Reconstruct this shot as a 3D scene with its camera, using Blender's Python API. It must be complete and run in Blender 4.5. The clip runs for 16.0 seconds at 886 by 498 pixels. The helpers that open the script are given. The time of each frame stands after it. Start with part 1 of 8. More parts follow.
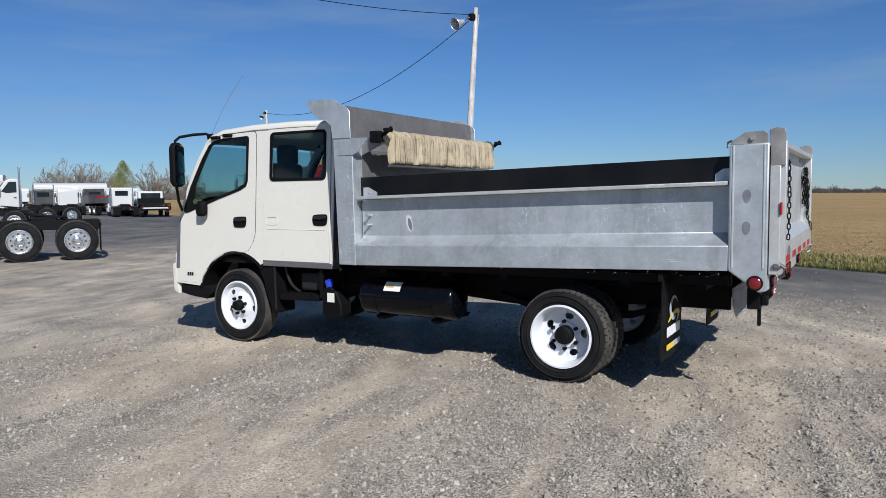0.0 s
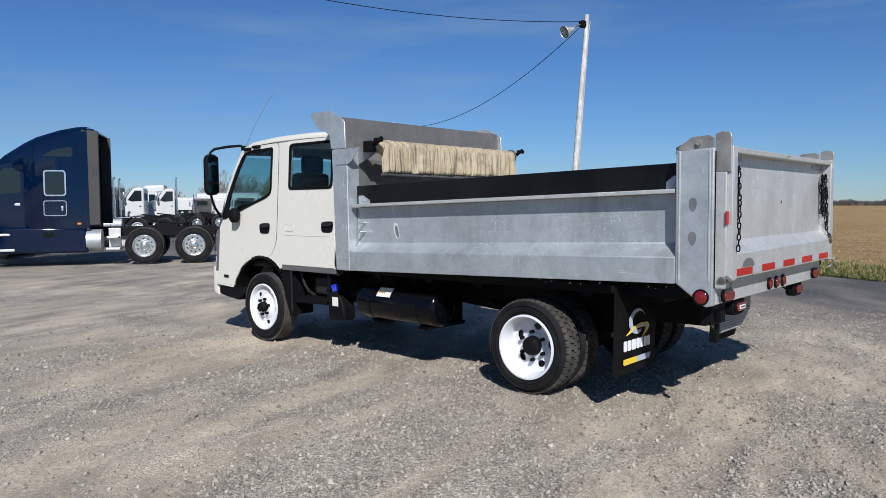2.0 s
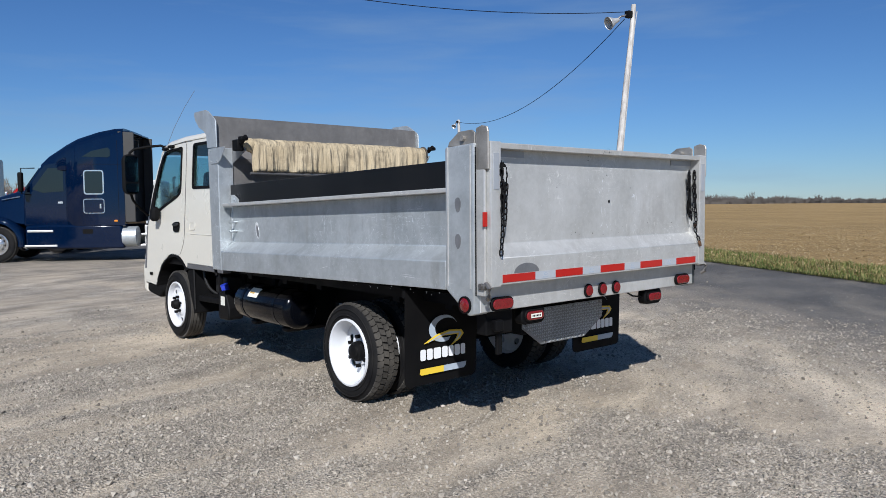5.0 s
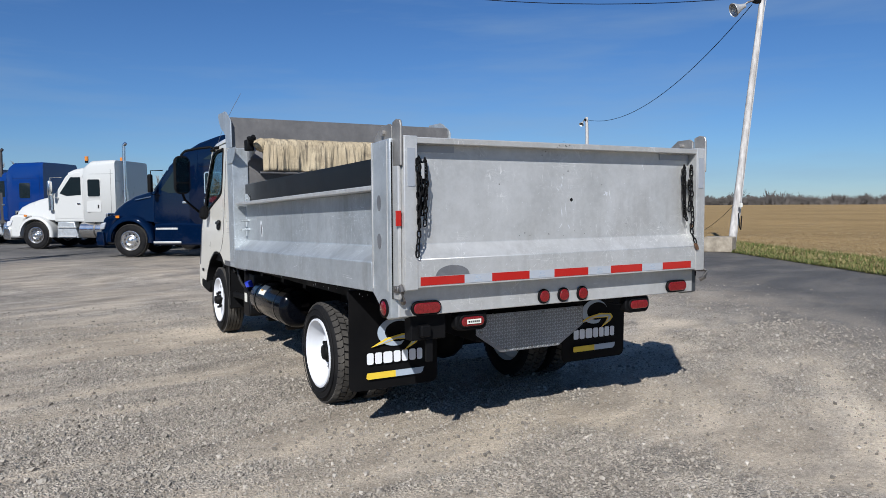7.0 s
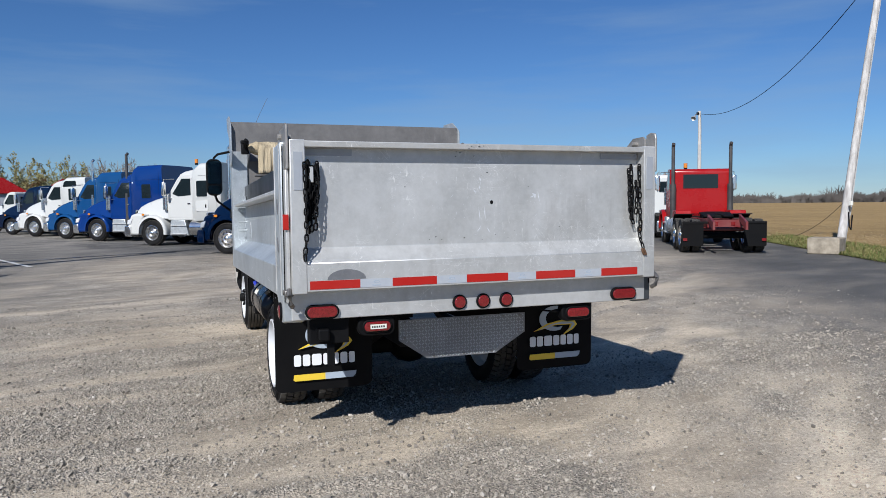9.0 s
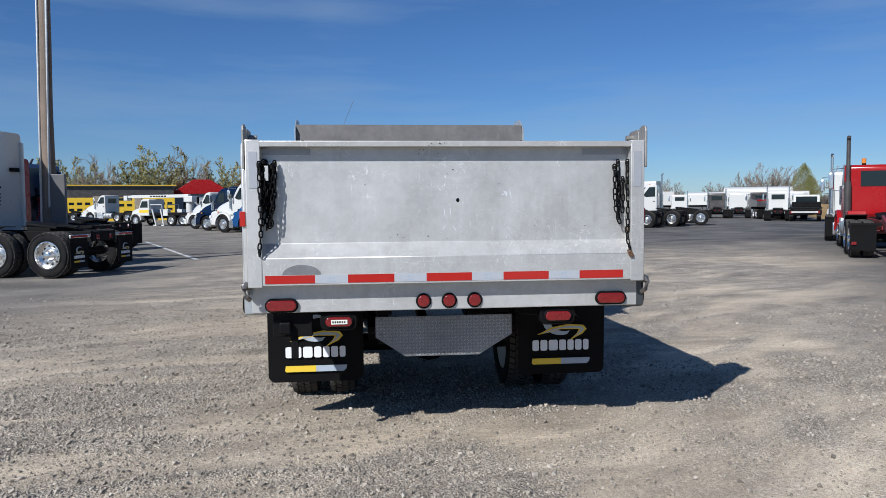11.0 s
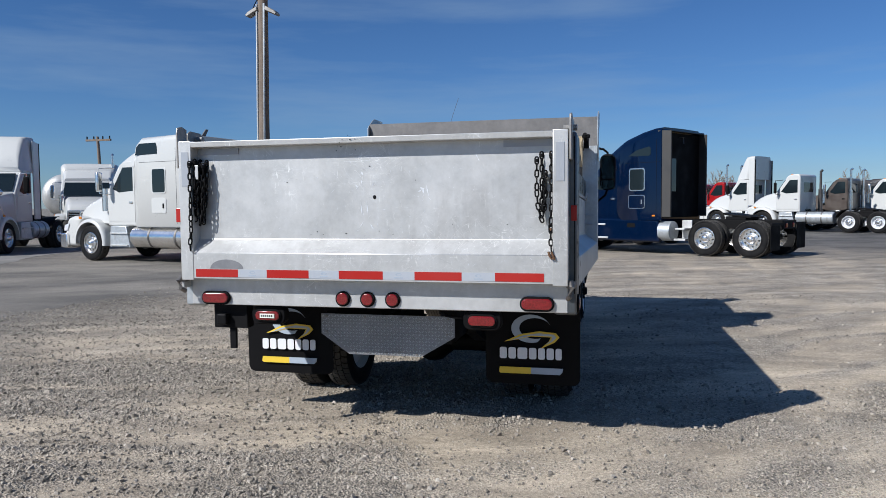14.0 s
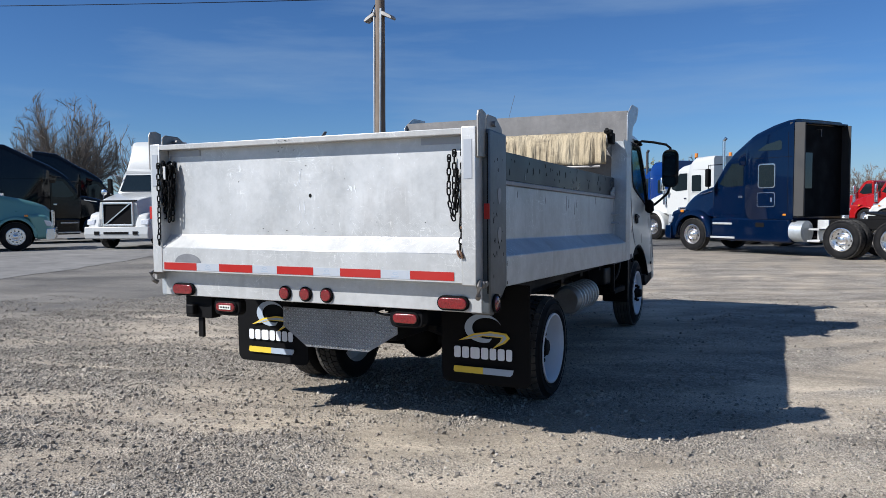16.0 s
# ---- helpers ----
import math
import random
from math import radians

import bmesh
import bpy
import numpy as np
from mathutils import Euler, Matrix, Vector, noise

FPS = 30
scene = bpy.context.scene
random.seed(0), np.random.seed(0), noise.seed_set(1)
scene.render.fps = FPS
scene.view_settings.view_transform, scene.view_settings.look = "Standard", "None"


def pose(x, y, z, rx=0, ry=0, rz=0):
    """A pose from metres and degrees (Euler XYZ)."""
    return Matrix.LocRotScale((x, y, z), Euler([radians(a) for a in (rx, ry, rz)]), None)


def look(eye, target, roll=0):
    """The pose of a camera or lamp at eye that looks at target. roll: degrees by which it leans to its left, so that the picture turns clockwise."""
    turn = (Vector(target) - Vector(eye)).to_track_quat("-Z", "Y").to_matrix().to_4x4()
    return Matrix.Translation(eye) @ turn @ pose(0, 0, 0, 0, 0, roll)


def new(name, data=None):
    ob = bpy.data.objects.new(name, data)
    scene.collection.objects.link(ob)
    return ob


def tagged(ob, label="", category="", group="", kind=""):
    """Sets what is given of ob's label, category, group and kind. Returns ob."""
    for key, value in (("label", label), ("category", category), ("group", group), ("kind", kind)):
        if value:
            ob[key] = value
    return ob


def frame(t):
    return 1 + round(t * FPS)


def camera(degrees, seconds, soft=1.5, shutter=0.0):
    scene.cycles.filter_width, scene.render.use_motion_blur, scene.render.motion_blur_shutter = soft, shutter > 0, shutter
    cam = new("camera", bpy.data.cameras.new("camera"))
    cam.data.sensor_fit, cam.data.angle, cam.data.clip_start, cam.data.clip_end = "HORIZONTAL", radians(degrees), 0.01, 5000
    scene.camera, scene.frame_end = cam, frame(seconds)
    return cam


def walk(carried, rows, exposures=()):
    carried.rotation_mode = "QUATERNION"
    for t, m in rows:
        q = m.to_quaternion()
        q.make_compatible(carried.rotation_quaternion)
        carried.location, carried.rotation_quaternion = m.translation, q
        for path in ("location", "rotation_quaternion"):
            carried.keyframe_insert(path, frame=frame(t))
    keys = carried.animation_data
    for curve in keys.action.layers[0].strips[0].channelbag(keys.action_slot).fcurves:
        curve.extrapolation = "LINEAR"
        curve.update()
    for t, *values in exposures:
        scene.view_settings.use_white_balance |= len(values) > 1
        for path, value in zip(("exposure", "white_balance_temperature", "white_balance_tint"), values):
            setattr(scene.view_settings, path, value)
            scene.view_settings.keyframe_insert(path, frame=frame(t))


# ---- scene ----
cam = camera(61.7, 16.0, soft=0.8)
PATH = [
    (0, (-6.979, -0.546, 1.62), (-5.254, 0.457, 1.473), -0.6),
    (0.5, (-6.776, -0.874, 1.612), (-5.14, 0.266, 1.47), -0.6),
    (1, (-6.535, -1.173, 1.605), (-4.957, 0.05, 1.476), -0.5),
    (1.5, (-6.352, -1.49, 1.591), (-4.818, -0.213, 1.471), -0.5),
    (2, (-6.158, -1.817, 1.59), (-4.661, -0.496, 1.473), -0.4),
    (2.5, (-5.867, -2.088, 1.579), (-4.389, -0.745, 1.462), -0.5),
    (3, (-5.614, -2.388, 1.572), (-4.147, -1.034, 1.453), -0.5),
    (3.5, (-5.354, -2.656, 1.591), (-3.906, -1.282, 1.471), -0.4),
    (4, (-5.027, -2.825, 1.59), (-3.613, -1.416, 1.469), -0.4),
    (6.5, (-3.449, -3.76, 1.604), (-2.376, -2.077, 1.482), -0.4),
    (7, (-3.122, -3.829, 1.574), (-2.136, -2.093, 1.454), -0.4),
    (7.5, (-2.816, -3.96, 1.556), (-1.913, -2.179, 1.438), -0.4),
    (8, (-2.511, -4.153, 1.597), (-1.686, -2.335, 1.478), -0.4),
    (8.5, (-2.179, -4.24, 1.596), (-1.416, -2.395, 1.475), -0.5),
    (11, (-0.493, -4.581, 1.571), (-0.284, -2.596, 1.452), -0.5),
    (11.5, (-0.168, -4.555, 1.544), (-0.071, -2.561, 1.428), -0.5),
    (12, (0.166, -4.502, 1.549), (0.142, -2.505, 1.432), -0.5),
    (12.5, (0.53, -4.498, 1.555), (0.384, -2.507, 1.437), -0.5),
    (13, (0.848, -4.43, 1.548), (0.603, -2.448, 1.43), -0.5),
    (13.5, (1.194, -4.322, 1.563), (0.859, -2.354, 1.443), -0.4),
    (14, (1.584, -4.279, 1.549), (1.114, -2.339, 1.43), -0.5),
    (14.5, (1.906, -4.186, 1.538), (1.346, -2.269, 1.419), -0.4),
    (15, (2.234, -4.049, 1.538), (1.587, -2.16, 1.42), -0.5),
    (15.5, (2.615, -3.977, 1.549), (1.869, -2.125, 1.43), -0.5),
    (16, (2.927, -3.83, 1.536), (2.058, -2.032, 1.416), -0.5),
]
walk(cam, [(t, look(eye, target, roll)) for t, eye, target, roll in PATH], [(0, 0.17), (4, 0.19), (8, 0.19), (11, 0.23), (13.5, 0.20), (15, 0.28), (16, 0.38)])

# ---- world, sun, exposure ----
SUN_DIR = Vector((-0.535, -0.592, 0.602))
world = bpy.data.worlds.new("sky")
scene.world = world
world.use_nodes = True
wt = world.node_tree
wt.nodes.clear()
w_out = wt.nodes.new("ShaderNodeOutputWorld")
w_bg = wt.nodes.new("ShaderNodeBackground")
w_sky = wt.nodes.new("ShaderNodeTexSky")
w_sky.sky_type = "NISHITA"
w_sky.sun_disc = False
w_sky.sun_elevation = math.asin(SUN_DIR.z)
w_sky.sun_rotation = math.atan2(SUN_DIR.x, SUN_DIR.y)
w_sky.air_density, w_sky.dust_density, w_sky.ozone_density = 1.0, 0.0, 5.0
w_bg.inputs["Strength"].default_value = 0.050
# thin high cloud drawn out into faint wisps
w_co = wt.nodes.new("ShaderNodeTexCoord")
w_map = wt.nodes.new("ShaderNodeMapping")
w_map.inputs["Scale"].default_value = (1.3, 1.6, 11.0)
w_map.inputs["Rotation"].default_value = (0.04, 0.05, 0.4)
w_noise = wt.nodes.new("ShaderNodeTexNoise")
w_noise.inputs["Scale"].default_value, w_noise.inputs["Detail"].default_value = 1.5, 7.0
w_noise.inputs["Roughness"].default_value = 0.55
w_ramp = wt.nodes.new("ShaderNodeValToRGB")
w_ramp.color_ramp.elements[0].position, w_ramp.color_ramp.elements[1].position = 0.46, 0.76
w_ramp.color_ramp.elements[0].color, w_ramp.color_ramp.elements[1].color = (0, 0, 0, 1), (0.46, 0.46, 0.46, 1)
w_mix = wt.nodes.new("ShaderNodeMixRGB")
w_mix.inputs["Color2"].default_value = (5.0, 6.8, 8.9, 1)
w_hsv = wt.nodes.new("ShaderNodeMixRGB")
w_hsv.blend_type = "MULTIPLY"
w_hsv.inputs["Fac"].default_value = 1.0
w_sep = wt.nodes.new("ShaderNodeSeparateXYZ")
w_tint = wt.nodes.new("ShaderNodeValToRGB")
w_tint.color_ramp.elements[0].position, w_tint.color_ramp.elements[1].position = 0.0, 0.35
w_tint.color_ramp.elements[0].color, w_tint.color_ramp.elements[1].color = (0.67, 0.868, 1.09, 1), (0.545, 0.775, 0.99, 1)
w_gain = wt.nodes.new("ShaderNodeMixRGB")
w_gain.blend_type = "MULTIPLY"
w_gain.inputs["Fac"].default_value = 1.0
w_gain.inputs["Color2"].default_value = (1.20, 1.20, 1.26, 1)
wt.links.new(w_co.outputs["Generated"], w_sep.inputs["Vector"])
wt.links.new(w_sep.outputs["Z"], w_tint.inputs["Fac"])
wt.links.new(w_tint.outputs["Color"], w_gain.inputs["Color1"])
wt.links.new(w_gain.outputs["Color"], w_hsv.inputs["Color2"])
wt.links.new(w_co.outputs["Generated"], w_map.inputs["Vector"])
wt.links.new(w_map.outputs["Vector"], w_noise.inputs["Vector"])
wt.links.new(w_noise.outputs["Fac"], w_ramp.inputs["Fac"])
wt.links.new(w_ramp.outputs["Color"], w_mix.inputs["Fac"])
wt.links.new(w_sky.outputs["Color"], w_hsv.inputs["Color1"])
wt.links.new(w_hsv.outputs["Color"], w_mix.inputs["Color1"])
wt.links.new(w_mix.outputs["Color"], w_bg.inputs["Color"])
wt.links.new(w_bg.outputs["Background"], w_out.inputs["Surface"])

sun = new("sun", bpy.data.lights.new("sun", "SUN"))
sun.data.energy, sun.data.angle, sun.data.color = 5.0, radians(0.55), (1.0, 0.965, 0.915)
sun.matrix_world = look((0, 0, 30), Vector((0, 0, 30)) - SUN_DIR)
scene.view_settings.use_white_balance = True
scene.view_settings.white_balance_temperature = 6060


# ---- materials ----
def nodes_of(name):
    m = bpy.data.materials.new(name)
    m.use_nodes = True
    t = m.node_tree
    return m, t, t.nodes["Principled BSDF"]


def noise_node(t, scale, detail=4.0, rough=0.55, stretch=None, coords="Object"):
    co = t.nodes.new("ShaderNodeTexCoord")
    n = t.nodes.new("ShaderNodeTexNoise")
    n.inputs["Scale"].default_value, n.inputs["Detail"].default_value, n.inputs["Roughness"].default_value = scale, detail, rough
    if stretch:
        mp = t.nodes.new("ShaderNodeMapping")
        mp.inputs["Scale"].default_value = stretch[:3]
        if len(stretch) > 3:
            mp.inputs["Rotation"].default_value = (0, 0, stretch[3])
        t.links.new(co.outputs[coords], mp.inputs["Vector"])
        t.links.new(mp.outputs["Vector"], n.inputs["Vector"])
    else:
        t.links.new(co.outputs[coords], n.inputs["Vector"])
    return n


def ramp(t, source, stops):
    r = t.nodes.new("ShaderNodeValToRGB")
    e = r.color_ramp.elements
    while len(e) < len(stops):
        e.new(0.5)
    for el, (p, c) in zip(e, stops):
        el.position = p
        el.color = (*c, 1) if len(c) == 3 else c
    t.links.new(source, r.inputs["Fac"])
    return r.outputs["Color"]


def grey(v):
    return (v, v, v)


def mixed(t, fac, a, b, mode="MIX"):
    m = t.nodes.new("ShaderNodeMixRGB")
    m.blend_type = mode
    for sock, v in (("Fac", fac), ("Color1", a), ("Color2", b)):
        if isinstance(v, (int, float)):
            m.inputs[sock].default_value = v
        elif isinstance(v, tuple):
            m.inputs[sock].default_value = (*v, 1)
        else:
            t.links.new(v, m.inputs[sock])
    return m.outputs["Color"]


def bump(t, b, source, strength, distance=0.01):
    n = t.nodes.new("ShaderNodeBump")
    n.inputs["Strength"].default_value, n.inputs["Distance"].default_value = strength, distance
    t.links.new(source, n.inputs["Height"])
    t.links.new(n.outputs["Normal"], b.inputs["Normal"])
    return n


def paint(name, colour, rough=0.25, metal=0.0, coat=0.6, dirt=0.12, spec=0.5):
    """Vehicle paint or moulded plastic with faint dust and uneven gloss."""
    m, t, b = nodes_of(name)
    n1, n2 = noise_node(t, 2.3, 5), noise_node(t, 34, 3)
    dusty = tuple(c * (1 - dirt) + d * dirt for c, d in zip(colour, (0.42, 0.38, 0.32)))
    c1 = ramp(t, n1.outputs["Fac"], [(0.35, colour), (0.8, dusty)])
    t.links.new(mixed(t, 0.06, c1, n2.outputs["Fac"], "OVERLAY"), b.inputs["Base Color"])
    r = ramp(t, n1.outputs["Fac"], [(0.3, grey(rough * 0.85)), (0.8, grey(min(1, rough * 1.5)))])
    t.links.new(r, b.inputs["Roughness"])
    b.inputs["Metallic"].default_value = metal
    b.inputs["Specular IOR Level"].default_value = spec
    b.inputs["Coat Weight"].default_value = coat
    b.inputs["Coat Roughness"].default_value = 0.08
    return m


def worn_metal(name, low, high, rough=0.4, metal=1.0, scratch=0.35, streaks=0.10, grime=0.0):
    """Bare aluminium or steel sheet: cloudy blotches, faint rubbed streaks, patches of thin scratches, dull stains, shallow dents."""
    m, t, b = nodes_of(name)
    big, fine, cloud = noise_node(t, 1.3, 5, 0.55), noise_node(t, 30, 6, 0.65), noise_node(t, 5.5, 7, 0.68)
    streak = noise_node(t, 5, 5, 0.6, (1.0, 1.0, 0.10))
    scr = noise_node(t, 6, 3, 0.6, (0.5, 0.5, 5.0))
    scr2 = noise_node(t, 7, 3, 0.6, (7.0, 7.0, 1.0))
    stain = noise_node(t, 2.6, 6, 0.7)
    where = ramp(t, noise_node(t, 1.9, 4, 0.6).outputs["Fac"], [(0.46, grey(0)), (0.62, grey(scratch))])
    c = ramp(t, mixed(t, 0.5, big.outputs["Fac"], cloud.outputs["Fac"]), [(0.32, low), (0.68, high)])
    c = mixed(t, 0.08, c, ramp(t, cloud.outputs["Fac"], [(0.36, grey(0.28)), (0.64, grey(0.74))]), "OVERLAY")
    c = mixed(t, streaks, c, ramp(t, streak.outputs["Fac"], [(0.35, grey(0.25)), (0.68, grey(0.75))]), "OVERLAY")
    dull = tuple(v * 0.62 for v in low)
    c = mixed(t, ramp(t, stain.outputs["Fac"], [(0.60, grey(0)), (0.72, grey(0.16))]), c, dull)
    pale = tuple(min(0.95, h * 1.6) for h in high)
    c = mixed(t, mixed(t, 1.0, where, ramp(t, scr.outputs["Fac"], [(0.62, grey(0)), (0.63, grey(1)), (0.64, grey(0))]), "MULTIPLY"), c, pale)
    c = mixed(t, mixed(t, 1.0, where, ramp(t, scr2.outputs["Fac"], [(0.64, grey(0)), (0.66, grey(1)), (0.68, grey(0))]), "MULTIPLY"), c, pale)
    nick = noise_node(t, 22, 3, 0.6, (1.0, 1.0, 0.30))
    c = mixed(t, mixed(t, 1.0, where, ramp(t, nick.outputs["Fac"], [(0.675, grey(0)), (0.71, grey(0.8))]), "MULTIPLY"), c, pale)
    # hair scratches lying two ways, dark scuffs, brownish run marks
    for turn, scale, tone in ((0.9, 3.2, pale), (-0.55, 4.1, pale), (0.35, 5.0, dull)):
        hair = noise_node(t, scale, 2, 0.5, (1.0, 1.0, 0.11))
        mp = hair.inputs["Vector"].links[0].from_node
        mp.vector_type = "TEXTURE"
        mp.inputs["Rotation"].default_value = (turn, turn, 0)
        line = ramp(t, hair.outputs["Fac"], [(0.575, grey(0)), (0.580, grey(0.8)), (0.586, grey(0))])
        c = mixed(t, mixed(t, 1.0, where, line, "MULTIPLY"), c, tone)
    if grime:
        run = noise_node(t, 7, 5, 0.62, (1.0, 1.0, 0.13))
        patch = ramp(t, noise_node(t, 1.7, 3, 0.5).outputs["Fac"], [(0.46, grey(0)), (0.60, grey(grime))])
        c = mixed(t, mixed(t, 1.0, patch, ramp(t, run.outputs["Fac"], [(0.50, grey(0)), (0.62, grey(1))]), "MULTIPLY"), c, (0.17, 0.14, 0.11))
    c = mixed(t, 0.16, c, fine.outputs["Fac"], "OVERLAY")
    t.links.new(c, b.inputs["Base Color"])
    r = ramp(t, cloud.outputs["Fac"], [(0.3, grey(rough * 0.9)), (0.7, grey(rough * 1.12))])
    t.links.new(r, b.inputs["Roughness"])
    b.inputs["Metallic"].default_value = metal
    bump(t, b, mixed(t, 0.15, big.outputs["Fac"], fine.outputs["Fac"]), 0.12, 0.02)
    return m


def glass(name, colour=(0.62, 0.72, 0.70), through_it=1.0):
    m, t, b = nodes_of(name)
    b.inputs["Base Color"].default_value = (*colour, 1)
    b.inputs["Roughness"].default_value = 0.02
    b.inputs["Transmission Weight"].default_value = through_it
    b.inputs["IOR"].default_value = 1.25
    return m


def lens(name, colour):
    m, t, b = nodes_of(name)
    n = noise_node(t, 120, 2)
    t.links.new(ramp(t, n.outputs["Fac"], [(0.35, tuple(c * 0.6 for c in colour)), (0.65, colour)]), b.inputs["Base Color"])
    b.inputs["Roughness"].default_value = 0.15
    b.inputs["Coat Weight"].default_value = 0.8
    bump(t, b, n.outputs["Fac"], 0.3, 0.003)
    return m


ALU = worn_metal("brushed_aluminium", (0.375, 0.402, 0.414), (0.53, 0.557, 0.568), 0.42, 0.54, 0.8, 0.10, 0.22)
ALU_BRIGHT = worn_metal("pale_aluminium", (0.50, 0.497, 0.478), (0.578, 0.573, 0.552), 0.41, 0.45, 0.75, 0.10, 0.16)
ALU_DARK = worn_metal("dull_aluminium", (0.22, 0.22, 0.225), (0.33, 0.33, 0.335), 0.5, 0.7, 0.3)
# streaked aluminium of the right post, its shade put into a darker base colour
SHADED_POST = worn_metal("shaded_streaked_post_metal", (0.085, 0.094, 0.10), (0.17, 0.182, 0.19), 0.42, 0.65, 0.3, 0.25)
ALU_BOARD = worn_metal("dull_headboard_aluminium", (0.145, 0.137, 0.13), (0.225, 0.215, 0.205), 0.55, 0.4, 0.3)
ALU_DIRTY = worn_metal("grimy_aluminium", (0.20, 0.185, 0.165), (0.42, 0.40, 0.37), 0.5, 0.6, 0.3)
SCRATCH = worn_metal("fresh_scratched_aluminium", (0.66, 0.67, 0.68), (0.78, 0.79, 0.80), 0.42, 0.4)
STEEL = worn_metal("dirty_steel", (0.16, 0.15, 0.14), (0.34, 0.32, 0.30), 0.5, 0.9)
RUST = worn_metal("rusty_steel", (0.12, 0.06, 0.03), (0.24, 0.14, 0.08), 0.7, 0.4)
CHROME = worn_metal("chrome", (0.78, 0.765, 0.74), (0.92, 0.905, 0.88), 0.22, 1.0, 0.0)
WHITE = paint("cream_white_paint", (0.665, 0.635, 0.555), 0.28, 0, 0.5, 0.05)
WHITE2 = paint("white_truck_paint", (0.54, 0.54, 0.515), 0.3, 0, 0.5, 0.06)
RIM_WHITE = paint("white_rim_paint", (0.68, 0.69, 0.71), 0.4, 0, 0.2, 0.07)
NAVY = paint("navy_metallic_paint", (0.0008, 0.0063, 0.0247), 0.06, 0.0, 0.0, 0.003, 0.4)
BLUE = paint("bright_blue_paint", (0.004, 0.033, 0.17), 0.12, 0.1, 0.1, 0.006)
LIGHT_BLUE = paint("mid_blue_paint", (0.008, 0.06, 0.18), 0.12, 0.1, 0.1, 0.006)
RED = paint("red_paint", (0.29, 0.005, 0.006), 0.25, 0, 0.1, 0.02, 0.3)
DARK_RED = paint("dark_red_frame_paint", (0.14, 0.008, 0.009), 0.45, 0, 0.2, 0.1)
TEAL = paint("pale_teal_paint", (0.13, 0.30, 0.27), 0.3, 0.2, 0.6, 0.06)
CHARCOAL = paint("charcoal_paint", (0.035, 0.032, 0.032), 0.4, 0, 0.3, 0.1)
EXTENDER = paint("dark_grey_extender_rubber", (0.030, 0.029, 0.028), 0.55, 0, 0.0, 0.05)
BROWN = paint("dark_brown_paint", (0.05, 0.036, 0.028), 0.4, 0, 0.3, 0.1)
BLACK_GLOSS = paint("black_gloss_paint", (0.003, 0.004, 0.005), 0.09, 0, 0.0, 0.003, 0.4)
YELLOW = paint("yellow_paint", (0.70, 0.46, 0.02), 0.4, 0, 0.3, 0.06)
PLASTIC = paint("black_plastic", (0.0035, 0.0035, 0.004), 0.65, 0, 0.0, 0.008, 0.12)
GREY_PLASTIC = paint("grey_plastic", (0.09, 0.09, 0.095), 0.55, 0, 0.0, 0.1)
CHASSIS = paint("black_chassis_paint", (0.003, 0.003, 0.0035), 0.6, 0, 0.0, 0.010, 0.15)
TANK_PAINT = paint("glossy_black_tank_paint", (0.002, 0.0025, 0.004), 0.13, 0, 0.0, 0.002, 0.22)
TRIM_BLACK = paint("worn_black_trim", (0.012, 0.012, 0.0125), 0.42, 0, 0.0, 0.02, 0.35)
AMBER_PRINT = paint("amber_label_print", (0.55, 0.33, 0.08), 0.6)
BOARD = paint("black_bed_board", (0.003, 0.0033, 0.0042), 0.30, 0, 0.0, 0.015, 0.25)
BLUE_CAP = paint("blue_cap_plastic", (0.02, 0.05, 0.55), 0.35)
STICKER = paint("paper_sticker", (0.72, 0.70, 0.62), 0.6, 0, 0, 0.1)
GREY_STICKER = paint("grey_reflective_sticker", (0.34, 0.36, 0.39), 0.45, 0.2, 0.1, 0.1)
TAPE_RED = paint("red_reflective_tape", (0.36, 0.009, 0.005), 0.4, 0, 0.1, 0.04, 0.3)
TAPE_SILVER = paint("silver_reflective_tape", (0.48, 0.51, 0.55), 0.3, 0.3, 0.5, 0.08)
LOGO_WHITE = paint("white_print", (0.75, 0.76, 0.78), 0.5, 0, 0, 0.1)
LOGO_PALE = paint("pale_blue_print", (0.36, 0.42, 0.49), 0.5, 0, 0, 0.1)
LOGO_YELLOW = paint("yellow_print", (0.75, 0.52, 0.03), 0.5, 0, 0, 0.1)
RED_LENS = lens("red_lens", (0.20, 0.007, 0.009))
AMBER_LENS = lens("amber_lens", (0.75, 0.24, 0.02))
CLEAR_LENS = lens("clear_lens", (0.75, 0.76, 0.78))
MIRROR = worn_metal("mirror_glass", (0.30, 0.36, 0.37), (0.34, 0.40, 0.41), 0.03, 1.0, 0.0, 0.0)
GLASS = glass("cab_glass", (0.50, 0.655, 0.665))
DARK_GLASS = paint("tinted_truck_glass", (0.010, 0.016, 0.019), 0.05, 0, 0.0, 0.0)
SEAT = paint("dark_seat_cloth", (0.03, 0.03, 0.034), 0.85, 0, 0, 0.05)


def rubber():
    m, t, b = nodes_of("tyre_rubber")
    n1, n2 = noise_node(t, 5, 5), noise_node(t, 60, 4)
    c = ramp(t, n1.outputs["Fac"], [(0.35, (0.007, 0.007, 0.008)), (0.75, (0.018, 0.017, 0.016))])
    t.links.new(mixed(t, 0.3, c, n2.outputs["Fac"], "OVERLAY"), b.inputs["Base Color"])
    b.inputs["Roughness"].default_value = 0.75
    b.inputs["Specular IOR Level"].default_value = 0.15
    bump(t, b, n2.outputs["Fac"], 0.2, 0.004)
    return m


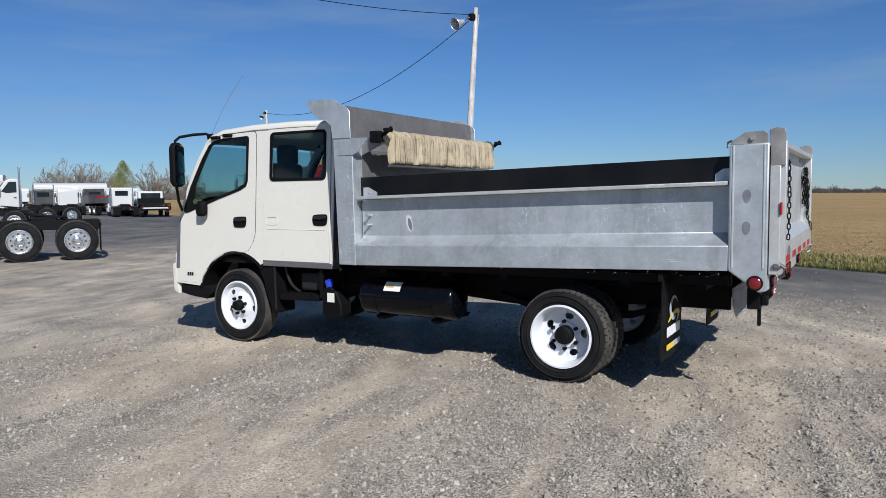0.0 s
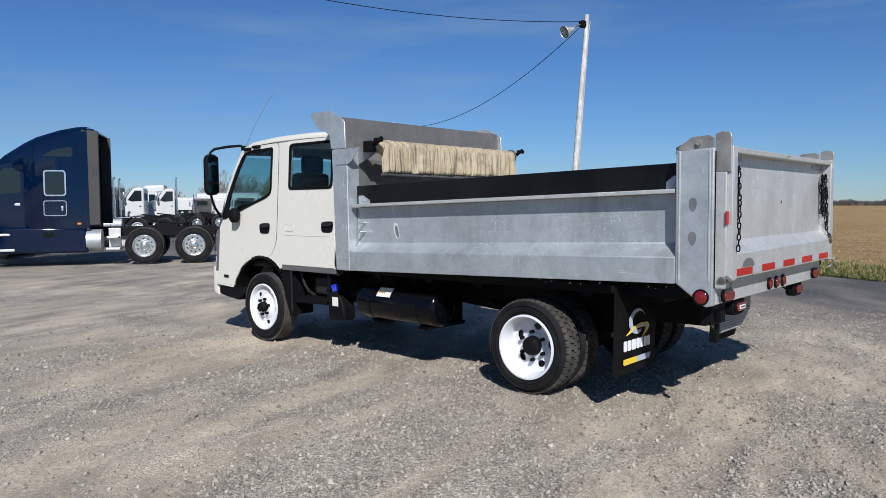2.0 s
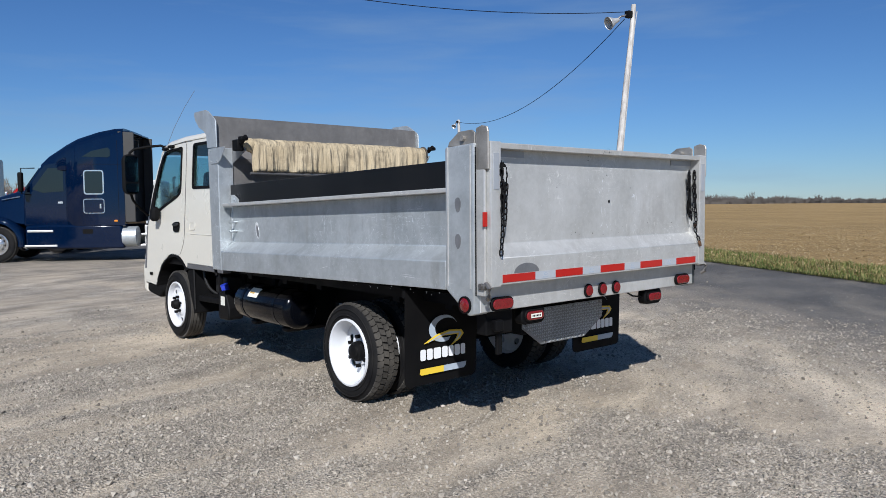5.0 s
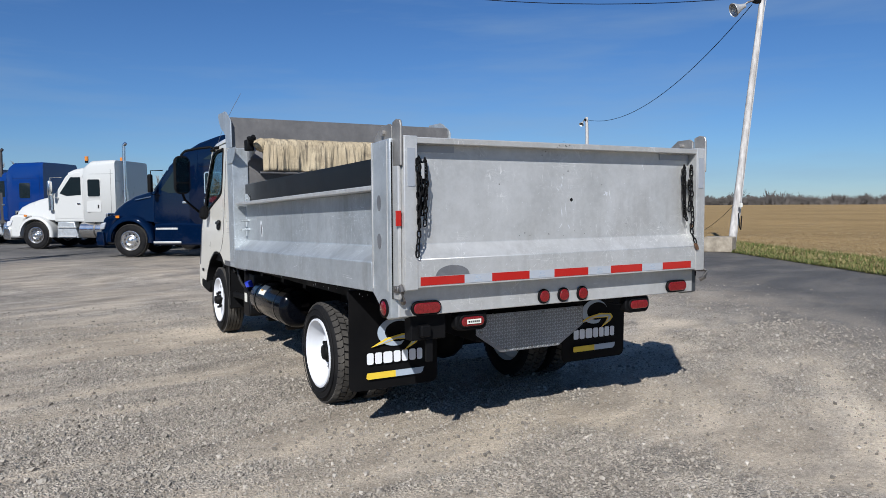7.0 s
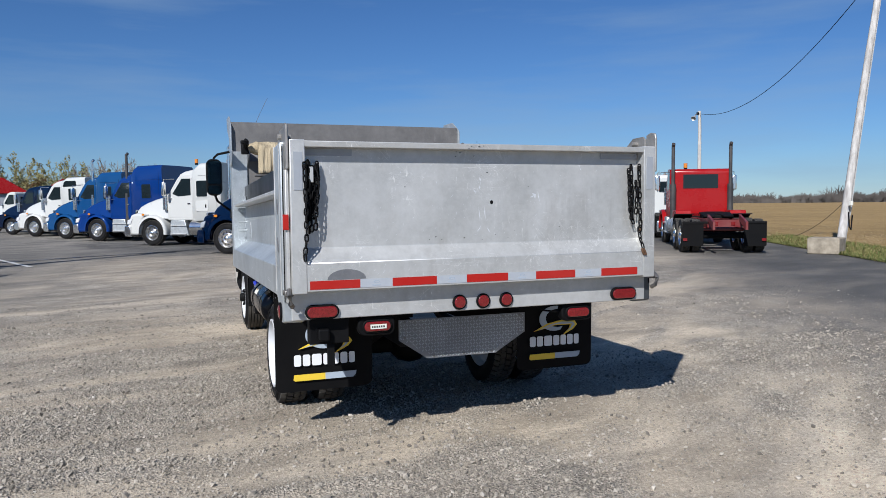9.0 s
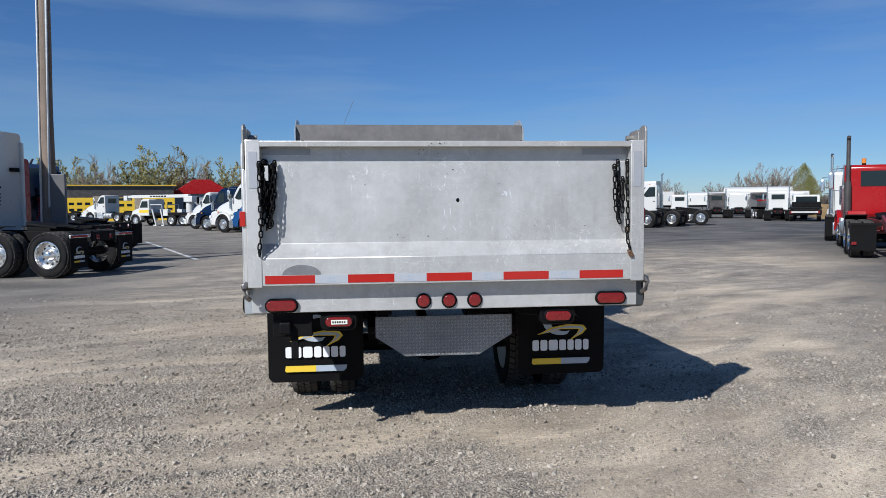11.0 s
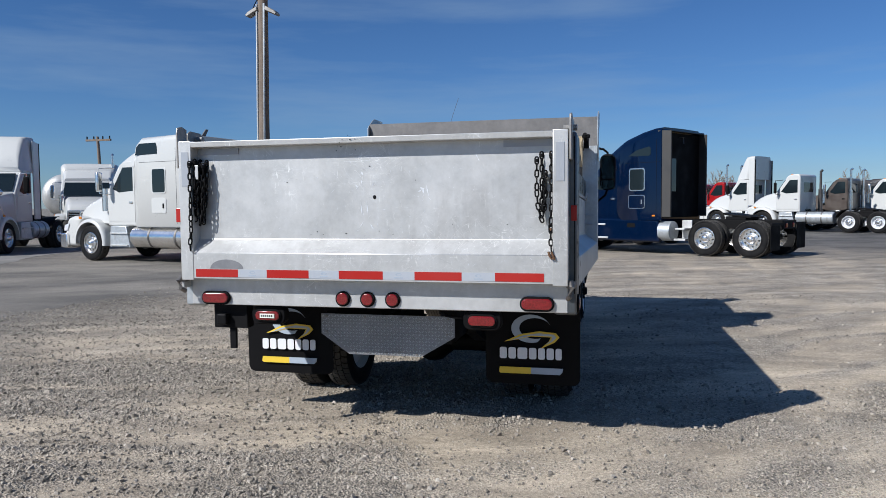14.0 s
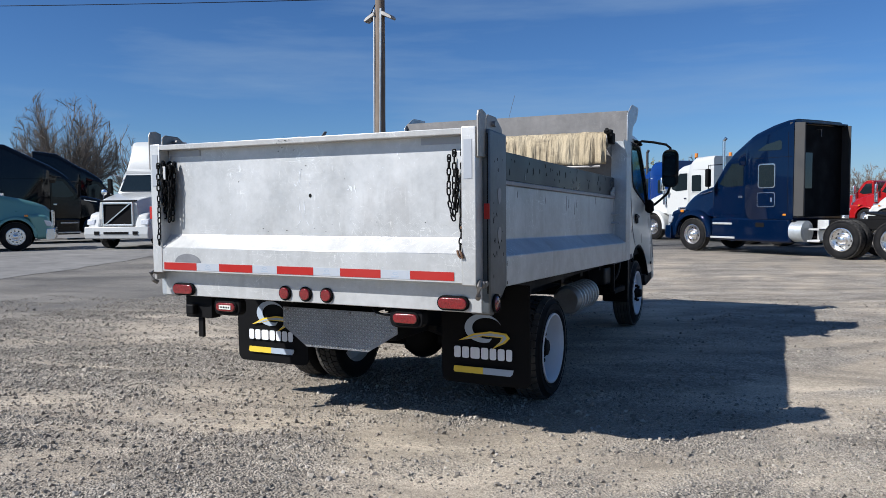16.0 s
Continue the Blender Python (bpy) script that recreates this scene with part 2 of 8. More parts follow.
def dusty_rubber():
    m, t, b = nodes_of("dusty_tread_rubber")
    n1, n2 = noise_node(t, 7, 5), noise_node(t, 70, 4)
    c = ramp(t, n1.outputs["Fac"], [(0.3, (0.020, 0.018, 0.016)), (0.75, (0.075, 0.068, 0.058))])
    t.links.new(mixed(t, 0.4, c, n2.outputs["Fac"], "OVERLAY"), b.inputs["Base Color"])
    b.inputs["Roughness"].default_value = 0.9
    bump(t, b, n2.outputs["Fac"], 0.3, 0.004)
    return m


def canvas():
    """Old beige canvas, creased and blotched with grease."""
    m, t, b = nodes_of("stained_tarp_canvas")
    n1, n2 = noise_node(t, 3, 6, 0.6), noise_node(t, 130, 2)
    st = noise_node(t, 8, 5, 0.6, (1.0, 1.0, 0.6))
    drip = noise_node(t, 17, 4, 0.6, (1.0, 1.0, 0.14))
    folds = noise_node(t, 20, 3, 0.5, (1.0, 1.0, 0.13))
    blot = noise_node(t, 5.0, 6, 0.62, (1.0, 1.0, 1.4))
    c = ramp(t, n1.outputs["Fac"], [(0.3, (0.33, 0.26, 0.16)), (0.7, (0.48, 0.395, 0.262))])
    c = mixed(t, ramp(t, st.outputs["Fac"], [(0.54, grey(0)), (0.68, grey(0.5))]), c, (0.15, 0.12, 0.085))
    c = mixed(t, ramp(t, blot.outputs["Fac"], [(0.55, grey(0)), (0.64, grey(0.55))]), c, (0.19, 0.15, 0.10))
    c = mixed(t, ramp(t, drip.outputs["Fac"], [(0.60, grey(0)), (0.70, grey(0.7))]), c, (0.11, 0.09, 0.065))
    t.links.new(mixed(t, 0.25, c, n2.outputs["Fac"], "OVERLAY"), b.inputs["Base Color"])
    b.inputs["Roughness"].default_value = 0.95
    bump(t, b, mixed(t, 0.04, folds.outputs["Fac"], n2.outputs["Fac"]), 1.0, 0.045)
    return m


def weathered(name, low, high, stretch=(1, 1, 0.06), scale=9.0, rough=0.9, relief=0.5):
    """Weathered timber, bark or concrete."""
    m, t, b = nodes_of(name)
    n1, n2 = noise_node(t, scale, 7, 0.65, stretch), noise_node(t, 2.0, 4)
    c = ramp(t, n1.outputs["Fac"], [(0.3, low), (0.7, high)])
    c = mixed(t, 0.4, c, n2.outputs["Fac"], "OVERLAY")
    t.links.new(c, b.inputs["Base Color"])
    b.inputs["Roughness"].default_value = rough
    bump(t, b, n1.outputs["Fac"], relief, 0.02)
    return m


RUBBER, TREAD, CANVAS = rubber(), dusty_rubber(), canvas()
POLE_WOOD = weathered("weathered_pole_wood", (0.27, 0.25, 0.23), (0.60, 0.575, 0.54))
DARK_POLE_WOOD = weathered("brown_pole_wood", (0.13, 0.10, 0.075), (0.24, 0.19, 0.15))
CONCRETE = weathered("rough_concrete", (0.20, 0.165, 0.12), (0.38, 0.33, 0.255), (1, 1, 1), 5.0)
LANE = weathered("pale_old_concrete", (0.16, 0.151, 0.138), (0.255, 0.241, 0.22), (1, 1, 1), 0.8)
LINE_PAINT = weathered("worn_line_paint", (0.30, 0.30, 0.29), (0.62, 0.61, 0.58), (1, 1, 1), 3.0)
BARK = weathered("grey_bark", (0.10, 0.085, 0.07), (0.22, 0.19, 0.16), (1, 1, 0.3), 6.0)
TWIG = weathered("twigs", (0.14, 0.115, 0.09), (0.28, 0.235, 0.19), (1, 1, 1), 0.6)
BUD = weathered("budding_twigs", (0.20, 0.18, 0.07), (0.34, 0.32, 0.14), (1, 1, 1), 0.6)
EVERGREEN = weathered("yellow_green_foliage", (0.11, 0.12, 0.035), (0.22, 0.215, 0.07), (1, 1, 1), 1.2)
FAR_WOOD = weathered("far_bare_wood", (0.055, 0.049, 0.044), (0.115, 0.10, 0.088), (1, 1, 1), 0.05)


def gravel_ground():
    """Compacted stone dust, tan and smooth, with drifts of loose grey gravel; older asphalt farther in the yard."""
    m, t, b = nodes_of("gravel_yard")
    co = t.nodes.new("ShaderNodeTexCoord")
    warp = noise_node(t, 0.13, 4, 0.5)
    off = t.nodes.new("ShaderNodeVectorMath")
    off.operation = "MULTIPLY_ADD"
    off.inputs[1].default_value = (4.0, 4.0, 0)
    t.links.new(warp.outputs["Color"], off.inputs[0])
    t.links.new(co.outputs["Object"], off.inputs[2])

    def warped(scale, detail, rough, stretch):
        turn = t.nodes.new("ShaderNodeMapping")
        turn.inputs["Rotation"].default_value = (0, 0, radians(-22))
        mp = t.nodes.new("ShaderNodeMapping")
        mp.inputs["Scale"].default_value = stretch
        n = t.nodes.new("ShaderNodeTexNoise")
        n.inputs["Scale"].default_value, n.inputs["Detail"].default_value, n.inputs["Roughness"].default_value = scale, detail, rough
        t.links.new(off.outputs["Vector"], turn.inputs["Vector"])
        t.links.new(turn.outputs["Vector"], mp.inputs["Vector"])
        t.links.new(mp.outputs["Vector"], n.inputs["Vector"])
        return n.outputs["Fac"]

    bands = warped(0.6, 7, 0.60, (0.5, 1.0, 1))
    ruts = warped(0.9, 6, 0.62, (0.7, 2.2, 1))
    stain = warped(1.3, 5, 0.6, (0.6, 1.2, 1))
    mid = noise_node(t, 2.2, 6, 0.65)
    fine, grit = noise_node(t, 42, 5, 0.7), noise_node(t, 150, 3, 0.7)
    vor = t.nodes.new("ShaderNodeTexVoronoi")
    vor.inputs["Scale"].default_value = 64
    t.links.new(co.outputs["Object"], vor.inputs["Vector"])
    # the drifts of gravel that the wheels have pushed together
    where = t.nodes.new("ShaderNodeAttribute")
    where.attribute_name = "drift"
    ragged = mixed(t, 0.22, where.outputs["Fac"], mid.outputs["Fac"])
    ragged = mixed(t, 0.10, ragged, fine.outputs["Fac"])
    drift = ramp(t, ragged, [(0.22, grey(0.06)), (0.68, grey(0.84))])
    tan = ramp(t, bands, [(0.34, (0.31, 0.258, 0.194)), (0.50, (0.42, 0.349, 0.260)), (0.66, (0.53, 0.441, 0.325))])
    tan = mixed(t, ramp(t, stain, [(0.54, grey(0)), (0.70, grey(0.5))]), tan, (0.262, 0.232, 0.193))
    stone = ramp(t, mid.outputs["Fac"], [(0.34, (0.26, 0.228, 0.187)), (0.66, (0.425, 0.372, 0.302))])
    stone = mixed(t, 0.62, stone, ramp(t, vor.outputs["Color"], [(0.1, grey(0.16)), (0.9, grey(0.84))]), "OVERLAY")
    c = mixed(t, drift, tan, stone)
    c = mixed(t, 0.46, c, ramp(t, ruts, [(0.36, grey(0.24)), (0.62, grey(0.78))]), "OVERLAY")
    # old asphalt beyond the gravel apron
    sep = t.nodes.new("ShaderNodeSeparateXYZ")
    t.links.new(off.outputs["Vector"], sep.inputs["Vector"])
    wob = t.nodes.new("ShaderNodeMath")
    wob.operation = "MULTIPLY_ADD"
    wob.inputs[1].default_value = 5.0
    t.links.new(mid.outputs["Fac"], wob.inputs[0])
    t.links.new(sep.outputs["Y"], wob.inputs[2])
    mr = t.nodes.new("ShaderNodeMapRange")
    mr.inputs["From Min"].default_value, mr.inputs["From Max"].default_value = 19.5, 29.5
    t.links.new(wob.outputs[0], mr.inputs["Value"])
    asphalt = ramp(t, bands, [(0.40, (0.080, 0.077, 0.073)), (0.62, (0.165, 0.153, 0.137))])
    c = mixed(t, mr.outputs["Result"], c, asphalt)
    # darker crushed stone on the lane side of the yard
    plain = t.nodes.new("ShaderNodeSeparateXYZ")
    t.links.new(off.outputs["Vector"], plain.inputs["Vector"])
    west = t.nodes.new("ShaderNodeMapRange")
    west.inputs["From Min"].default_value, west.inputs["From Max"].default_value = -1.5, -4.4
    t.links.new(plain.outputs["X"], west.inputs["Value"])
    north = t.nodes.new("ShaderNodeMapRange")
    north.inputs["From Min"].default_value, north.inputs["From Max"].default_value = 3.0, 6.5
    t.links.new(plain.outputs["Y"], north.inputs["Value"])
    both = mixed(t, 1.0, west.outputs["Result"], north.outputs["Result"], "MULTIPLY")
    dark_stone = ramp(t, bands, [(0.38, (0.145, 0.134, 0.118)), (0.62, (0.26, 0.235, 0.199))])
    c = mixed(t, both, c, dark_stone)
    # the strip of dark asphalt along the field
    lane = t.nodes.new("ShaderNodeMath")
    lane.operation = "MULTIPLY_ADD"
    lane.inputs[1].default_value, lane.inputs[2].default_value = 0.52, 0.39
    raw = t.nodes.new("ShaderNodeSeparateXYZ")
    t.links.new(co.outputs["Object"], raw.inputs["Vector"])
    t.links.new(raw.outputs["Y"], lane.inputs[0])
    top = t.nodes.new("ShaderNodeMath")
    top.operation = "MAXIMUM"
    t.links.new(lane.outputs[0], top.inputs[0])
    top.inputs[1].default_value = 0.0
    gap = t.nodes.new("ShaderNodeMath")
    gap.operation = "SUBTRACT"
    t.links.new(raw.outputs["X"], gap.inputs[0])
    t.links.new(top.outputs[0], gap.inputs[1])
    wav = t.nodes.new("ShaderNodeMath")
    wav.operation = "MULTIPLY_ADD"
    wav.inputs[1].default_value = 2.4
    t.links.new(ruts, wav.inputs[0])
    t.links.new(gap.outputs[0], wav.inputs[2])
    strip = t.nodes.new("ShaderNodeMapRange")
    strip.inputs["From Min"].default_value, strip.inputs["From Max"].default_value = 3.7, 7.4
    strip.inputs["To Max"].default_value = 0.9
    t.links.new(wav.outputs[0], strip.inputs["Value"])
    c = mixed(t, strip.outputs["Result"], c, ramp(t, bands, [(0.36, (0.060, 0.059, 0.058)), (0.50, (0.086, 0.083, 0.079)), (0.64, (0.155, 0.140, 0.119))]))
    c = mixed(t, 0.55, c, ramp(t, fine.outputs["Fac"], [(0.3, grey(0.16)), (0.7, grey(0.84))]), "OVERLAY")
    c = mixed(t, 0.55, c, ramp(t, grit.outputs["Fac"], [(0.3, grey(0.2)), (0.7, grey(0.8))]), "OVERLAY")
    t.links.new(c, b.inputs["Base Color"])
    b.inputs["Roughness"].default_value = 0.8
    b.inputs["Specular IOR Level"].default_value = 0.35
    b.inputs["Diffuse Roughness"].default_value = 0.0
    smooth_h = mixed(t, 0.55, mid.outputs["Fac"], fine.outputs["Fac"])
    rough_h = mixed(t, 0.6, fine.outputs["Fac"], vor.outputs["Distance"])
    bump(t, b, mixed(t, drift, mixed(t, 0.55, smooth_h, (0.5, 0.5, 0.5)), rough_h), 1.0, 0.034)
    return m


def field_soil():
    m, t, b = nodes_of("corn_stubble_field")
    rows = noise_node(t, 1.2, 6, 0.7, (1.0, 0.25, 1.0, radians(29)))
    fine = noise_node(t, 9, 6, 0.75)
    big = noise_node(t, 0.05, 4)
    c = ramp(t, fine.outputs["Fac"], [(0.32, (0.145, 0.094, 0.042)), (0.5, (0.315, 0.212, 0.095)), (0.7, (0.49, 0.355, 0.175))])
    c = mixed(t, 0.5, c, ramp(t, rows.outputs["Fac"], [(0.3, grey(0.25)), (0.7, grey(0.75))]), "OVERLAY")
    c = mixed(t, 0.35, c, big.outputs["Fac"], "OVERLAY")
    t.links.new(c, b.inputs["Base Color"])
    b.inputs["Roughness"].default_value = 1.0
    b.inputs["Specular IOR Level"].default_value = 0.1
    bump(t, b, fine.outputs["Fac"], 0.8, 0.08)
    return m


def varied(name, stops, rough=0.9):
    """One colour for each loose piece, by island."""
    m, t, b = nodes_of(name)
    g = t.nodes.new("ShaderNodeNewGeometry")
    n = noise_node(t, 40, 3)
    c = ramp(t, g.outputs["Random Per Island"], stops)
    t.links.new(mixed(t, 0.3, c, n.outputs["Fac"], "OVERLAY"), b.inputs["Base Color"])
    b.inputs["Roughness"].default_value = rough
    return m


GRAVEL, FIELD = gravel_ground(), field_soil()
STONES = varied("loose_stones", [(0.0, (0.15, 0.131, 0.107)), (0.5, (0.30, 0.264, 0.215)), (0.9, (0.385, 0.341, 0.281)), (1.0, (0.47, 0.423, 0.36))])
STRAW = varied("corn_stalk_litter", [(0.0, (0.17, 0.11, 0.05)), (0.5, (0.35, 0.25, 0.12)), (1.0, (0.54, 0.43, 0.25))])
GRASS = varied("verge_grass", [(0.0, (0.055, 0.085, 0.015)), (0.55, (0.13, 0.15, 0.035)), (1.0, (0.32, 0.25, 0.11))])


# ---- mesh helpers ----
def part(name, bm, material, parent=None, label="", smooth=0.0):
    """Links a bmesh as ONE mesh object under a thing or a part. smooth: angle in degrees below which edges are shaded round."""
    me = bpy.data.meshes.new(name)
    bm.normal_update()
    if smooth:
        flat = bm.faces.layers.int.get("flat")
        for f in bm.faces:
            f.smooth = not (flat and f[flat])
        lim = radians(smooth)
        for e in bm.edges:
            if len(e.link_faces) == 2 and e.calc_face_angle(0) > lim:
                e.smooth = False
    bm.to_mesh(me)
    bm.free()
    me.materials.append(material)
    ob = new(name, me)
    if parent:
        ob.parent = parent
    if label:
        ob["label"] = label
    return ob


def shared(name, me, parent, m=None):
    ob = new(name, me)
    ob.parent = parent
    if m:
        ob.matrix_basis = m
    return ob


def thing(name, m, label, category, group="", kind=""):
    ob = new(name)
    ob.matrix_basis = m
    return tagged(ob, label, category, group, kind)


def soft(bm, width, segments=2, angle=30):
    bm.normal_update()
    es = [e for e in bm.edges if len(e.link_faces) == 2 and e.calc_face_angle(0) > radians(angle)]
    if width and es:
        flat = bm.faces.layers.int.get("flat") or bm.faces.layers.int.new("flat")
        for f in bm.faces:
            f[flat] = 1
        got = bmesh.ops.bevel(bm, geom=es, offset=width, segments=segments, affect="EDGES", profile=0.5, clamp_overlap=True)
        for f in got["faces"]:
            f[flat] = 0
    return bm


def box(x0, x1, y0, y1, z0, z1, bevel=0.0, bm=None, segments=2):
    b = bmesh.new()
    bmesh.ops.create_cube(b, size=1)
    for v in b.verts:
        v.co = Vector(((x0 + x1) / 2 + v.co.x * (x1 - x0), (y0 + y1) / 2 + v.co.y * (y1 - y0), (z0 + z1) / 2 + v.co.z * (z1 - z0)))
    soft(b, bevel, segments)
    return joined(bm, b)


def joined(bm, b):
    """Adds b to bm (freeing b), or returns b where there is no bm."""
    if bm is None:
        return b
    me = bpy.data.meshes.new("tmp")
    b.to_mesh(me)
    b.free()
    bm.from_mesh(me)
    bpy.data.meshes.remove(me)
    return bm


def plate(outer, holes, place, depth, bevel=0.0, bm=None, segments=1):
    """A flat sheet with holes: 2D outlines, place(u, v) to 3D, and a vector of thickness."""
    b = bmesh.new()
    edges = []
    for loop in (outer, *holes):
        vs = [b.verts.new(place(u, v)) for u, v in loop]
        edges += [b.edges.new((vs[i], vs[(i + 1) % len(vs)])) for i in range(len(vs))]
    if holes:
        bmesh.ops.triangle_fill(b, use_beauty=True, use_dissolve=False, edges=edges)
        bmesh.ops.dissolve_limit(b, angle_limit=0.01, verts=b.verts, edges=b.edges)
    else:
        b.faces.new(b.verts)
    got = bmesh.ops.extrude_face_region(b, geom=b.faces[:])
    bmesh.ops.translate(b, vec=Vector(depth), verts=[g for g in got["geom"] if isinstance(g, bmesh.types.BMVert)])
    bmesh.ops.recalc_face_normals(b, faces=b.faces)
    soft(b, bevel, segments)
    return joined(bm, b)


def prism_x(profile, x0, x1, bevel=0.0, bm=None, segments=2):
    """Profile of (y, z), drawn out along x."""
    return plate(profile, (), lambda u, v: (x0, u, v), (x1 - x0, 0, 0), bevel, bm, segments)


def prism_y(profile, y0, y1, bevel=0.0, bm=None, segments=2):
    return plate(profile, (), lambda u, v: (u, y0, v), (0, y1 - y0, 0), bevel, bm, segments)


def prism_z(profile, z0, z1, bevel=0.0, bm=None, segments=2):
    return plate(profile, (), lambda u, v: (u, v, z0), (0, 0, z1 - z0), bevel, bm, segments)


def rod(p0, p1, r, seg=12, bm=None, r1=None):
    b = bmesh.new()
    p0, p1 = Vector(p0), Vector(p1)
    d = p1 - p0
    bmesh.ops.create_cone(b, cap_ends=True, segments=seg, radius1=r, radius2=r if r1 is None else r1, depth=d.length)
    m = Matrix.Translation((p0 + p1) / 2) @ d.to_track_quat("Z", "Y").to_matrix().to_4x4()
    bmesh.ops.transform(b, matrix=m, verts=b.verts)
    return joined(bm, b)


def pipe(points, r, seg=8, bm=None):
    """A bent round bar through the points."""
    b = bmesh.new()
    pts = [Vector(p) for p in points]
    rings = []
    for i, p in enumerate(pts):
        d = (pts[min(i + 1, len(pts) - 1)] - pts[max(i - 1, 0)]).normalized()
        q = d.to_track_quat("Z", "Y")
        rings.append([b.verts.new(p + q @ Vector((r * math.cos(a), r * math.sin(a), 0))) for a in (2 * math.pi * k / seg for k in range(seg))])
    for a, c in zip(rings, rings[1:]):
        for k in range(seg):
            b.faces.new((a[k], a[(k + 1) % seg], c[(k + 1) % seg], c[k]))
    b.faces.new(rings[0][::-1]), b.faces.new(rings[-1])
    return joined(bm, b)


def curve_points(p0, p1, p2, n=8):
    """Points on a soft bend from p0 by p1 to p2."""
    p0, p1, p2 = Vector(p0), Vector(p1), Vector(p2)
    return [p0.lerp(p1, k / n).lerp(p1.lerp(p2, k / n), k / n) for k in range(n + 1)]


def lathe_x(profile, seg=40, bm=None):
    """Profile of (x, r), turned round the x axis."""
    b = bmesh.new()
    rings = [[b.verts.new((x, r * math.cos(a), r * math.sin(a))) for a in (2 * math.pi * k / seg for k in range(seg))] for x, r in profile]
    for a, c in zip(rings, rings[1:]):
        for k in range(seg):
            b.faces.new((a[k], c[k], c[(k + 1) % seg], a[(k + 1) % seg]))
    bmesh.ops.recalc_face_normals(b, faces=b.faces)
    return joined(bm, b)


def loft(sections, bm=None, n=5):
    """A rounded shell along y. Each section: (y, low z, high z, half width below, half width above, corner radius)."""
    b = bmesh.new()
    rings = []
    for y, z0, z1, w0, w1, r in sections:
        r = min(r, (z1 - z0) * 0.48, w1 * 0.9)
        pts = [(-w0 + 0.03, z0), (-w0, z0 + 0.03), (-w1, z1 - r)]
        pts += [(-w1 + r - r * math.cos(a), z1 - r + r * math.sin(a)) for a in (0.5 * math.pi * k / n for k in range(1, n + 1))]
        pts += [(0, z1 + 0.012)]
        pts += [(-x, z) for x, z in pts[-2::-1]]
        rings.append([b.verts.new((x, y, z)) for x, z in pts])
    for a, c in zip(rings, rings[1:]):
        for k in range(len(a)):
            b.faces.new((a[k], a[(k + 1) % len(a)], c[(k + 1) % len(a)], c[k]))
    b.faces.new(rings[0][::-1]), b.faces.new(rings[-1])
    bmesh.ops.recalc_face_normals(b, faces=b.faces)
    return joined(bm, b)


def wheel_arch_bm(s, r0, r1, x0, x1, a0, a1, bm=None):
    """A fender swept round the x axis through (0, 0.54), with a rounded outer shoulder."""
    b = bmesh.new()
    rings = []
    n = 16
    for k in range(n + 1):
        a = radians(a0 + (a1 - a0) * k / n)
        d = r1 - r0
        prof = [(x0, r0), (x0, r1), (x1 - d * 0.9, r1), (x1 - d * 0.4, r1 - d * 0.12), (x1 - d * 0.1, r1 - d * 0.42), (x1, r1 - d * 0.8), (x1, r0 - 0.01), (x1 - 0.02, r0)]
        rings.append([b.verts.new((s * x, r * math.cos(a), 0.54 + r * math.sin(a))) for x, r in prof])
    for a, c in zip(rings, rings[1:]):
        for k in range(len(a)):
            b.faces.new((a[k], a[(k + 1) % len(a)], c[(k + 1) % len(a)], c[k]))
    b.faces.new(rings[0][::-1]), b.faces.new(rings[-1])
    bmesh.ops.recalc_face_normals(b, faces=b.faces)
    return joined(bm, b)


def ellipse(cx, cy, rx, ry, n=20, turn=0.0):
    c, s = math.cos(turn), math.sin(turn)
    return [(cx + c * rx * math.cos(a) - s * ry * math.sin(a), cy + s * rx * math.cos(a) + c * ry * math.sin(a)) for a in (2 * math.pi * k / n for k in range(n))]


def rounded(x0, x1, y0, y1, r, n=4):
    pts = []
    for cx, cy, a0 in ((x1 - r, y1 - r, 0), (x0 + r, y1 - r, 90), (x0 + r, y0 + r, 180), (x1 - r, y0 + r, 270)):
        pts += [(cx + r * math.cos(radians(a0 + 90 * k / n)), cy + r * math.sin(radians(a0 + 90 * k / n))) for k in range(n + 1)]
    return pts


def smoothed(points, rounds=2):
    """Corner-cut closed outline."""
    for _ in range(rounds):
        nxt = []
        for i, p in enumerate(points):
            q = points[(i + 1) % len(points)]
            nxt += [(p[0] * 0.75 + q[0] * 0.25, p[1] * 0.75 + q[1] * 0.25), (p[0] * 0.25 + q[0] * 0.75, p[1] * 0.25 + q[1] * 0.75)]
        points = nxt
    return points


# ---- ground ----
def value_noise(x, y, seed):
    """Smooth noise from 0 to 1 over arrays of x and y."""
    ix, iy = np.floor(x).astype(np.int64), np.floor(y).astype(np.int64)
    fx, fy = x - ix, y - iy
    fx, fy = fx * fx * (3 - 2 * fx), fy * fy * (3 - 2 * fy)

    def corner(a, c):
        h = (a * 374761393 + c * 668265263 + seed * 982451653) & 0xFFFFFFFF
        h = ((h ^ (h >> 13)) * 1274126177) & 0xFFFFFFFF
        return ((h ^ (h >> 16)) & 0xFFFF) / 65535.0

    low = corner(ix, iy) * (1 - fx) + corner(ix + 1, iy) * fx
    high = corner(ix, iy + 1) * (1 - fx) + corner(ix + 1, iy + 1) * fx
    return low * (1 - fy) + high * fy


def layered(x, y, seed, octaves=3):
    total, gain, size = 0.0, 0.0, 1.0
    for k in range(octaves):
        total = total + value_noise(x / size, y / size, seed + k) * size
        gain, size = gain + size, size * 0.5
    return total / gain


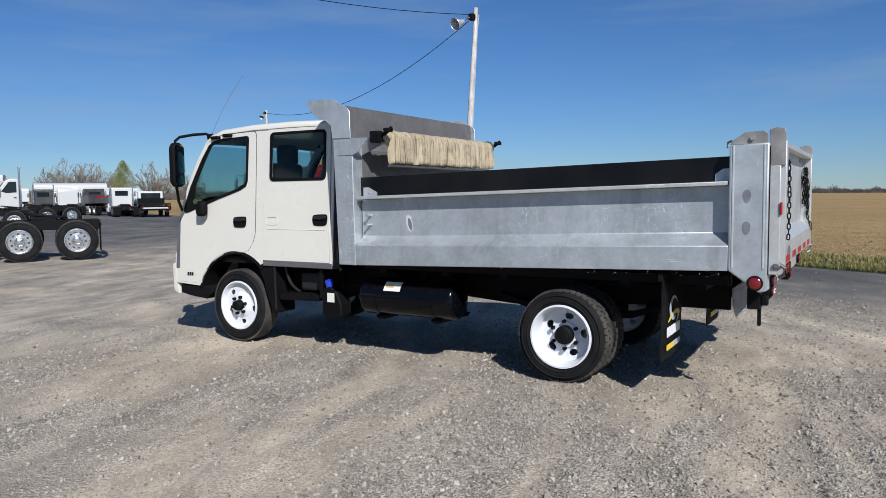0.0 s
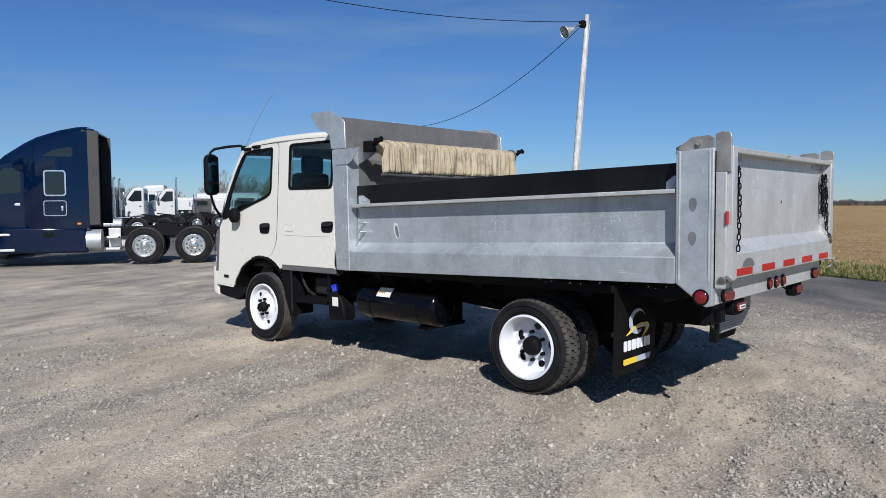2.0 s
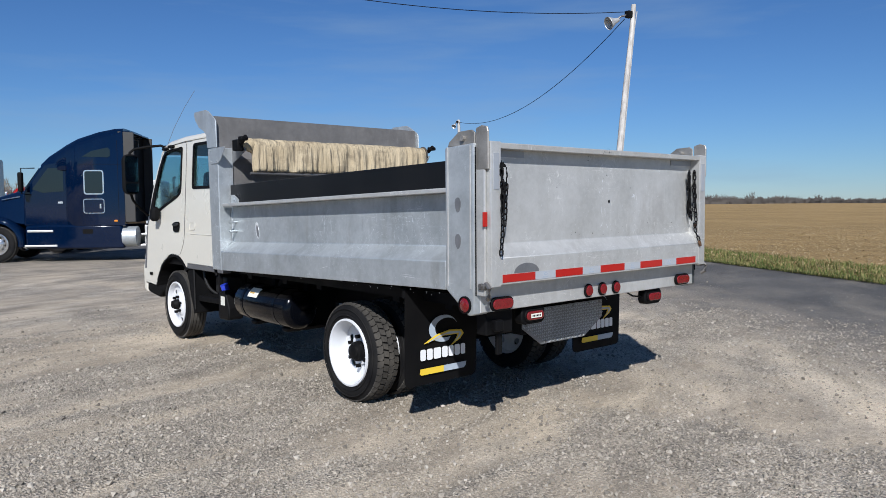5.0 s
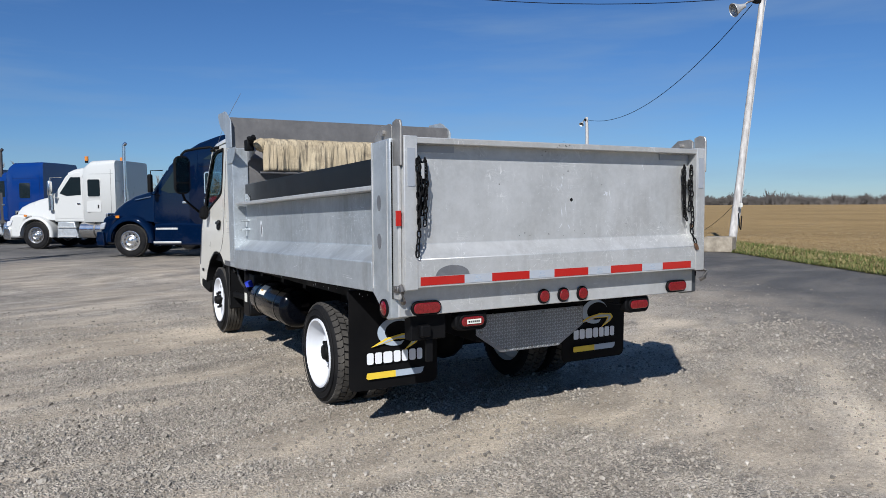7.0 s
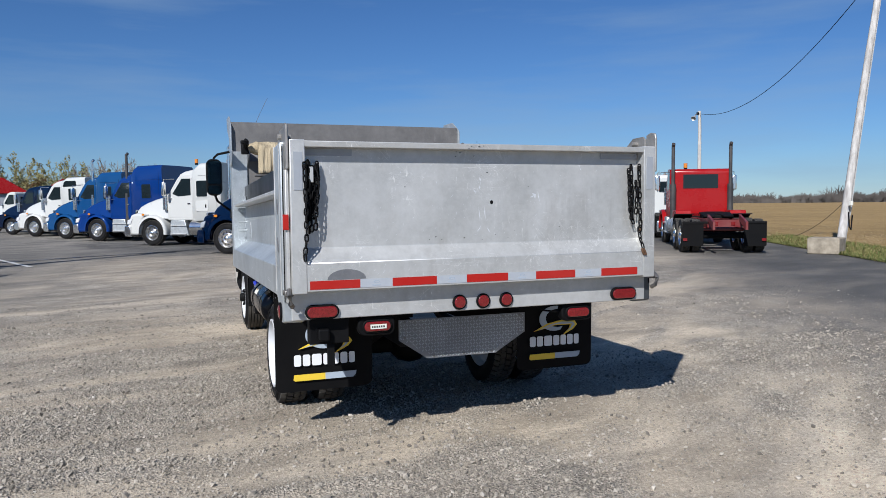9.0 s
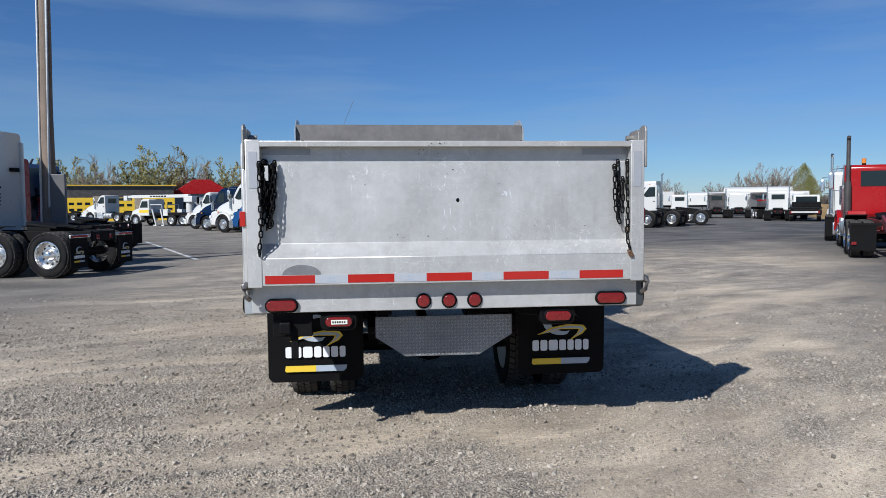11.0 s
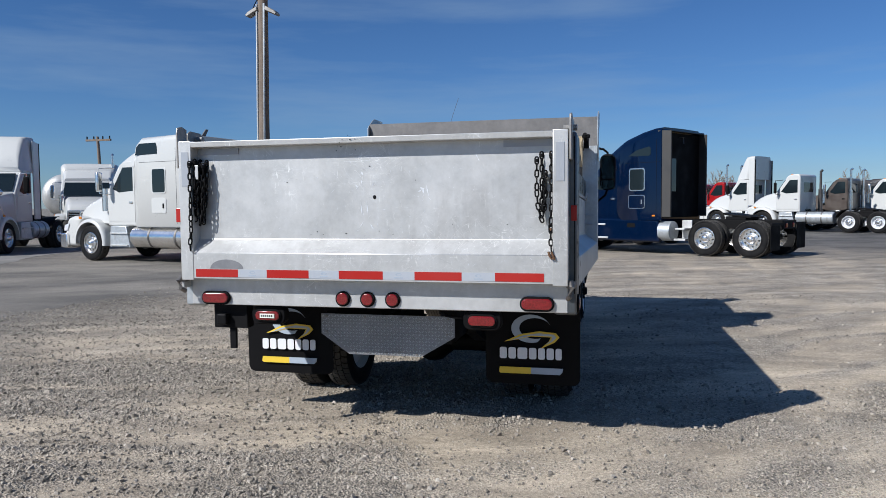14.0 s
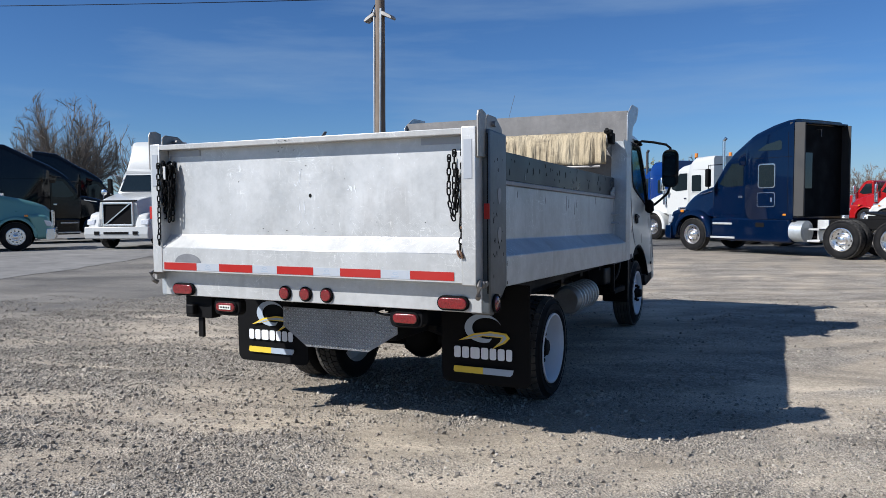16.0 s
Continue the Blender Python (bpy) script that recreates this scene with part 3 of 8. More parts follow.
def gravel_drift(x, y):
    """How thickly loose gravel lies, 0 to 1: long windrows beside the truck, turning into broader patches behind it."""
    def streaks(turn, along, across, seed):
        ca, sa = math.cos(radians(turn)), math.sin(radians(turn))
        u, v = x * ca + y * sa, y * ca - x * sa
        v = v + 0.65 * (layered(u * 0.5, v * 0.4, seed + 20, 3) - 0.5)
        ridge = 1 - 3.6 * np.abs(layered(u * along, v * across, seed, 3) - 0.5)
        return np.clip(ridge, 0, 1) ** 1.5 * np.clip(2.6 * layered(u * 0.8, v * 1.7, seed + 40, 3) - 0.55, 0, 1)

    east = np.clip((x + 1.8) / 2.6, 0, 1)
    rows = streaks(11, 0.26, 2.0, 3) * (1 - east) + streaks(47, 0.40, 1.5, 5) * east
    patch = np.clip((layered(x * 0.8, y * 0.8, 60, 4) - 0.46) * 3.4, 0, 1) * (0.35 + 0.35 * east)
    return np.clip(0.10 + 0.95 * rows + patch, 0, 1)


def ground_height(x, y, drift):
    """Low ridges where the gravel lies, shallow dips between, flat outside the stretch that the wheels churn."""
    near = np.clip((6.5 - np.abs(x + 0.5)) / 1.5, 0, 1) * np.clip((6.0 - np.abs(y - 2.0)) / 1.5, 0, 1)
    return near * (0.030 * (drift - 0.35) + 0.022 * (layered(x * 2.6, y * 2.6, 80, 4) - 0.5) + 0.012 * (layered(x * 5 + y * 1.1, y * 11 - x * 2.4, 90, 2) - 0.5)) - 0.004


def field_edge(y):
    """Where the yard ends and the field begins."""
    return 9.9 + max(0.0, y + 0.75) * 0.52 if y > -0.75 else 9.9 + (y + 0.75) * 0.1


def make_ground():
    def lines(lo, hi, step):
        mid = np.arange(lo, hi, step)
        far = np.array([step * 1.19 ** k for k in range(1, 64)]).cumsum()
        far = far[far < 2500]
        return np.concatenate([lo - far[::-1], mid, mid[-1] + far])

    gx, gy = lines(-7.2, 6.4, 0.042), lines(-4.4, 8.4, 0.042)
    x, y = np.meshgrid(gx, gy, indexing="ij")
    drift = gravel_drift(x, y)
    z = ground_height(x, y, drift)
    nx, ny = x.shape
    me = bpy.data.meshes.new("ground")
    idx = np.arange(nx * ny).reshape(nx, ny)
    quads = np.stack([idx[:-1, :-1], idx[1:, :-1], idx[1:, 1:], idx[:-1, 1:]], -1).reshape(-1, 4)
    me.from_pydata(np.stack([x, y, z], -1).reshape(-1, 3).tolist(), [], quads.tolist())
    me.attributes.new("drift", "FLOAT", "POINT").data.foreach_set("value", drift.astype(np.float32).ravel())
    me.polygons.foreach_set("use_smooth", np.ones(len(quads), bool))
    me.materials.append(GRAVEL)
    tagged(new("ground", me), "compacted grey and tan gravel yard with old asphalt", "ground", kind="structure")


make_ground()


def make_field():
    bm = bmesh.new()
    ys = [-900, -400, -200, -100, -50, -25, -12] + [-10 + 0.6 * k for k in range(70)] + [36, 45, 60, 90, 140, 220, 350, 520]
    offs = [0, 0.15, 0.4, 0.8, 1.5, 3, 6, 12, 30, 80, 200, 450, 800]
    rows = []
    for y in ys:
        e = field_edge(y) + 0.25 * noise.noise((y * 0.6, 3.1, 0))
        rows.append([bm.verts.new((e + o, y - o * 0.25, 0.004 + 0.10 * min(1, o / 0.8) + 0.03 * noise.noise((o * 0.9, y * 0.5, 7)) * min(1, o))) for o in offs])
    for a, c in zip(rows, rows[1:]):
        for k in range(len(offs) - 1):
            bm.faces.new((a[k], a[k + 1], c[k + 1], c[k]))
    bmesh.ops.recalc_face_normals(bm, faces=bm.faces)
    ob = part("field", bm, FIELD, None, smooth=80)
    tagged(ob, "harvested brown corn stubble field beside the yard", "field", kind="structure")


make_field()


def make_lane():
    """The pale old concrete lane on the far side of the crushed stone, its edge worn ragged."""
    bm = bmesh.new()
    edge = []
    for k in range(118):
        f = (k - 58) / 59
        x, y = -7.2 + f * (-18.6 + 7.2), -6.5 + f * 27.5
        edge.append((x + 0.5 * noise.noise((f * 14, 1.7, 0)) + 0.16 * noise.noise((f * 70, 5.1, 0)), y))
    near = [bm.verts.new((x, y, 0.004)) for x, y in edge]
    far = [bm.verts.new((x - 34 - y * 0.2, y + 8, 0.004)) for x, y in edge]
    for k in range(117):
        bm.faces.new((near[k], near[k + 1], far[k + 1], far[k]))
    bmesh.ops.recalc_face_normals(bm, faces=bm.faces)
    tagged(part("road", bm, LANE, None), "pale worn concrete lane beside the gravel", "road", kind="structure")
    bm = bmesh.new()
    vs = [bm.verts.new(c) for c in ((-5.40, 18.1, 0.005), (-5.55, 18.1, 0.005), (-10.55, 30.6, 0.005), (-10.40, 30.6, 0.005))]
    bm.faces.new(vs)
    tagged(part("road_marking", bm, LINE_PAINT, None), "worn white painted line on the asphalt", "marking", kind="structure")
    # narrow bent dark strip lying across the asphalt
    bm = bmesh.new()
    vs = [bm.verts.new(c) for c in ((-7.6, 19.55, 0.008), (-3.5, 22.35, 0.008), (-1.5, 23.6, 0.008), (-1.5, 23.85, 0.008), (-3.5, 22.6, 0.008), (-7.6, 19.8, 0.008))]
    bm.faces.new(vs)
    tagged(part("dark_line", bm, CHARCOAL, None), "dark line across the asphalt", "joint", kind="structure")


make_lane()


# ---- wheels ----
WHEEL_MESHES = {}


def tyre_bm(radius, width, rim_r, seg=48):
    """A tyre round the x axis, its outer side at x = 0 and its inner at x = width."""
    w = width
    prof = [(0.02, rim_r - 0.01), (0.005, rim_r + 0.02), (-0.004, rim_r + (radius - rim_r) * 0.45), (0.008, radius - 0.045), (0.03, radius - 0.016), (0.05, radius - 0.012),
            (w - 0.05, radius - 0.012), (w - 0.03, radius - 0.016), (w - 0.008, radius - 0.045), (w + 0.004, rim_r + (radius - rim_r) * 0.45), (w - 0.005, rim_r + 0.02), (w - 0.02, rim_r - 0.01)]
    bm = lathe_x(prof, seg)
    for z in (rim_r + 0.035, radius - 0.06):
        lathe_x([(-0.004, z), (-0.008, z + 0.004), (-0.008, z + 0.008), (-0.003, z + 0.012)], seg, bm)
    return bm


def tread_bm(radius, width, count, ribs):
    bm = bmesh.new()
    if ribs:
        k = 5
        for i in range(k):
            x0 = 0.022 + (width - 0.044) * i / k
            x1 = x0 + (width - 0.044) / k - 0.009
            lathe_x([(x0, radius - 0.02), (x0, radius), (x1, radius), (x1, radius - 0.02)], 48, bm)
        return bm
    rows = 4
    step = (width - 0.03) / rows
    for i in range(rows):
        for j in range(count):
            a0 = 2 * math.pi * (j + (0.5 if i % 2 else 0)) / count
            da = 2 * math.pi / count * 0.76
            x0, x1 = 0.015 + step * i + 0.004, 0.015 + step * (i + 1) - 0.004
            skew = 0.25 * da * (1 if i % 2 else -1)
            vs = []
            for r in (radius - 0.022, radius):
                for x, a in ((x0, a0), (x1, a0 + skew), (x1, a0 + da + skew), ((x0 + x1) / 2, a0 + da * 1.12), (x0, a0 + da)):
                    edge = 0.012 if (r == radius and (x < 0.03 or x > width - 0.03)) else 0
                    vs.append(bm.verts.new((x, (r - edge) * math.cos(a), (r - edge) * math.sin(a))))
            bm.faces.new(vs[5:10])
            for k in range(5):
                bm.faces.new((vs[k], vs[(k + 1) % 5], vs[5 + (k + 1) % 5], vs[5 + k]))
    bmesh.ops.recalc_face_normals(bm, faces=bm.faces)
    return bm


def rim_bm(rim_r, width, disc_x, holes, hole_r, hole_at):
    """Rim barrel with its flange, and a disc with round hand holes at depth disc_x."""
    bm = lathe_x([(0.012, rim_r + 0.012), (-0.004, rim_r + 0.010), (-0.006, rim_r - 0.004), (0.012, rim_r - 0.014), (0.04, rim_r - 0.02), (width * 0.55, rim_r - 0.035), (width - 0.01, rim_r - 0.012), (width, rim_r)], 48)
    lo = [ellipse(hole_at * math.cos(a), hole_at * math.sin(a), hole_r, hole_r * 0.72, 14, a + math.pi / 2) for a in (2 * math.pi * (k + 0.25) / holes for k in range(holes))]
    plate(ellipse(0, 0, rim_r - 0.022, rim_r - 0.022, 48), lo, lambda u, v: (disc_x, u, v), (0.012, 0, 0), 0.0, bm)
    return bm


def mesh_of(key, bm, material, smooth=40):
    ob = part(key, bm, material, None, smooth=smooth)
    me = ob.data
    bpy.data.objects.remove(ob)
    WHEEL_MESHES[key] = me
    return me


mesh_of("tyre_dump", tyre_bm(0.405, 0.235, 0.262), RUBBER)
mesh_of("tread_lug", tread_bm(0.405, 0.235, 44, False), TREAD, 20)
mesh_of("tread_rib", tread_bm(0.405, 0.235, 0, True), TREAD)
rb = rim_bm(0.262, 0.22, 0.135, 5, 0.040, 0.165)
lathe_x([(0.135, 0.115), (0.120, 0.112), (0.118, 0.0)], 24, rb)
mesh_of("rim_dump_rear", rb, RIM_WHITE)
rb = rim_bm(0.262, 0.22, 0.050, 5, 0.036, 0.185)
lathe_x([(0.050, 0.15), (0.030, 0.125), (0.022, 0.115), (0.022, 0.0)], 28, rb)
mesh_of("rim_dump_front", rb, RIM_WHITE)
nut = bmesh.new()
rod((0.0, 0, 0), (-0.035, 0, 0), 0.017, 6, nut)
mesh_of("nut_dump", nut, CHASSIS)
hb = lathe_x([(0.13, 0.085), (0.07, 0.078), (0.06, 0.062), (0.045, 0.058), (0.04, 0.045), (0.04, 0.0)], 20)
mesh_of("hub_dump_rear", hb, CHASSIS)
hb = lathe_x([(0.03, 0.062), (-0.02, 0.058), (-0.03, 0.05), (-0.05, 0.047), (-0.054, 0.0)], 20)
mesh_of("hub_dump_front", hb, CHASSIS)
# big truck wheels
mesh_of("tyre_big", tyre_bm(0.52, 0.28, 0.30, 36), RUBBER)
mesh_of("tread_big", tread_bm(0.52, 0.28, 28, False), TREAD, 20)
rb = rim_bm(0.30, 0.25, 0.13, 10, 0.030, 0.205)
mesh_of("rim_big_rear", rb, CHROME)
rb = rim_bm(0.30, 0.25, 0.045, 10, 0.030, 0.205)
lathe_x([(0.045, 0.16), (0.02, 0.14), (0.015, 0.1), (0.015, 0.0)], 24, rb)
mesh_of("rim_big_front", rb, CHROME)
rb = rim_bm(0.30, 0.25, 0.13, 10, 0.030, 0.205)
mesh_of("rim_big_rear_white", rb, RIM_WHITE)
hb = lathe_x([(0.12, 0.12), (0.06, 0.115), (-0.02, 0.085), (-0.03, 0.07), (-0.03, 0.0)], 20)
lathe_x([(0.13, 0.172), (0.10, 0.168), (0.095, 0.15), (0.10, 0.132), (0.12, 0.12)], 20, hb)
mesh_of("hub_big_rear", hb, CHROME)
hb = lathe_x([(0.02, 0.10), (-0.03, 0.09), (-0.055, 0.06), (-0.06, 0.0)], 20)
lathe_x([(0.03, 0.172), (0.0, 0.168), (-0.006, 0.15), (0.0, 0.132), (0.02, 0.10)], 20, hb)
mesh_of("hub_big_front", hb, CHROME)


def wheel(parent, x, y, r, side, rim, tyre, tread, hub, nuts=0, nut_r=0.0, nut_x=0.0, turn=0.0):
    """side -1: its outer face looks to -x. The outer face lies at x."""
    m = Matrix.Translation((x, y, r)) @ (Matrix.Identity(4) if side < 0 else Matrix.Rotation(math.pi, 4, "Z")) @ Matrix.Rotation(turn, 4, "X")
    w = shared("wheel", WHEEL_MESHES[rim], parent, m)
    shared("tyre", WHEEL_MESHES[tyre], w)
    shared("tread", WHEEL_MESHES[tread], w)
    if hub:
        shared("hub", WHEEL_MESHES[hub], w)
    for k in range(nuts):
        a = 2 * math.pi * k / nuts + 0.3
        shared("lug_nut", WHEEL_MESHES["nut_dump"], w, Matrix.Translation((nut_x, nut_r * math.cos(a), nut_r * math.sin(a))))
    return w


# ---- the dump truck ----
W = 1.285  # half the width of the bed


def rake(y):
    """The bed stands a little higher at the tail."""
    return 0.026 * (3.85 - y)


def raked(bm):
    for v in bm.verts:
        v.co.z += rake(v.co.y)
    return bm


def logo(flap, cx, y, z, s=1.0):
    """The flap's printed emblem as plain shapes: a pale crescent, a yellow swoosh, a row of slanted blocks, a two-coloured bar."""
    d = (0, -0.003, 0)
    at = lambda u, v: (cx + u * s, y, z + v * s)
    n = 22
    outer = [(0.0 + 0.116 * math.cos(a), 0.140 + 0.084 * math.sin(a)) for a in (radians(22 + 268 * k / n) for k in range(n + 1))]
    inner = [(0.026 + 0.094 * math.cos(a), 0.142 + 0.062 * math.sin(a)) for a in (radians(290 - 268 * k / n) for k in range(n + 1))]
    part("emblem_crescent", plate(outer + inner, (), at, d), LOGO_PALE, flap, "pale blue printed crescent")
    sw = [(-0.157, 0.060), (-0.063, 0.106), (0.05, 0.126), (0.147, 0.118), (0.168, 0.092), (0.14, 0.062), (0.057, 0.022), (0.105, 0.066), (0.118, 0.092), (0.0, 0.094), (-0.08, 0.074)]
    part("emblem_swoosh", plate(sw, (), at, (0, -0.005, 0)), LOGO_YELLOW, flap, "yellow printed swoosh")
    inner_sw = [(-0.125, 0.066), (-0.05, 0.098), (0.05, 0.115), (0.135, 0.109), (0.150, 0.092), (0.125, 0.066), (0.085, 0.046), (0.12, 0.075), (0.128, 0.098), (0.0, 0.100), (-0.07, 0.080)]
    part("emblem_swoosh", plate(inner_sw, (), at, (0, -0.007, 0)), LOGO_PALE, flap, "pale blue printed swoosh")
    x = -0.187
    for k, w in enumerate((0.052, 0.054, 0.068, 0.054, 0.050, 0.052, 0.046)):
        blk = rounded(x + 0.002, x + w - 0.008, -0.042, 0.026, 0.010, 2)
        part("print_block", plate(blk, (), at, d), LOGO_WHITE, flap)
        x += w
    part("stripe", plate([(-0.19, -0.122), (-0.18, -0.13), (0.0, -0.13), (0.0, -0.092), (-0.185, -0.092)], (), at, d), LOGO_YELLOW, flap, "yellow stripe")
    part("stripe", plate([(0.0, -0.13), (0.17, -0.13), (0.185, -0.115), (0.19, -0.092), (0.0, -0.092)], (), at, d), LOGO_PALE, flap, "pale blue stripe")


def chain(name, parent, points, link=0.038, wire=0.0048, material=None):
    """A chain of oval links through the points."""
    pts = [Vector(p) for p in points]
    run = [0.0]
    for a, c in zip(pts, pts[1:]):
        run.append(run[-1] + (c - a).length)
    me = WHEEL_MESHES.get(("link", link))
    if me is None:
        oval = [(math.copysign(abs(math.cos(a)) ** 0.6, math.cos(a)) * link * 0.56, math.copysign(abs(math.sin(a)) ** 0.7, math.sin(a)) * link * 0.27, 0) for a in (2 * math.pi * k / 14 for k in range(15))]
        me = WHEEL_MESHES[("link", link)] = mesh_of("link%d" % int(link * 1e4), pipe(oval, wire, 5), CHASSIS)
    holder = part(name, rod(pts[0] + Vector((0, 0, 0.01)), pts[0] - Vector((0, 0, 0.01)), 0.012, 8), material or CHASSIS, parent, "black steel safety chain")
    s, k = 0.0, 0
    while s < run[-1]:
        i = max(j for j in range(len(run)) if run[j] <= s)
        i = min(i, len(pts) - 2)
        f = (s - run[i]) / max(1e-6, run[i + 1] - run[i])
        p = pts[i].lerp(pts[i + 1], f)
        d = (pts[i + 1] - pts[i]).normalized()
        q = d.to_track_quat("X", "Z").to_matrix().to_4x4() @ Matrix.Rotation((math.pi / 2 if k % 2 else 0) + 0.25 * math.sin(k * 1.7 + pts[0].x * 90), 4, "X")
        shared("chain_link", me, holder, Matrix.Translation(p) @ q)
        s += link
        k += 1
    return holder


def scratches(lines, n, area, seed, place):
    """Thin pale scrapes in one sheet: the given ones (from, to, width) and n short random ones in area."""
    rng = random.Random(seed)
    bm = bmesh.new()
    lines = list(lines)
    for _ in range(n):
        u, v, a, ln = rng.uniform(area[0], area[1]), rng.uniform(area[2], area[3]), rng.gauss(1.2, 0.6), rng.uniform(0.006, 0.045) * rng.uniform(0.4, 1)
        lines.append((u, v, u + ln * math.cos(a), v + ln * math.sin(a), rng.uniform(0.0010, 0.0028)))
    for u0, v0, u1, v1, w in lines:
        d = math.hypot(u1 - u0, v1 - v0)
        nu, nv = -(v1 - v0) / d * w / 2, (u1 - u0) / d * w / 2
        um, vm = (u0 + u1) / 2 + nu * rng.uniform(-1, 1), (v0 + v1) / 2 + nv * rng.uniform(-1, 1)
        bm.faces.new([bm.verts.new(place(*q)) for q in ((u0, v0), (um - nu, vm - nv), (u1, v1), (um + nu, vm + nv))])
    return bm


def make_dump_truck():
    T = thing("dump_truck", pose(0.04, 0, 0), "white crew-cab dump truck with bare aluminium bed", "truck")
    # bed sides with a flared lower box, a thin top rail and a black board above it
    for s, word in ((-1, "left"), (1, "right")):
        prof = [(-W, 0.945), (-W, 1.13), (-1.160, 1.222), (-1.160, 1.575), (-1.075, 1.575), (-1.075, 0.945)]
        bm = prism_y([(s * -x if s > 0 else x, z) for x, z in prof], 0.375, 3.763, 0.006)
        side = part("bed_side", raked(bm), ALU, T, "scratched aluminium bed side with flared lower box", 35)
        bm = box(s * 1.06, s * (1.27 if s < 0 else 1.176), 0.385, 3.74, 1.575, 1.605, 0.006)
        part("top_rail", raked(bm), ALU_BRIGHT if s < 0 else ALU_DARK, side, smooth=35)
        bm = box(s * 1.11, s * 1.16, 0.385, 3.79, 1.606, 1.79, 0.004)
        part("side_board", raked(bm), BOARD, side, "black board above the bed side", 35)
        for y0, y1, z1 in ((3.58, 3.735, 1.69), (0.385, 0.49, 1.70)):
            bm = plate([(y0, 1.605), (y1, 1.605), (y1, z1), ((y0 + y1) / 2 + 0.02 * (1 if y0 > 1 else -1), z1), (y0, 1.64)] if y0 > 1 else
                       [(y0, 1.605), (y1, 1.605), (y1, 1.66), (y0 + 0.05, z1), (y0, z1)], (), lambda u, v, s=s: (s * 1.165, u, v), (s * 0.012, 0, 0))
            rod((s * 1.17, (y0 + y1) / 2, 1.64), (s * 1.19, (y0 + y1) / 2, 1.64), 0.012, 6, bm)
            part("board_bracket", raked(bm), ALU, side)
        # small pipe steps by the front pillar
        for z in (1.33, 1.42):
            part("foot_rung", raked(rod((s * 1.15, 3.66, z), (s * 1.24, 3.66, z), 0.012, 8)), ALU, side)
        part("weld_bead", raked(rod((s * 1.162, 3.752, 1.22), (s * 1.162, 3.752, 1.55), 0.009, 6)), ALU, side)
        if s < 0:
            part("dark_scuff", plate(ellipse(3.215, 1.345, 0.020, 0.058, 14, -0.25), (), lambda u, v: (-1.1605, u, v), (-0.002, 0, 0)), ALU_DARK, side)
            part("pale_scuff", plate(ellipse(3.222, 1.352, 0.034, 0.080, 18, -0.25), (ellipse(3.213, 1.343, 0.022, 0.062, 16, -0.25),), lambda u, v: (-1.1605, u, v), (-0.0015, 0, 0)), SCRATCH, side)
            lines = [(2.071, 1.499, 2.053, 1.437, 0.006), (1.359, 1.492, 1.306, 1.490, 0.005), (1.352, 1.424, 1.330, 1.381, 0.007), (1.322, 1.43, 1.318, 1.385, 0.004), (3.447, 1.226, 3.144, 1.232, 0.006), (3.24, 1.43, 3.19, 1.40, 0.016)]
            tagged(part("scratching", scratches(lines, 90, (0.5, 3.6, 1.25, 1.50), 61, lambda u, v: (-1.1612, u, v)), SCRATCH, side), kind="stuff")
            lines = [(0.875, 1.095, 0.626, 1.09, 0.004), (0.867, 1.107, 0.692, 1.104, 0.003), (1.928, 1.075, 1.764, 1.112, 0.004)]
            tagged(part("scratching", scratches(lines, 80, (0.42, 3.7, 0.97, 1.10), 62, lambda u, v: (-W - 0.0012, u, v)), SCRATCH, side), kind="stuff")
        # front pillar
        prof = [(3.765, 0.945), (3.965, 0.945), (4.012, 2.16), (3.782, 2.16)]
        bm = plate(prof, (), lambda u, v, s=s: (s * W, u, v), (-s * 0.16, 0, 0), 0.006)
        part("front_pillar", bm, ALU, T, smooth=35)
        bm = plate([(3.797, 2.163), (4.014, 2.168), (4.035, 2.30), (4.10, 2.345), (4.21, 2.387), (4.292, 2.46), (4.326, 2.52), (4.314, 2.552), (4.04, 2.553), (3.98, 2.535), (3.83, 2.45), (3.803, 2.42)], (), lambda u, v, s=s: (s * (W + 0.004), u, v), (-s * 0.012, 0, 0), 0.003)
        part("headboard_wing", bm, ALU, T, "aluminium cab guard wing", 35)
        bm = plate([(3.95, 2.157), (3.60, 2.160), (3.612, 2.135), (3.70, 2.04), (3.765, 2.004), (3.942, 2.004)], (), lambda u, v, s=s: (s * (W + 0.0085), u, v), (-s * 0.008, 0, 0), 0.002)
        for u, v in ((3.92, 2.135), (3.92, 2.03), (3.79, 2.03)):
            rod((s * (W + 0.008), u, v), (s * (W + 0.014), u, v), 0.009, 6, bm)
        part("roller_bracket", bm, ALU, T, "aluminium bracket that carries the tarp roller")
        # rear post
        prof = [(0.105, 0.90), (0.16, 0.885), (0.375, 1.04), (0.375, 1.95), (0.105, 1.965)]
        bm = plate(prof, (), lambda u, v, s=s: (s * W, u, v), (-s * 0.13, 0, 0), 0.012, None, 2)
        # the right post is coloured darker to hold the shade on that side
        post = part("rear_post", bm, ALU if s < 0 else SHADED_POST, T, "aluminium corner post of the bed", 35)
        # added pale strips draw the highlights on the left post's folded edges
        for u in (0.135, 0.345) if s < 0 else ():
            part("edge_highlight", box(s * W, s * (W + 0.005), u - 0.006, u + 0.006, 1.06, 1.95, 0.002), ALU_BRIGHT, post)
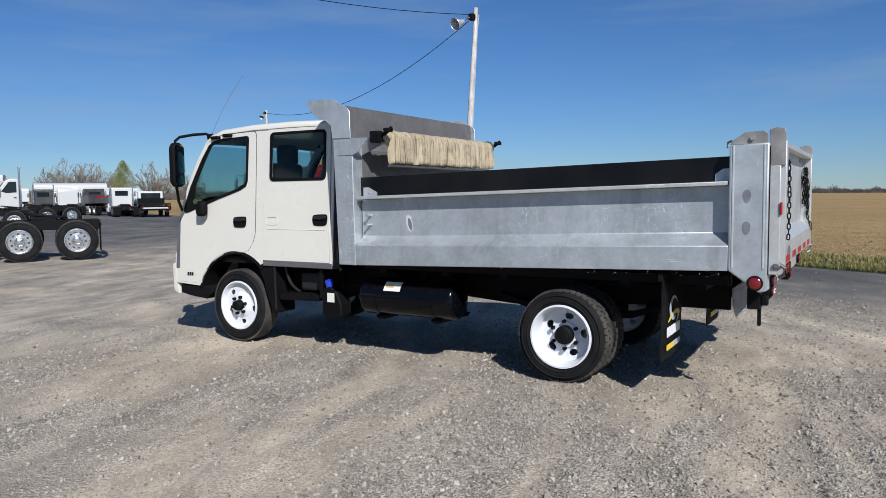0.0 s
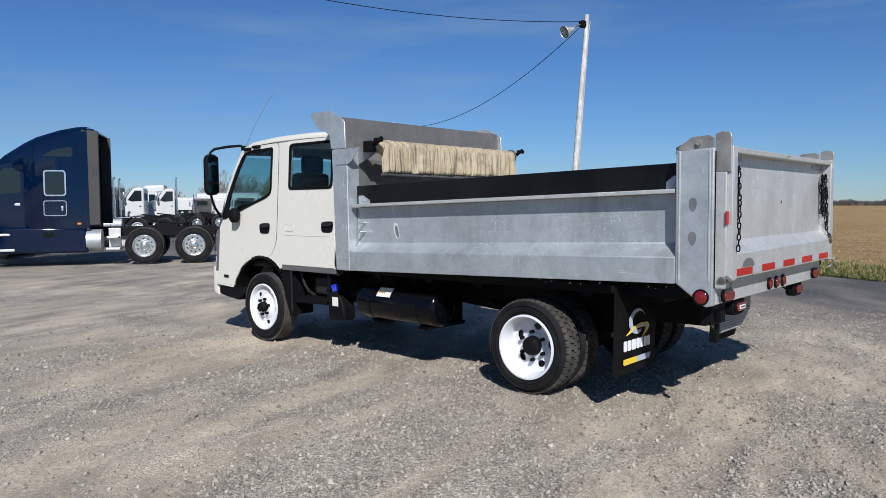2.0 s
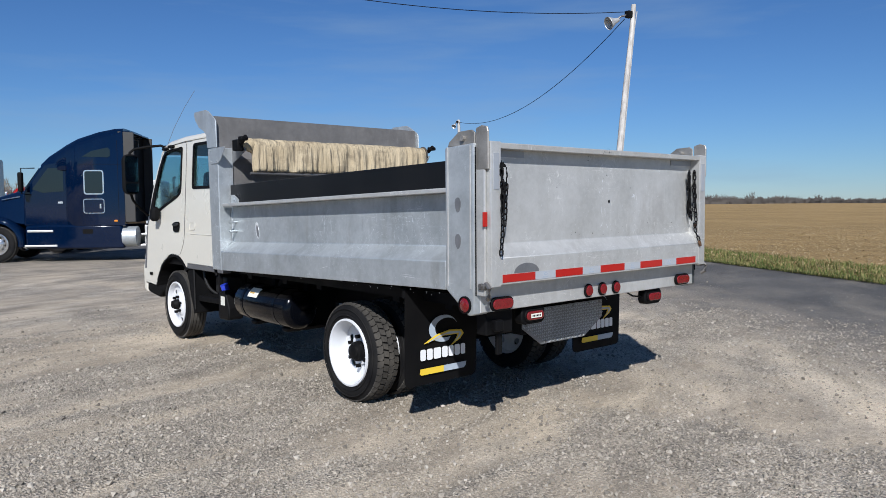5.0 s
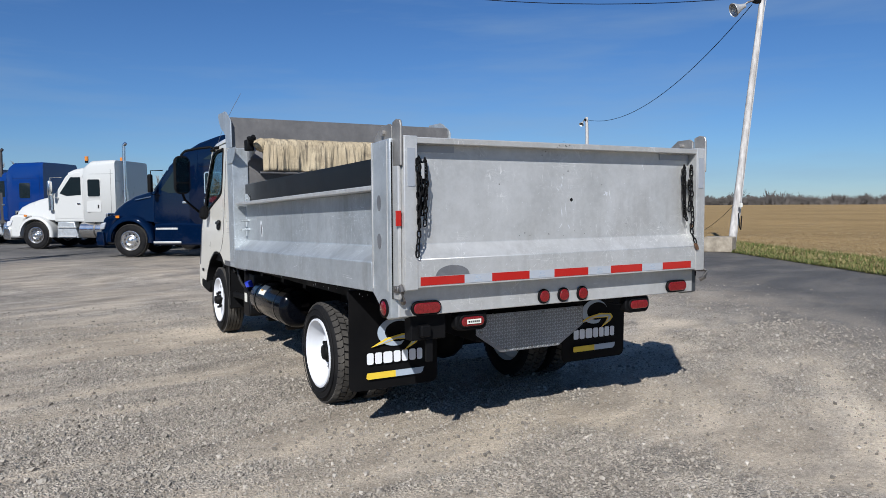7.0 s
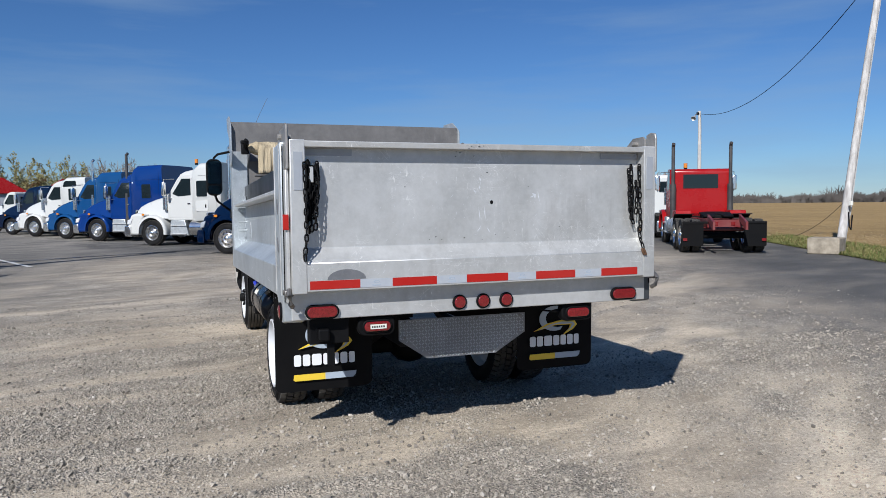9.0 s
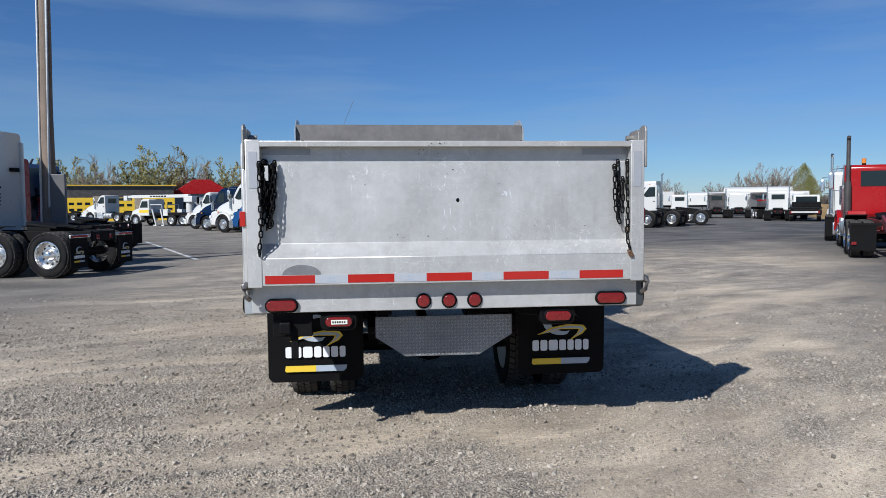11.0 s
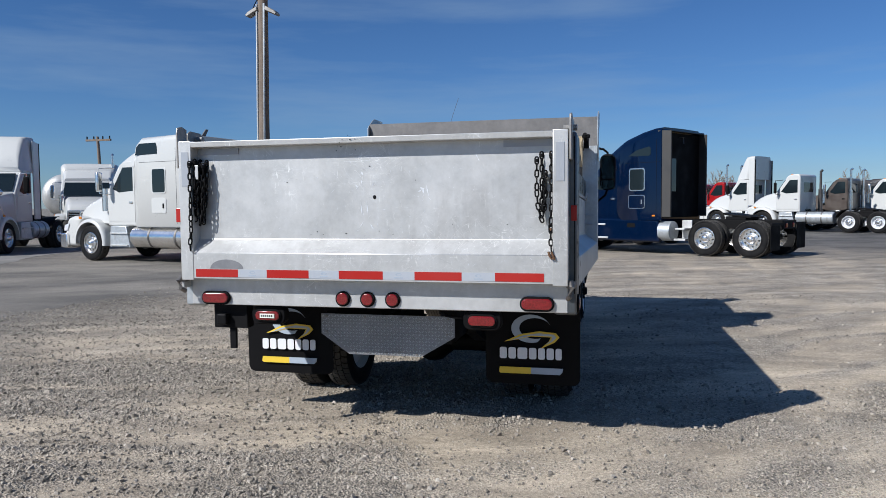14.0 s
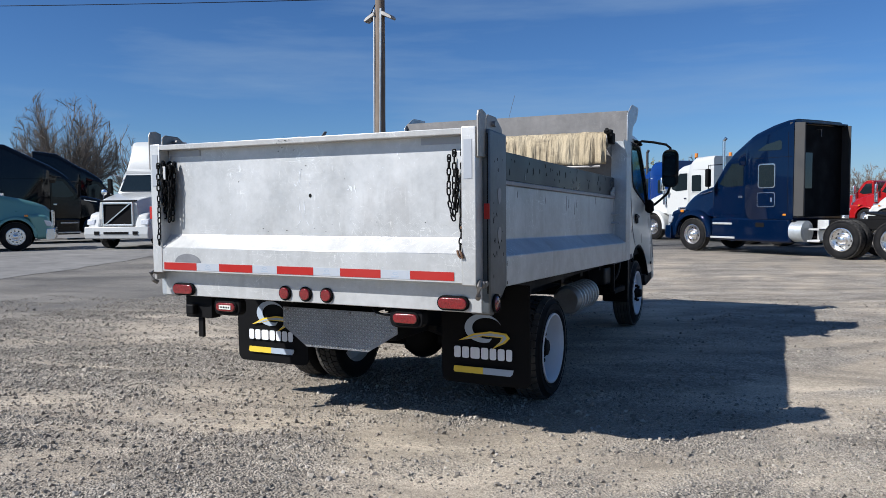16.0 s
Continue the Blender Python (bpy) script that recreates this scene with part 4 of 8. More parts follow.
        for z in (1.37, 1.60):
            part("dark_stain", plate([(0.25 + 0.028 * math.cos(a), z + 0.032 * math.sin(a) * (1 if math.sin(a) > 0 else 2.0)) for a in (2 * math.pi * k / 14 for k in range(14))], (), lambda u, v, s=s: (s * (W + 0.0005), u, v), (s * 0.002, 0, 0)), ALU_DARK, post)
        # hinge ears on the post
        bm = plate([(0.12, 1.955), (0.375, 1.955), (0.36, 1.985), (0.27, 2.045), (0.15, 2.05), (0.12, 2.03)], (), lambda u, v, s=s: (s * 1.26, u, v), (-s * 0.014, 0, 0), 0.003)
        rod((s * 1.28, 0.22, 2.0), (s * 1.20, 0.22, 2.0), 0.018, 10, bm)
        part("hinge_ear", bm, ALU_DIRTY, post, "grimy hinge ear")
        bm = plate([(0.0, 1.80), (0.11, 1.80), (0.11, 2.055), (0.06, 2.07), (0.01, 2.06), (0.0, 2.03)], (), lambda u, v, s=s: (s * 1.262, u, v), (-s * 0.014, 0, 0), 0.004)
        part("hinge_plate", bm, ALU_DIRTY, post)
        part("hook_rod", pipe([(s * 1.21, 0.40, 1.94), (s * 1.21, 0.40, 1.975), (s * 1.21, 0.37, 1.99)], 0.009, 6), STEEL, post)
        # added black strip that draws the shadow line between post and gate
        part("shadow_gap", box(s * 1.2695, s * 1.2745, 0.098, 0.1045, 1.02, 1.94), PLASTIC, post, "black strip for the shadow gap beside the tailgate")
        if s < 0:
            part("gate_channel", box(s * 1.246, s * 1.268, 0.03, 0.11, 1.02, 1.80, 0.006), ALU_BRIGHT, post, smooth=35)
        # side marker lamp, red reflector
        lens_bm = lathe_x([(-0.004, 0.05), (-0.012, 0.044), (-0.018, 0.03), (-0.02, 0.0)], 24)
        ring = lathe_x([(0.0, 0.056), (-0.012, 0.056), (-0.014, 0.047), (-0.004, 0.046)], 24)
        mm = Matrix.Translation((s * W, 0.185, 0.955)) @ (Matrix.Identity(4) if s < 0 else Matrix.Rotation(math.pi, 4, "Z"))
        bmesh.ops.transform(lens_bm, matrix=mm, verts=lens_bm.verts)
        bmesh.ops.transform(ring, matrix=mm, verts=ring.verts)
        lamp = part("marker_lamp", ring, PLASTIC, T)
        part("lens", lens_bm, RED_LENS, lamp, "red lens", 40)
        part("reflector", box(s * 1.252, s * 1.286, 0.016 if s < 0 else 0.092, 0.028 if s < 0 else 0.104, 1.45, 1.54, 0.003), TAPE_RED, post, "red reflector")
        # tailgate latch
        bm = box(s * 1.23, s * 1.285, 0.02, 0.07, 1.06, 1.10, 0.008)
        rod((s * 1.29, 0.05, 1.085), (s * 1.21, 0.05, 1.085), 0.016, 10, bm)
        pipe([(s * 1.255, 0.03, 1.10), (s * 1.265, -0.01, 1.07), (s * 1.255, 0.0, 1.02), (s * 1.24, 0.03, 1.0)], 0.015, 8, bm)
        part("gate_latch", bm, STEEL, T, "dirty steel tailgate latch", 40)
    # floor, headboard and cab guard
    part("bed_floor", raked(box(-1.08, 1.08, 0.12, 3.80, 0.98, 1.03)), ALU_DARK, T)
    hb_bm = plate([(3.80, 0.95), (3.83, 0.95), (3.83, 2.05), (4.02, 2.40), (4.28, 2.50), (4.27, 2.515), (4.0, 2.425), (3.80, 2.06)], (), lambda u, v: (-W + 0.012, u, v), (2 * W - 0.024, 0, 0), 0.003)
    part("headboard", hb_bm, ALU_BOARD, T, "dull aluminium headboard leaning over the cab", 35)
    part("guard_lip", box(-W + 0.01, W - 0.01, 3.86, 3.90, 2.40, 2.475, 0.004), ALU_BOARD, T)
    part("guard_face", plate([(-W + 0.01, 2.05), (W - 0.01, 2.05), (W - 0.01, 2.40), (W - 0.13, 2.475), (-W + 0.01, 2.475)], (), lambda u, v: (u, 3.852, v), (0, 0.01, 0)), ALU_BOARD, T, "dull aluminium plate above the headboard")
    # rolled tarp with its draped end
    bm = bmesh.new()
    seg = 230
    rng = random.Random(4)
    fold = [rng.uniform(-1, 1) for _ in range(400)]
    rows = []
    for i in range(seg + 1):
        x = -1.04 + 2.18 * i / seg
        k = 0.009 * math.sin(x * 17 + 2.0 * noise.noise((x * 3, 2, 0))) + 0.026 * noise.noise((x * 11, 0, 0)) + 0.012 * noise.noise((x * 25, 6, 0)) + (0.003 + 0.008 * noise.noise((x * 5, 9, 0))) * math.sin(x * 80 + 22 * noise.noise((x * 2.3, 7, 0))) + 0.0015 * fold[i]
        sag = 0.010 * noise.noise((x * 5, 4, 0)) + 0.002 * fold[i + 150]
        ring = [(3.62, 2.13), (3.62, 2.19), (3.59, 2.235), (3.545, 2.245), (3.505, 2.22), (3.485, 2.17)]
        drape = [(3.48 + k * 0.6, 2.11), (3.478 + k, 2.05), (3.475 + k * 1.3, 2.00), (3.475 + k * 1.4, 1.955), (3.48 + k * 1.2, 1.925 + sag), (3.50 + k, 1.92 + sag), (3.512 + k, 1.955), (3.52 + k, 2.1)]
        rows.append([bm.verts.new((x, y + 0.016 * noise.noise((x * 15, z * 2.5, 1)) + 0.006 * noise.noise((x * 34, z * 4, 3)), z + 0.008 * noise.noise((x * 7, y * 9, 5)))) for y, z in ring + drape])
    for a, c in zip(rows, rows[1:]):
        for k in range(len(a)):
            bm.faces.new((a[k], a[(k + 1) % len(a)], c[(k + 1) % len(a)], c[k]))
    bm.faces.new(rows[0][::-1]), bm.faces.new(rows[-1])
    bmesh.ops.recalc_face_normals(bm, faces=bm.faces)
    tarp = part("rolled_tarp", bm, CANVAS, T, "stained beige canvas tarp rolled under the headboard", 70)
    part("roller_tube", rod((-1.14, 3.56, 2.175), (1.16, 3.56, 2.175), 0.028, 14), STEEL, tarp, smooth=40)
    part("hem_pole", rod((-1.08, 3.50, 1.90), (1.08, 3.50, 1.90), 0.014, 10), STEEL, tarp, smooth=40)
    for s in (-1, 1):
        if s > 0:
            bm = plate(ellipse(3.56, 2.175, 0.085, 0.085, 20), (ellipse(3.56, 2.175, 0.03, 0.03, 10),), lambda u, v: (1.145, u, v), (0.01, 0, 0))
            part("roller_flange", bm, STEEL, tarp)
        else:
            bm = lathe_x([(-1.035, 0.066), (-1.06, 0.070), (-1.085, 0.058), (-1.12, 0.046), (-1.145, 0.032)], 18)
            bmesh.ops.transform(bm, matrix=Matrix.Translation((0, 3.555, 2.18)), verts=bm.verts)
            part("tarp_neck", bm, CANVAS, tarp, "canvas gathered round the tube", 50)
        bm = pipe([(s * 1.15, 3.56, 2.175), (s * 1.17, 3.48, 2.20), (s * 1.17, 3.40, 2.25)], 0.02, 8)
        box(s * 1.13, s * 1.20, 3.52, 3.64, 2.12, 2.23, 0.012, bm)
        box(s * 1.14, s * 1.22, 3.40, 3.47, 2.21, 2.25, 0.012, bm)
        part("tarp_crank_end", bm, CHASSIS, tarp, "greasy black roller end", 35)
        part("roller_plate", plate([(3.50, 2.12), (3.80, 2.0), (3.84, 2.18), (3.58, 2.24)], (), lambda u, v, s=s: (s * 1.12, u, v), (s * 0.01, 0, 0)), ALU_DARK, tarp)
    part("prop_rod", pipe([(-1.21, 4.02, 1.26), (-1.24, 4.02, 1.0), (-1.24, 3.98, 0.88)], 0.016, 8), CHASSIS, T, "black steel rod")

    # dark runs and specks on the shaded side and its post
    rng = random.Random(31)
    for _ in range(26):
        u, v, r = rng.uniform(0.13, 0.36), rng.uniform(1.05, 1.55) if rng.random() < 0.8 else rng.uniform(1.6, 1.9), rng.uniform(0.002, 0.006)
        part("dark_speck", plate(ellipse(u, v, r, r * rng.uniform(1, 3.5), 6), (), lambda a, c: (W + 0.0085 if a < 0.15 or a > 0.33 else W + 0.0005, a, c), (0.0008, 0, 0)), CHASSIS, T)
    for _ in range(34):
        u, v, h = rng.uniform(0.5, 3.7), rng.uniform(1.63, 1.76), rng.uniform(0.006, 0.05)
        part("dark_gouge", raked(plate([(u, v), (u + rng.uniform(0.004, 0.02), v + 0.002), (u + 0.012, v + h * 0.7), (u + rng.uniform(-0.01, 0.01), v + h)], (), lambda a, c: (1.1605, a, c), (0.001, 0, 0))), CHASSIS, T)
    for y, z, h in ((1.05, 1.62, 0.06), (1.5, 1.47, 0.05), (2.05, 1.42, 0.13), (2.12, 1.45, 0.08), (2.3, 1.40, 0.11), (2.36, 1.46, 0.06), (3.0, 1.5, 0.07), (0.9, 1.5, 0.05)):
        part("dark_run", raked(plate([(y, z), (y + 0.010, z + 0.01), (y + 0.016, z + h * 0.6), (y + 0.011, z + h), (y + 0.002, z + h * 0.7)], (), lambda u, v: (1.1605, u, v), (0.0015, 0, 0))), ALU_DARK, T)

    # tailgate
    G = part("tailgate", plate([(0.085, 1.338), (0.085, 1.955), (0.115, 1.955), (0.115, 1.09), (0.0, 1.085), (0.0, 1.253)], (), lambda u, v: (-1.24, u, v), (2.48, 0, 0), 0.003), ALU_BRIGHT, T, "pale aluminium tailgate with dents and rust specks", 35)
    part("top_lip", prism_x([(0.0, 1.93), (-0.004, 1.965), (0.115, 1.97), (0.115, 1.955), (0.075, 1.93)], -1.24, 1.24, 0.004), ALU_BRIGHT, G, smooth=35)
    for s in (-1, 1):
        part("gate_stile", box(s * 1.155, s * 1.243, -0.004, 0.10, 1.075, 1.972, 0.005), ALU_BRIGHT, G, smooth=35)
        part("gate_sticker", box(s * 1.172, s * 1.222, -0.007, -0.003, 1.68, 1.90, 0.0), GREY_STICKER, G, "grey patterned safety sticker")
        part("lip_sticker", box(s * 0.86, s * 1.15, 0.078, 0.084, 1.885, 1.925), GREY_STICKER, G)
        part("chain_plate", box(s * 1.10, s * 1.14, 0.055, 0.085, 1.70, 1.84, 0.004), ALU_BRIGHT, G)
        if s < 0:
            for dx, y0, z1 in ((0.0, 0.03, 1.47), (0.016, 0.005, 1.56), (0.028, 0.045, 1.43), (0.042, 0.015, 1.62), (0.055, 0.04, 1.50), (0.066, 0.02, 1.44), (0.078, 0.045, 1.56), (0.022, 0.06, 1.50), (0.048, 0.062, 1.45)):
                chain("chain", G, [(-1.153 + dx, y0 + 0.008, 1.815 + 0.02 * math.sin(dx * 90)), (-1.149 + dx, y0, 1.7), (-1.151 + dx * 0.8, y0, z1)])
            chain("chain", G, [(-1.160, -0.012, 1.82), (-1.157, -0.018, 1.6), (-1.157, -0.018, 1.40), (-1.168, -0.018, 1.30), (-1.166, -0.016, 1.255)])
            part("hanger_plate", box(-1.131, -1.107, 0.0, 0.006, 1.725, 1.815, 0.002), ALU_BRIGHT, G, "pale steel hanger plate")
        else:
            chain("chain", G, [(1.060, 0.04, 1.80), (1.061, 0.03, 1.62), (1.067, 0.03, 1.54), (1.085, 0.03, 1.47), (1.097, 0.03, 1.44)])
            for dx, y0, z0, z1 in ((0.002, 0.045, 1.83, 1.46), (0.026, 0.02, 1.72, 1.50), (0.014, 0.06, 1.74, 1.48)):
                chain("chain", G, [(1.085 + dx, y0 + 0.008, z0), (1.087 + dx, y0, 1.65), (1.085 + dx * 0.8, y0, z1)])
            chain("chain", G, [(1.145, 0.04, 1.83), (1.146, 0.03, 1.6), (1.143, 0.02, 1.45), (1.142, 0.02, 1.40)])
            chain("chain", G, [(1.142, 0.03, 1.40), (1.142, 0.02, 1.34), (1.146, 0.0, 1.30), (1.15, -0.012, 1.265)], material=RUST)
            for k in range(2):
                part("chain_hook", pipe([(1.132 + 0.016 * k, -0.012, 1.275), (1.140 + 0.02 * k, -0.016, 1.25), (1.152 + 0.014 * k, -0.014, 1.232), (1.165, -0.012, 1.245), (1.150, -0.012, 1.262)], 0.007, 6), RUST, G, "rusty hook")
    # worn marks, holes and specks on the gate
    part("bolt_hole", plate(ellipse(0.055, 1.60, 0.011, 0.013, 12), (), lambda u, v: (u, 0.0845, v), (0, -0.001, 0)), CHASSIS, G)
    part("rubbed_patch", plate([(-0.92 + 0.117 * math.cos(a), 1.152 + 0.060 * max(0, math.sin(a))) for a in (math.pi * k / 12 for k in range(13))], (), lambda u, v: (u, -0.0005, v), (0, -0.0015, 0)), ALU_DARK, G)
    rng = random.Random(8)
    for cx, cz, n, sp in ((-0.1, 1.945, 7, 0.05), (-0.12, 1.90, 5, 0.05), (-0.05, 1.78, 2, 0.06), (-0.03, 1.37, 7, 0.22), (0.5, 1.42, 3, 0.4), (0.1, 1.7, 2, 0.4)):
        for _ in range(n):
            u, v, r = cx + rng.gauss(0, sp), cz + rng.gauss(0, 0.012), rng.uniform(0.0015, 0.0038)
            y = -0.0045 if v > 1.93 else 0.0845
            if v < 1.345:
                continue
            part("rust_speck", plate(ellipse(u, v, r * rng.uniform(1, 2.2), r, 6), (), lambda a, c, y=y: (a, y, c), (0, -0.0008, 0)), CHASSIS, G)
    lines = [(-0.036, 1.575, -0.027, 1.481, 0.007), (0.003, 1.581, 0.013, 1.484, 0.007), (0.696, 1.85, 0.705, 1.825, 0.006), (0.705, 1.825, 0.716, 1.808, 0.006), (0.345, 1.66, 0.37, 1.62, 0.022), (0.387, 1.674, 0.402, 1.60, 0.008), (0.33, 1.63, 0.36, 1.645, 0.010),
             (-0.03, 1.76, -0.022, 1.735, 0.014), (-0.068, 1.68, -0.05, 1.66, 0.008), (-0.03, 1.71, -0.027, 1.68, 0.008), (0.02, 1.44, 0.045, 1.40, 0.006), (-0.02, 1.45, -0.05, 1.41, 0.006)]
    tagged(part("scratching", scratches(lines, 70, (-1.0, 1.0, 1.36, 1.86), 63, lambda u, v: (u, 0.0838, v)), SCRATCH, G), kind="stuff")
    tagged(part("scratching", scratches((), 60, (-0.35, 0.6, 1.38, 1.80), 64, lambda u, v: (u, 0.0836, v)), SCRATCH, G), kind="stuff")
    tagged(part("scratching", scratches((), 60, (-0.8, 1.1, 1.155, 1.235), 65, lambda u, v: (u, -0.0012, v)), SCRATCH, G), kind="stuff")
    for x0, x1 in ((-1.14, -0.84), (-0.64, -0.355), (-0.155, 0.13), (0.33, 0.62), (0.82, 1.105)):
        part("reflective_tape", box(x0, x1, -0.003, -0.0005, 1.098, 1.148), TAPE_RED, G, "red reflective tape")
    for x0, x1 in ((-0.84, -0.64), (-0.355, -0.155), (0.13, 0.33), (0.62, 0.82)):
        tp = part("reflective_tape", box(x0, x1, -0.0025, -0.0005, 1.098, 1.148), TAPE_SILVER, G, "silver reflective tape")
        cx = (x0 + x1) / 2
        part("print_mark", plate(ellipse(cx, 1.13, 0.02, 0.009, 12), (ellipse(cx + 0.003, 1.129, 0.013, 0.005, 10),), lambda u, v: (u, -0.0026, v), (0, -0.0008, 0)), LOGO_PALE, tp)
        part("print_mark", box(cx - 0.026, cx + 0.026, -0.0034, -0.0026, 1.107, 1.114), LOGO_PALE, tp)
    # rear sill with its lamps
    sill = part("rear_sill", plate([(0.100, 0.905), (0.100, 1.085), (0.13, 1.085), (0.13, 0.93), (0.20, 0.905)], (), lambda u, v: (-1.235, u, v), (2.47, 0, 0), 0.004), ALU_BRIGHT, T, "aluminium rear sill below the tailgate", 35)

    def oval_lamp(x, y, z, w, h, parent, lens_mat, base_depth=0.02):
        bz = plate(rounded(x - w / 2, x + w / 2, z - h / 2, z + h / 2, h / 2 - 0.001, 6), (), lambda u, v: (u, y, v), (0, -base_depth, 0), 0.004)
        lamp_ = part("tail_lamp", bz, PLASTIC, parent, "oval red tail lamp in a black grommet", 40)
        k = 0.011
        lb = plate(rounded(x - w / 2 + k, x + w / 2 - k, z - h / 2 + k, z + h / 2 - k, h / 2 - k - 0.001, 6), (), lambda u, v: (u, y - base_depth + 0.002, v), (0, -0.012, 0), 0.007, None, 3)
        part("lens", lb, lens_mat, lamp_, "red lens", 60)
        return lamp_

    oval_lamp(-1.055, 0.1005, 0.952, 0.205, 0.088, sill, RED_LENS)
    oval_lamp(1.055, 0.1005, 0.957, 0.205, 0.088, sill, RED_LENS)
    for x in (-0.168, -0.004, 0.160):
        oval_lamp(x, 0.1005, 0.962, 0.098, 0.098, sill, RED_LENS, 0.014)
    for x, z in ((-0.705, 0.837), (0.715, 0.841)):
        hz = part("lamp_housing", plate(rounded(x - 0.118, x + 0.118, z - 0.060, z + 0.062, 0.045, 4), (), lambda u, v: (u, 0.135, v), (0, 0.07, 0), 0.008), PLASTIC, T, "black lamp housing under the sill", 35)
        oval_lamp(x, 0.135, z, 0.190, 0.082, hz, RED_LENS, 0.012)
        if x < 0:
            part("lamp_label", box(x - 0.048, x + 0.054, 0.108, 0.112, z - 0.014, z + 0.014, 0.0), STICKER, hz, "cream label on the lens")
            for k in range(6):
                part("label_bar", box(x - 0.040 + 0.0145 * k, x - 0.031 + 0.0145 * k, 0.1070, 0.1082, z - 0.006, z + 0.006), CHASSIS, hz)
        part("lamp_bracket", box(x - 0.12, x + 0.12, 0.13, 0.30, z + 0.062, z + 0.070), CHASSIS, hz)
    # tread plate, hitch, plug
    pb = plate([(-0.47, 0.81), (0.472, 0.81), (0.472, 0.672), (0.242, 0.535), (-0.268, 0.535), (-0.47, 0.672)], (), lambda u, v: (u, 0.455, v), (0, 0.008, 0))
    tp = part("tread_plate", pb, ALU_DARK, T, "aluminium chequer plate apron with riveted edge")
    lug = bmesh.new()
    for i in range(42):
        for j in range(12):
            u, v = -0.455 + 0.0222 * i, 0.548 + 0.0225 * j
            if v < 0.675 and (u < -0.47 + (0.675 - v) * 1.67 + 0.02 or u > 0.46 - (0.67 - v) * 1.67 - 0.02):
                continue
            t = 0.79 if (i + j) % 2 else -0.79
            b2 = [(u + a * math.cos(t) - c * math.sin(t), 0.4505 if q else 0.455, v + a * math.sin(t) + c * math.cos(t)) for q, ring in ((0, ((-0.010, -0.003), (0, -0.004), (0.010, -0.003), (0.010, 0.003), (0, 0.004), (-0.010, 0.003))), (1, ((-0.008, -0.0015), (0, -0.0025), (0.008, -0.0015), (0.008, 0.0015), (0, 0.0025), (-0.008, 0.0015)))) for a, c in ring]
            vs = [lug.verts.new(p) for p in b2]
            lug.faces.new(vs[6:12])
            for k in range(6):
                lug.faces.new((vs[k], vs[(k + 1) % 6], vs[6 + (k + 1) % 6], vs[6 + k]))
    bmesh.ops.recalc_face_normals(lug, faces=lug.faces)
    tagged(part("tread_pattern", lug, ALU, tp), kind="stuff")
    for x, z in ((-0.43, 0.795), (-0.15, 0.795), (0.1, 0.795), (0.3, 0.795), (0.43, 0.795), (-0.43, 0.69), (0.42, 0.69), (-0.22, 0.55), (0.0, 0.55), (0.21, 0.55)):
        part("rivet", rod((x, 0.455, z), (x, 0.449, z), 0.008, 8), STEEL, tp)
    bm = box(-1.12, -0.875, 0.17, 0.26, 0.74, 0.90, 0.006)
    part("hitch_bracket", bm, CHASSIS, T, "black steel bracket under the sill")
    bm = box(-1.075, -1.005, 0.12, 0.17, 0.765, 0.84, 0.01)
    box(-1.01, -0.965, 0.175, 0.20, 0.60, 0.74, 0.004, bm)
    part("trailer_socket", bm, CHASSIS, T, "black trailer plug socket")
    part("cable", pipe([(0.42, 0.2, 0.90), (0.48, 0.17, 0.86), (0.55, 0.16, 0.85), (0.61, 0.17, 0.85)], 0.007, 6), PLASTIC, T)
    # chassis
    for s in (-1, 1):
        part("frame_rail", box(s * 0.38, s * 0.45, 0.48, 6.2, 0.62, 0.82, 0.008), CHASSIS, T)
        part("subframe", box(s * 0.36, s * 0.46, 0.48, 3.95, 0.82, 0.96, 0.005), CHASSIS, T)
        part("leaf_spring", prism_x([(0.95, 0.62), (1.3, 0.50), (1.75, 0.47), (2.2, 0.50), (2.6, 0.62), (2.6, 0.66), (2.2, 0.56), (1.75, 0.54), (1.3, 0.56), (0.95, 0.66)], s * 0.44, s * 0.52), CHASSIS, T)
        part("skirt", box(s * 1.05, s * 1.08, 0.4, 3.8, 0.90, 0.97), CHASSIS, T)
    for y in (0.6, 1.2, 2.3, 2.9, 3.6):
        part("cross_member", box(-1.06, 1.06, y - 0.04, y + 0.04, 0.86, 0.96), CHASSIS, T)
    axle = rod((-1.0, 1.75, 0.405), (1.0, 1.75, 0.405), 0.075, 14)
    bmesh.ops.create_icosphere(axle, subdivisions=2, radius=0.19, matrix=Matrix.Translation((0, 1.75, 0.42)))
    part("rear_axle", axle, CHASSIS, T, smooth=50)
    part("drive_shaft", rod((0, 1.75, 0.45), (0, 4.6, 0.68), 0.05, 12), CHASSIS, T, smooth=40)
    part("front_axle", rod((-0.85, 5.6, 0.40), (0.85, 5.6, 0.40), 0.05, 10), CHASSIS, T)
    part("engine_block", box(-0.38, 0.38, 4.6, 6.1, 0.45, 1.0, 0.05), CHASSIS, T)
    part("hoist", box(-0.3, 0.3, 2.2, 3.4, 0.70, 0.94, 0.03), CHASSIS, T)
    # fuel tank and straps, fluid bottle, exhaust box
    tank = lathe_x([(0.0, 0.0), (0.004, 0.10), (0.012, 0.145), (0.04, 0.178), (0.06, 0.182), (1.04, 0.182), (1.06, 0.178), (1.088, 0.145), (1.096, 0.10), (1.10, 0.0)], 40)
    bmesh.ops.transform(tank, matrix=Matrix.Translation((-0.94, 2.79, 0.615)) @ Matrix.Rotation(math.pi / 2, 4, "Z"), verts=tank.verts)
    tank = part("fuel_tank", tank, TANK_PAINT, T, "glossy black cylindrical fuel tank under the bed", 40)
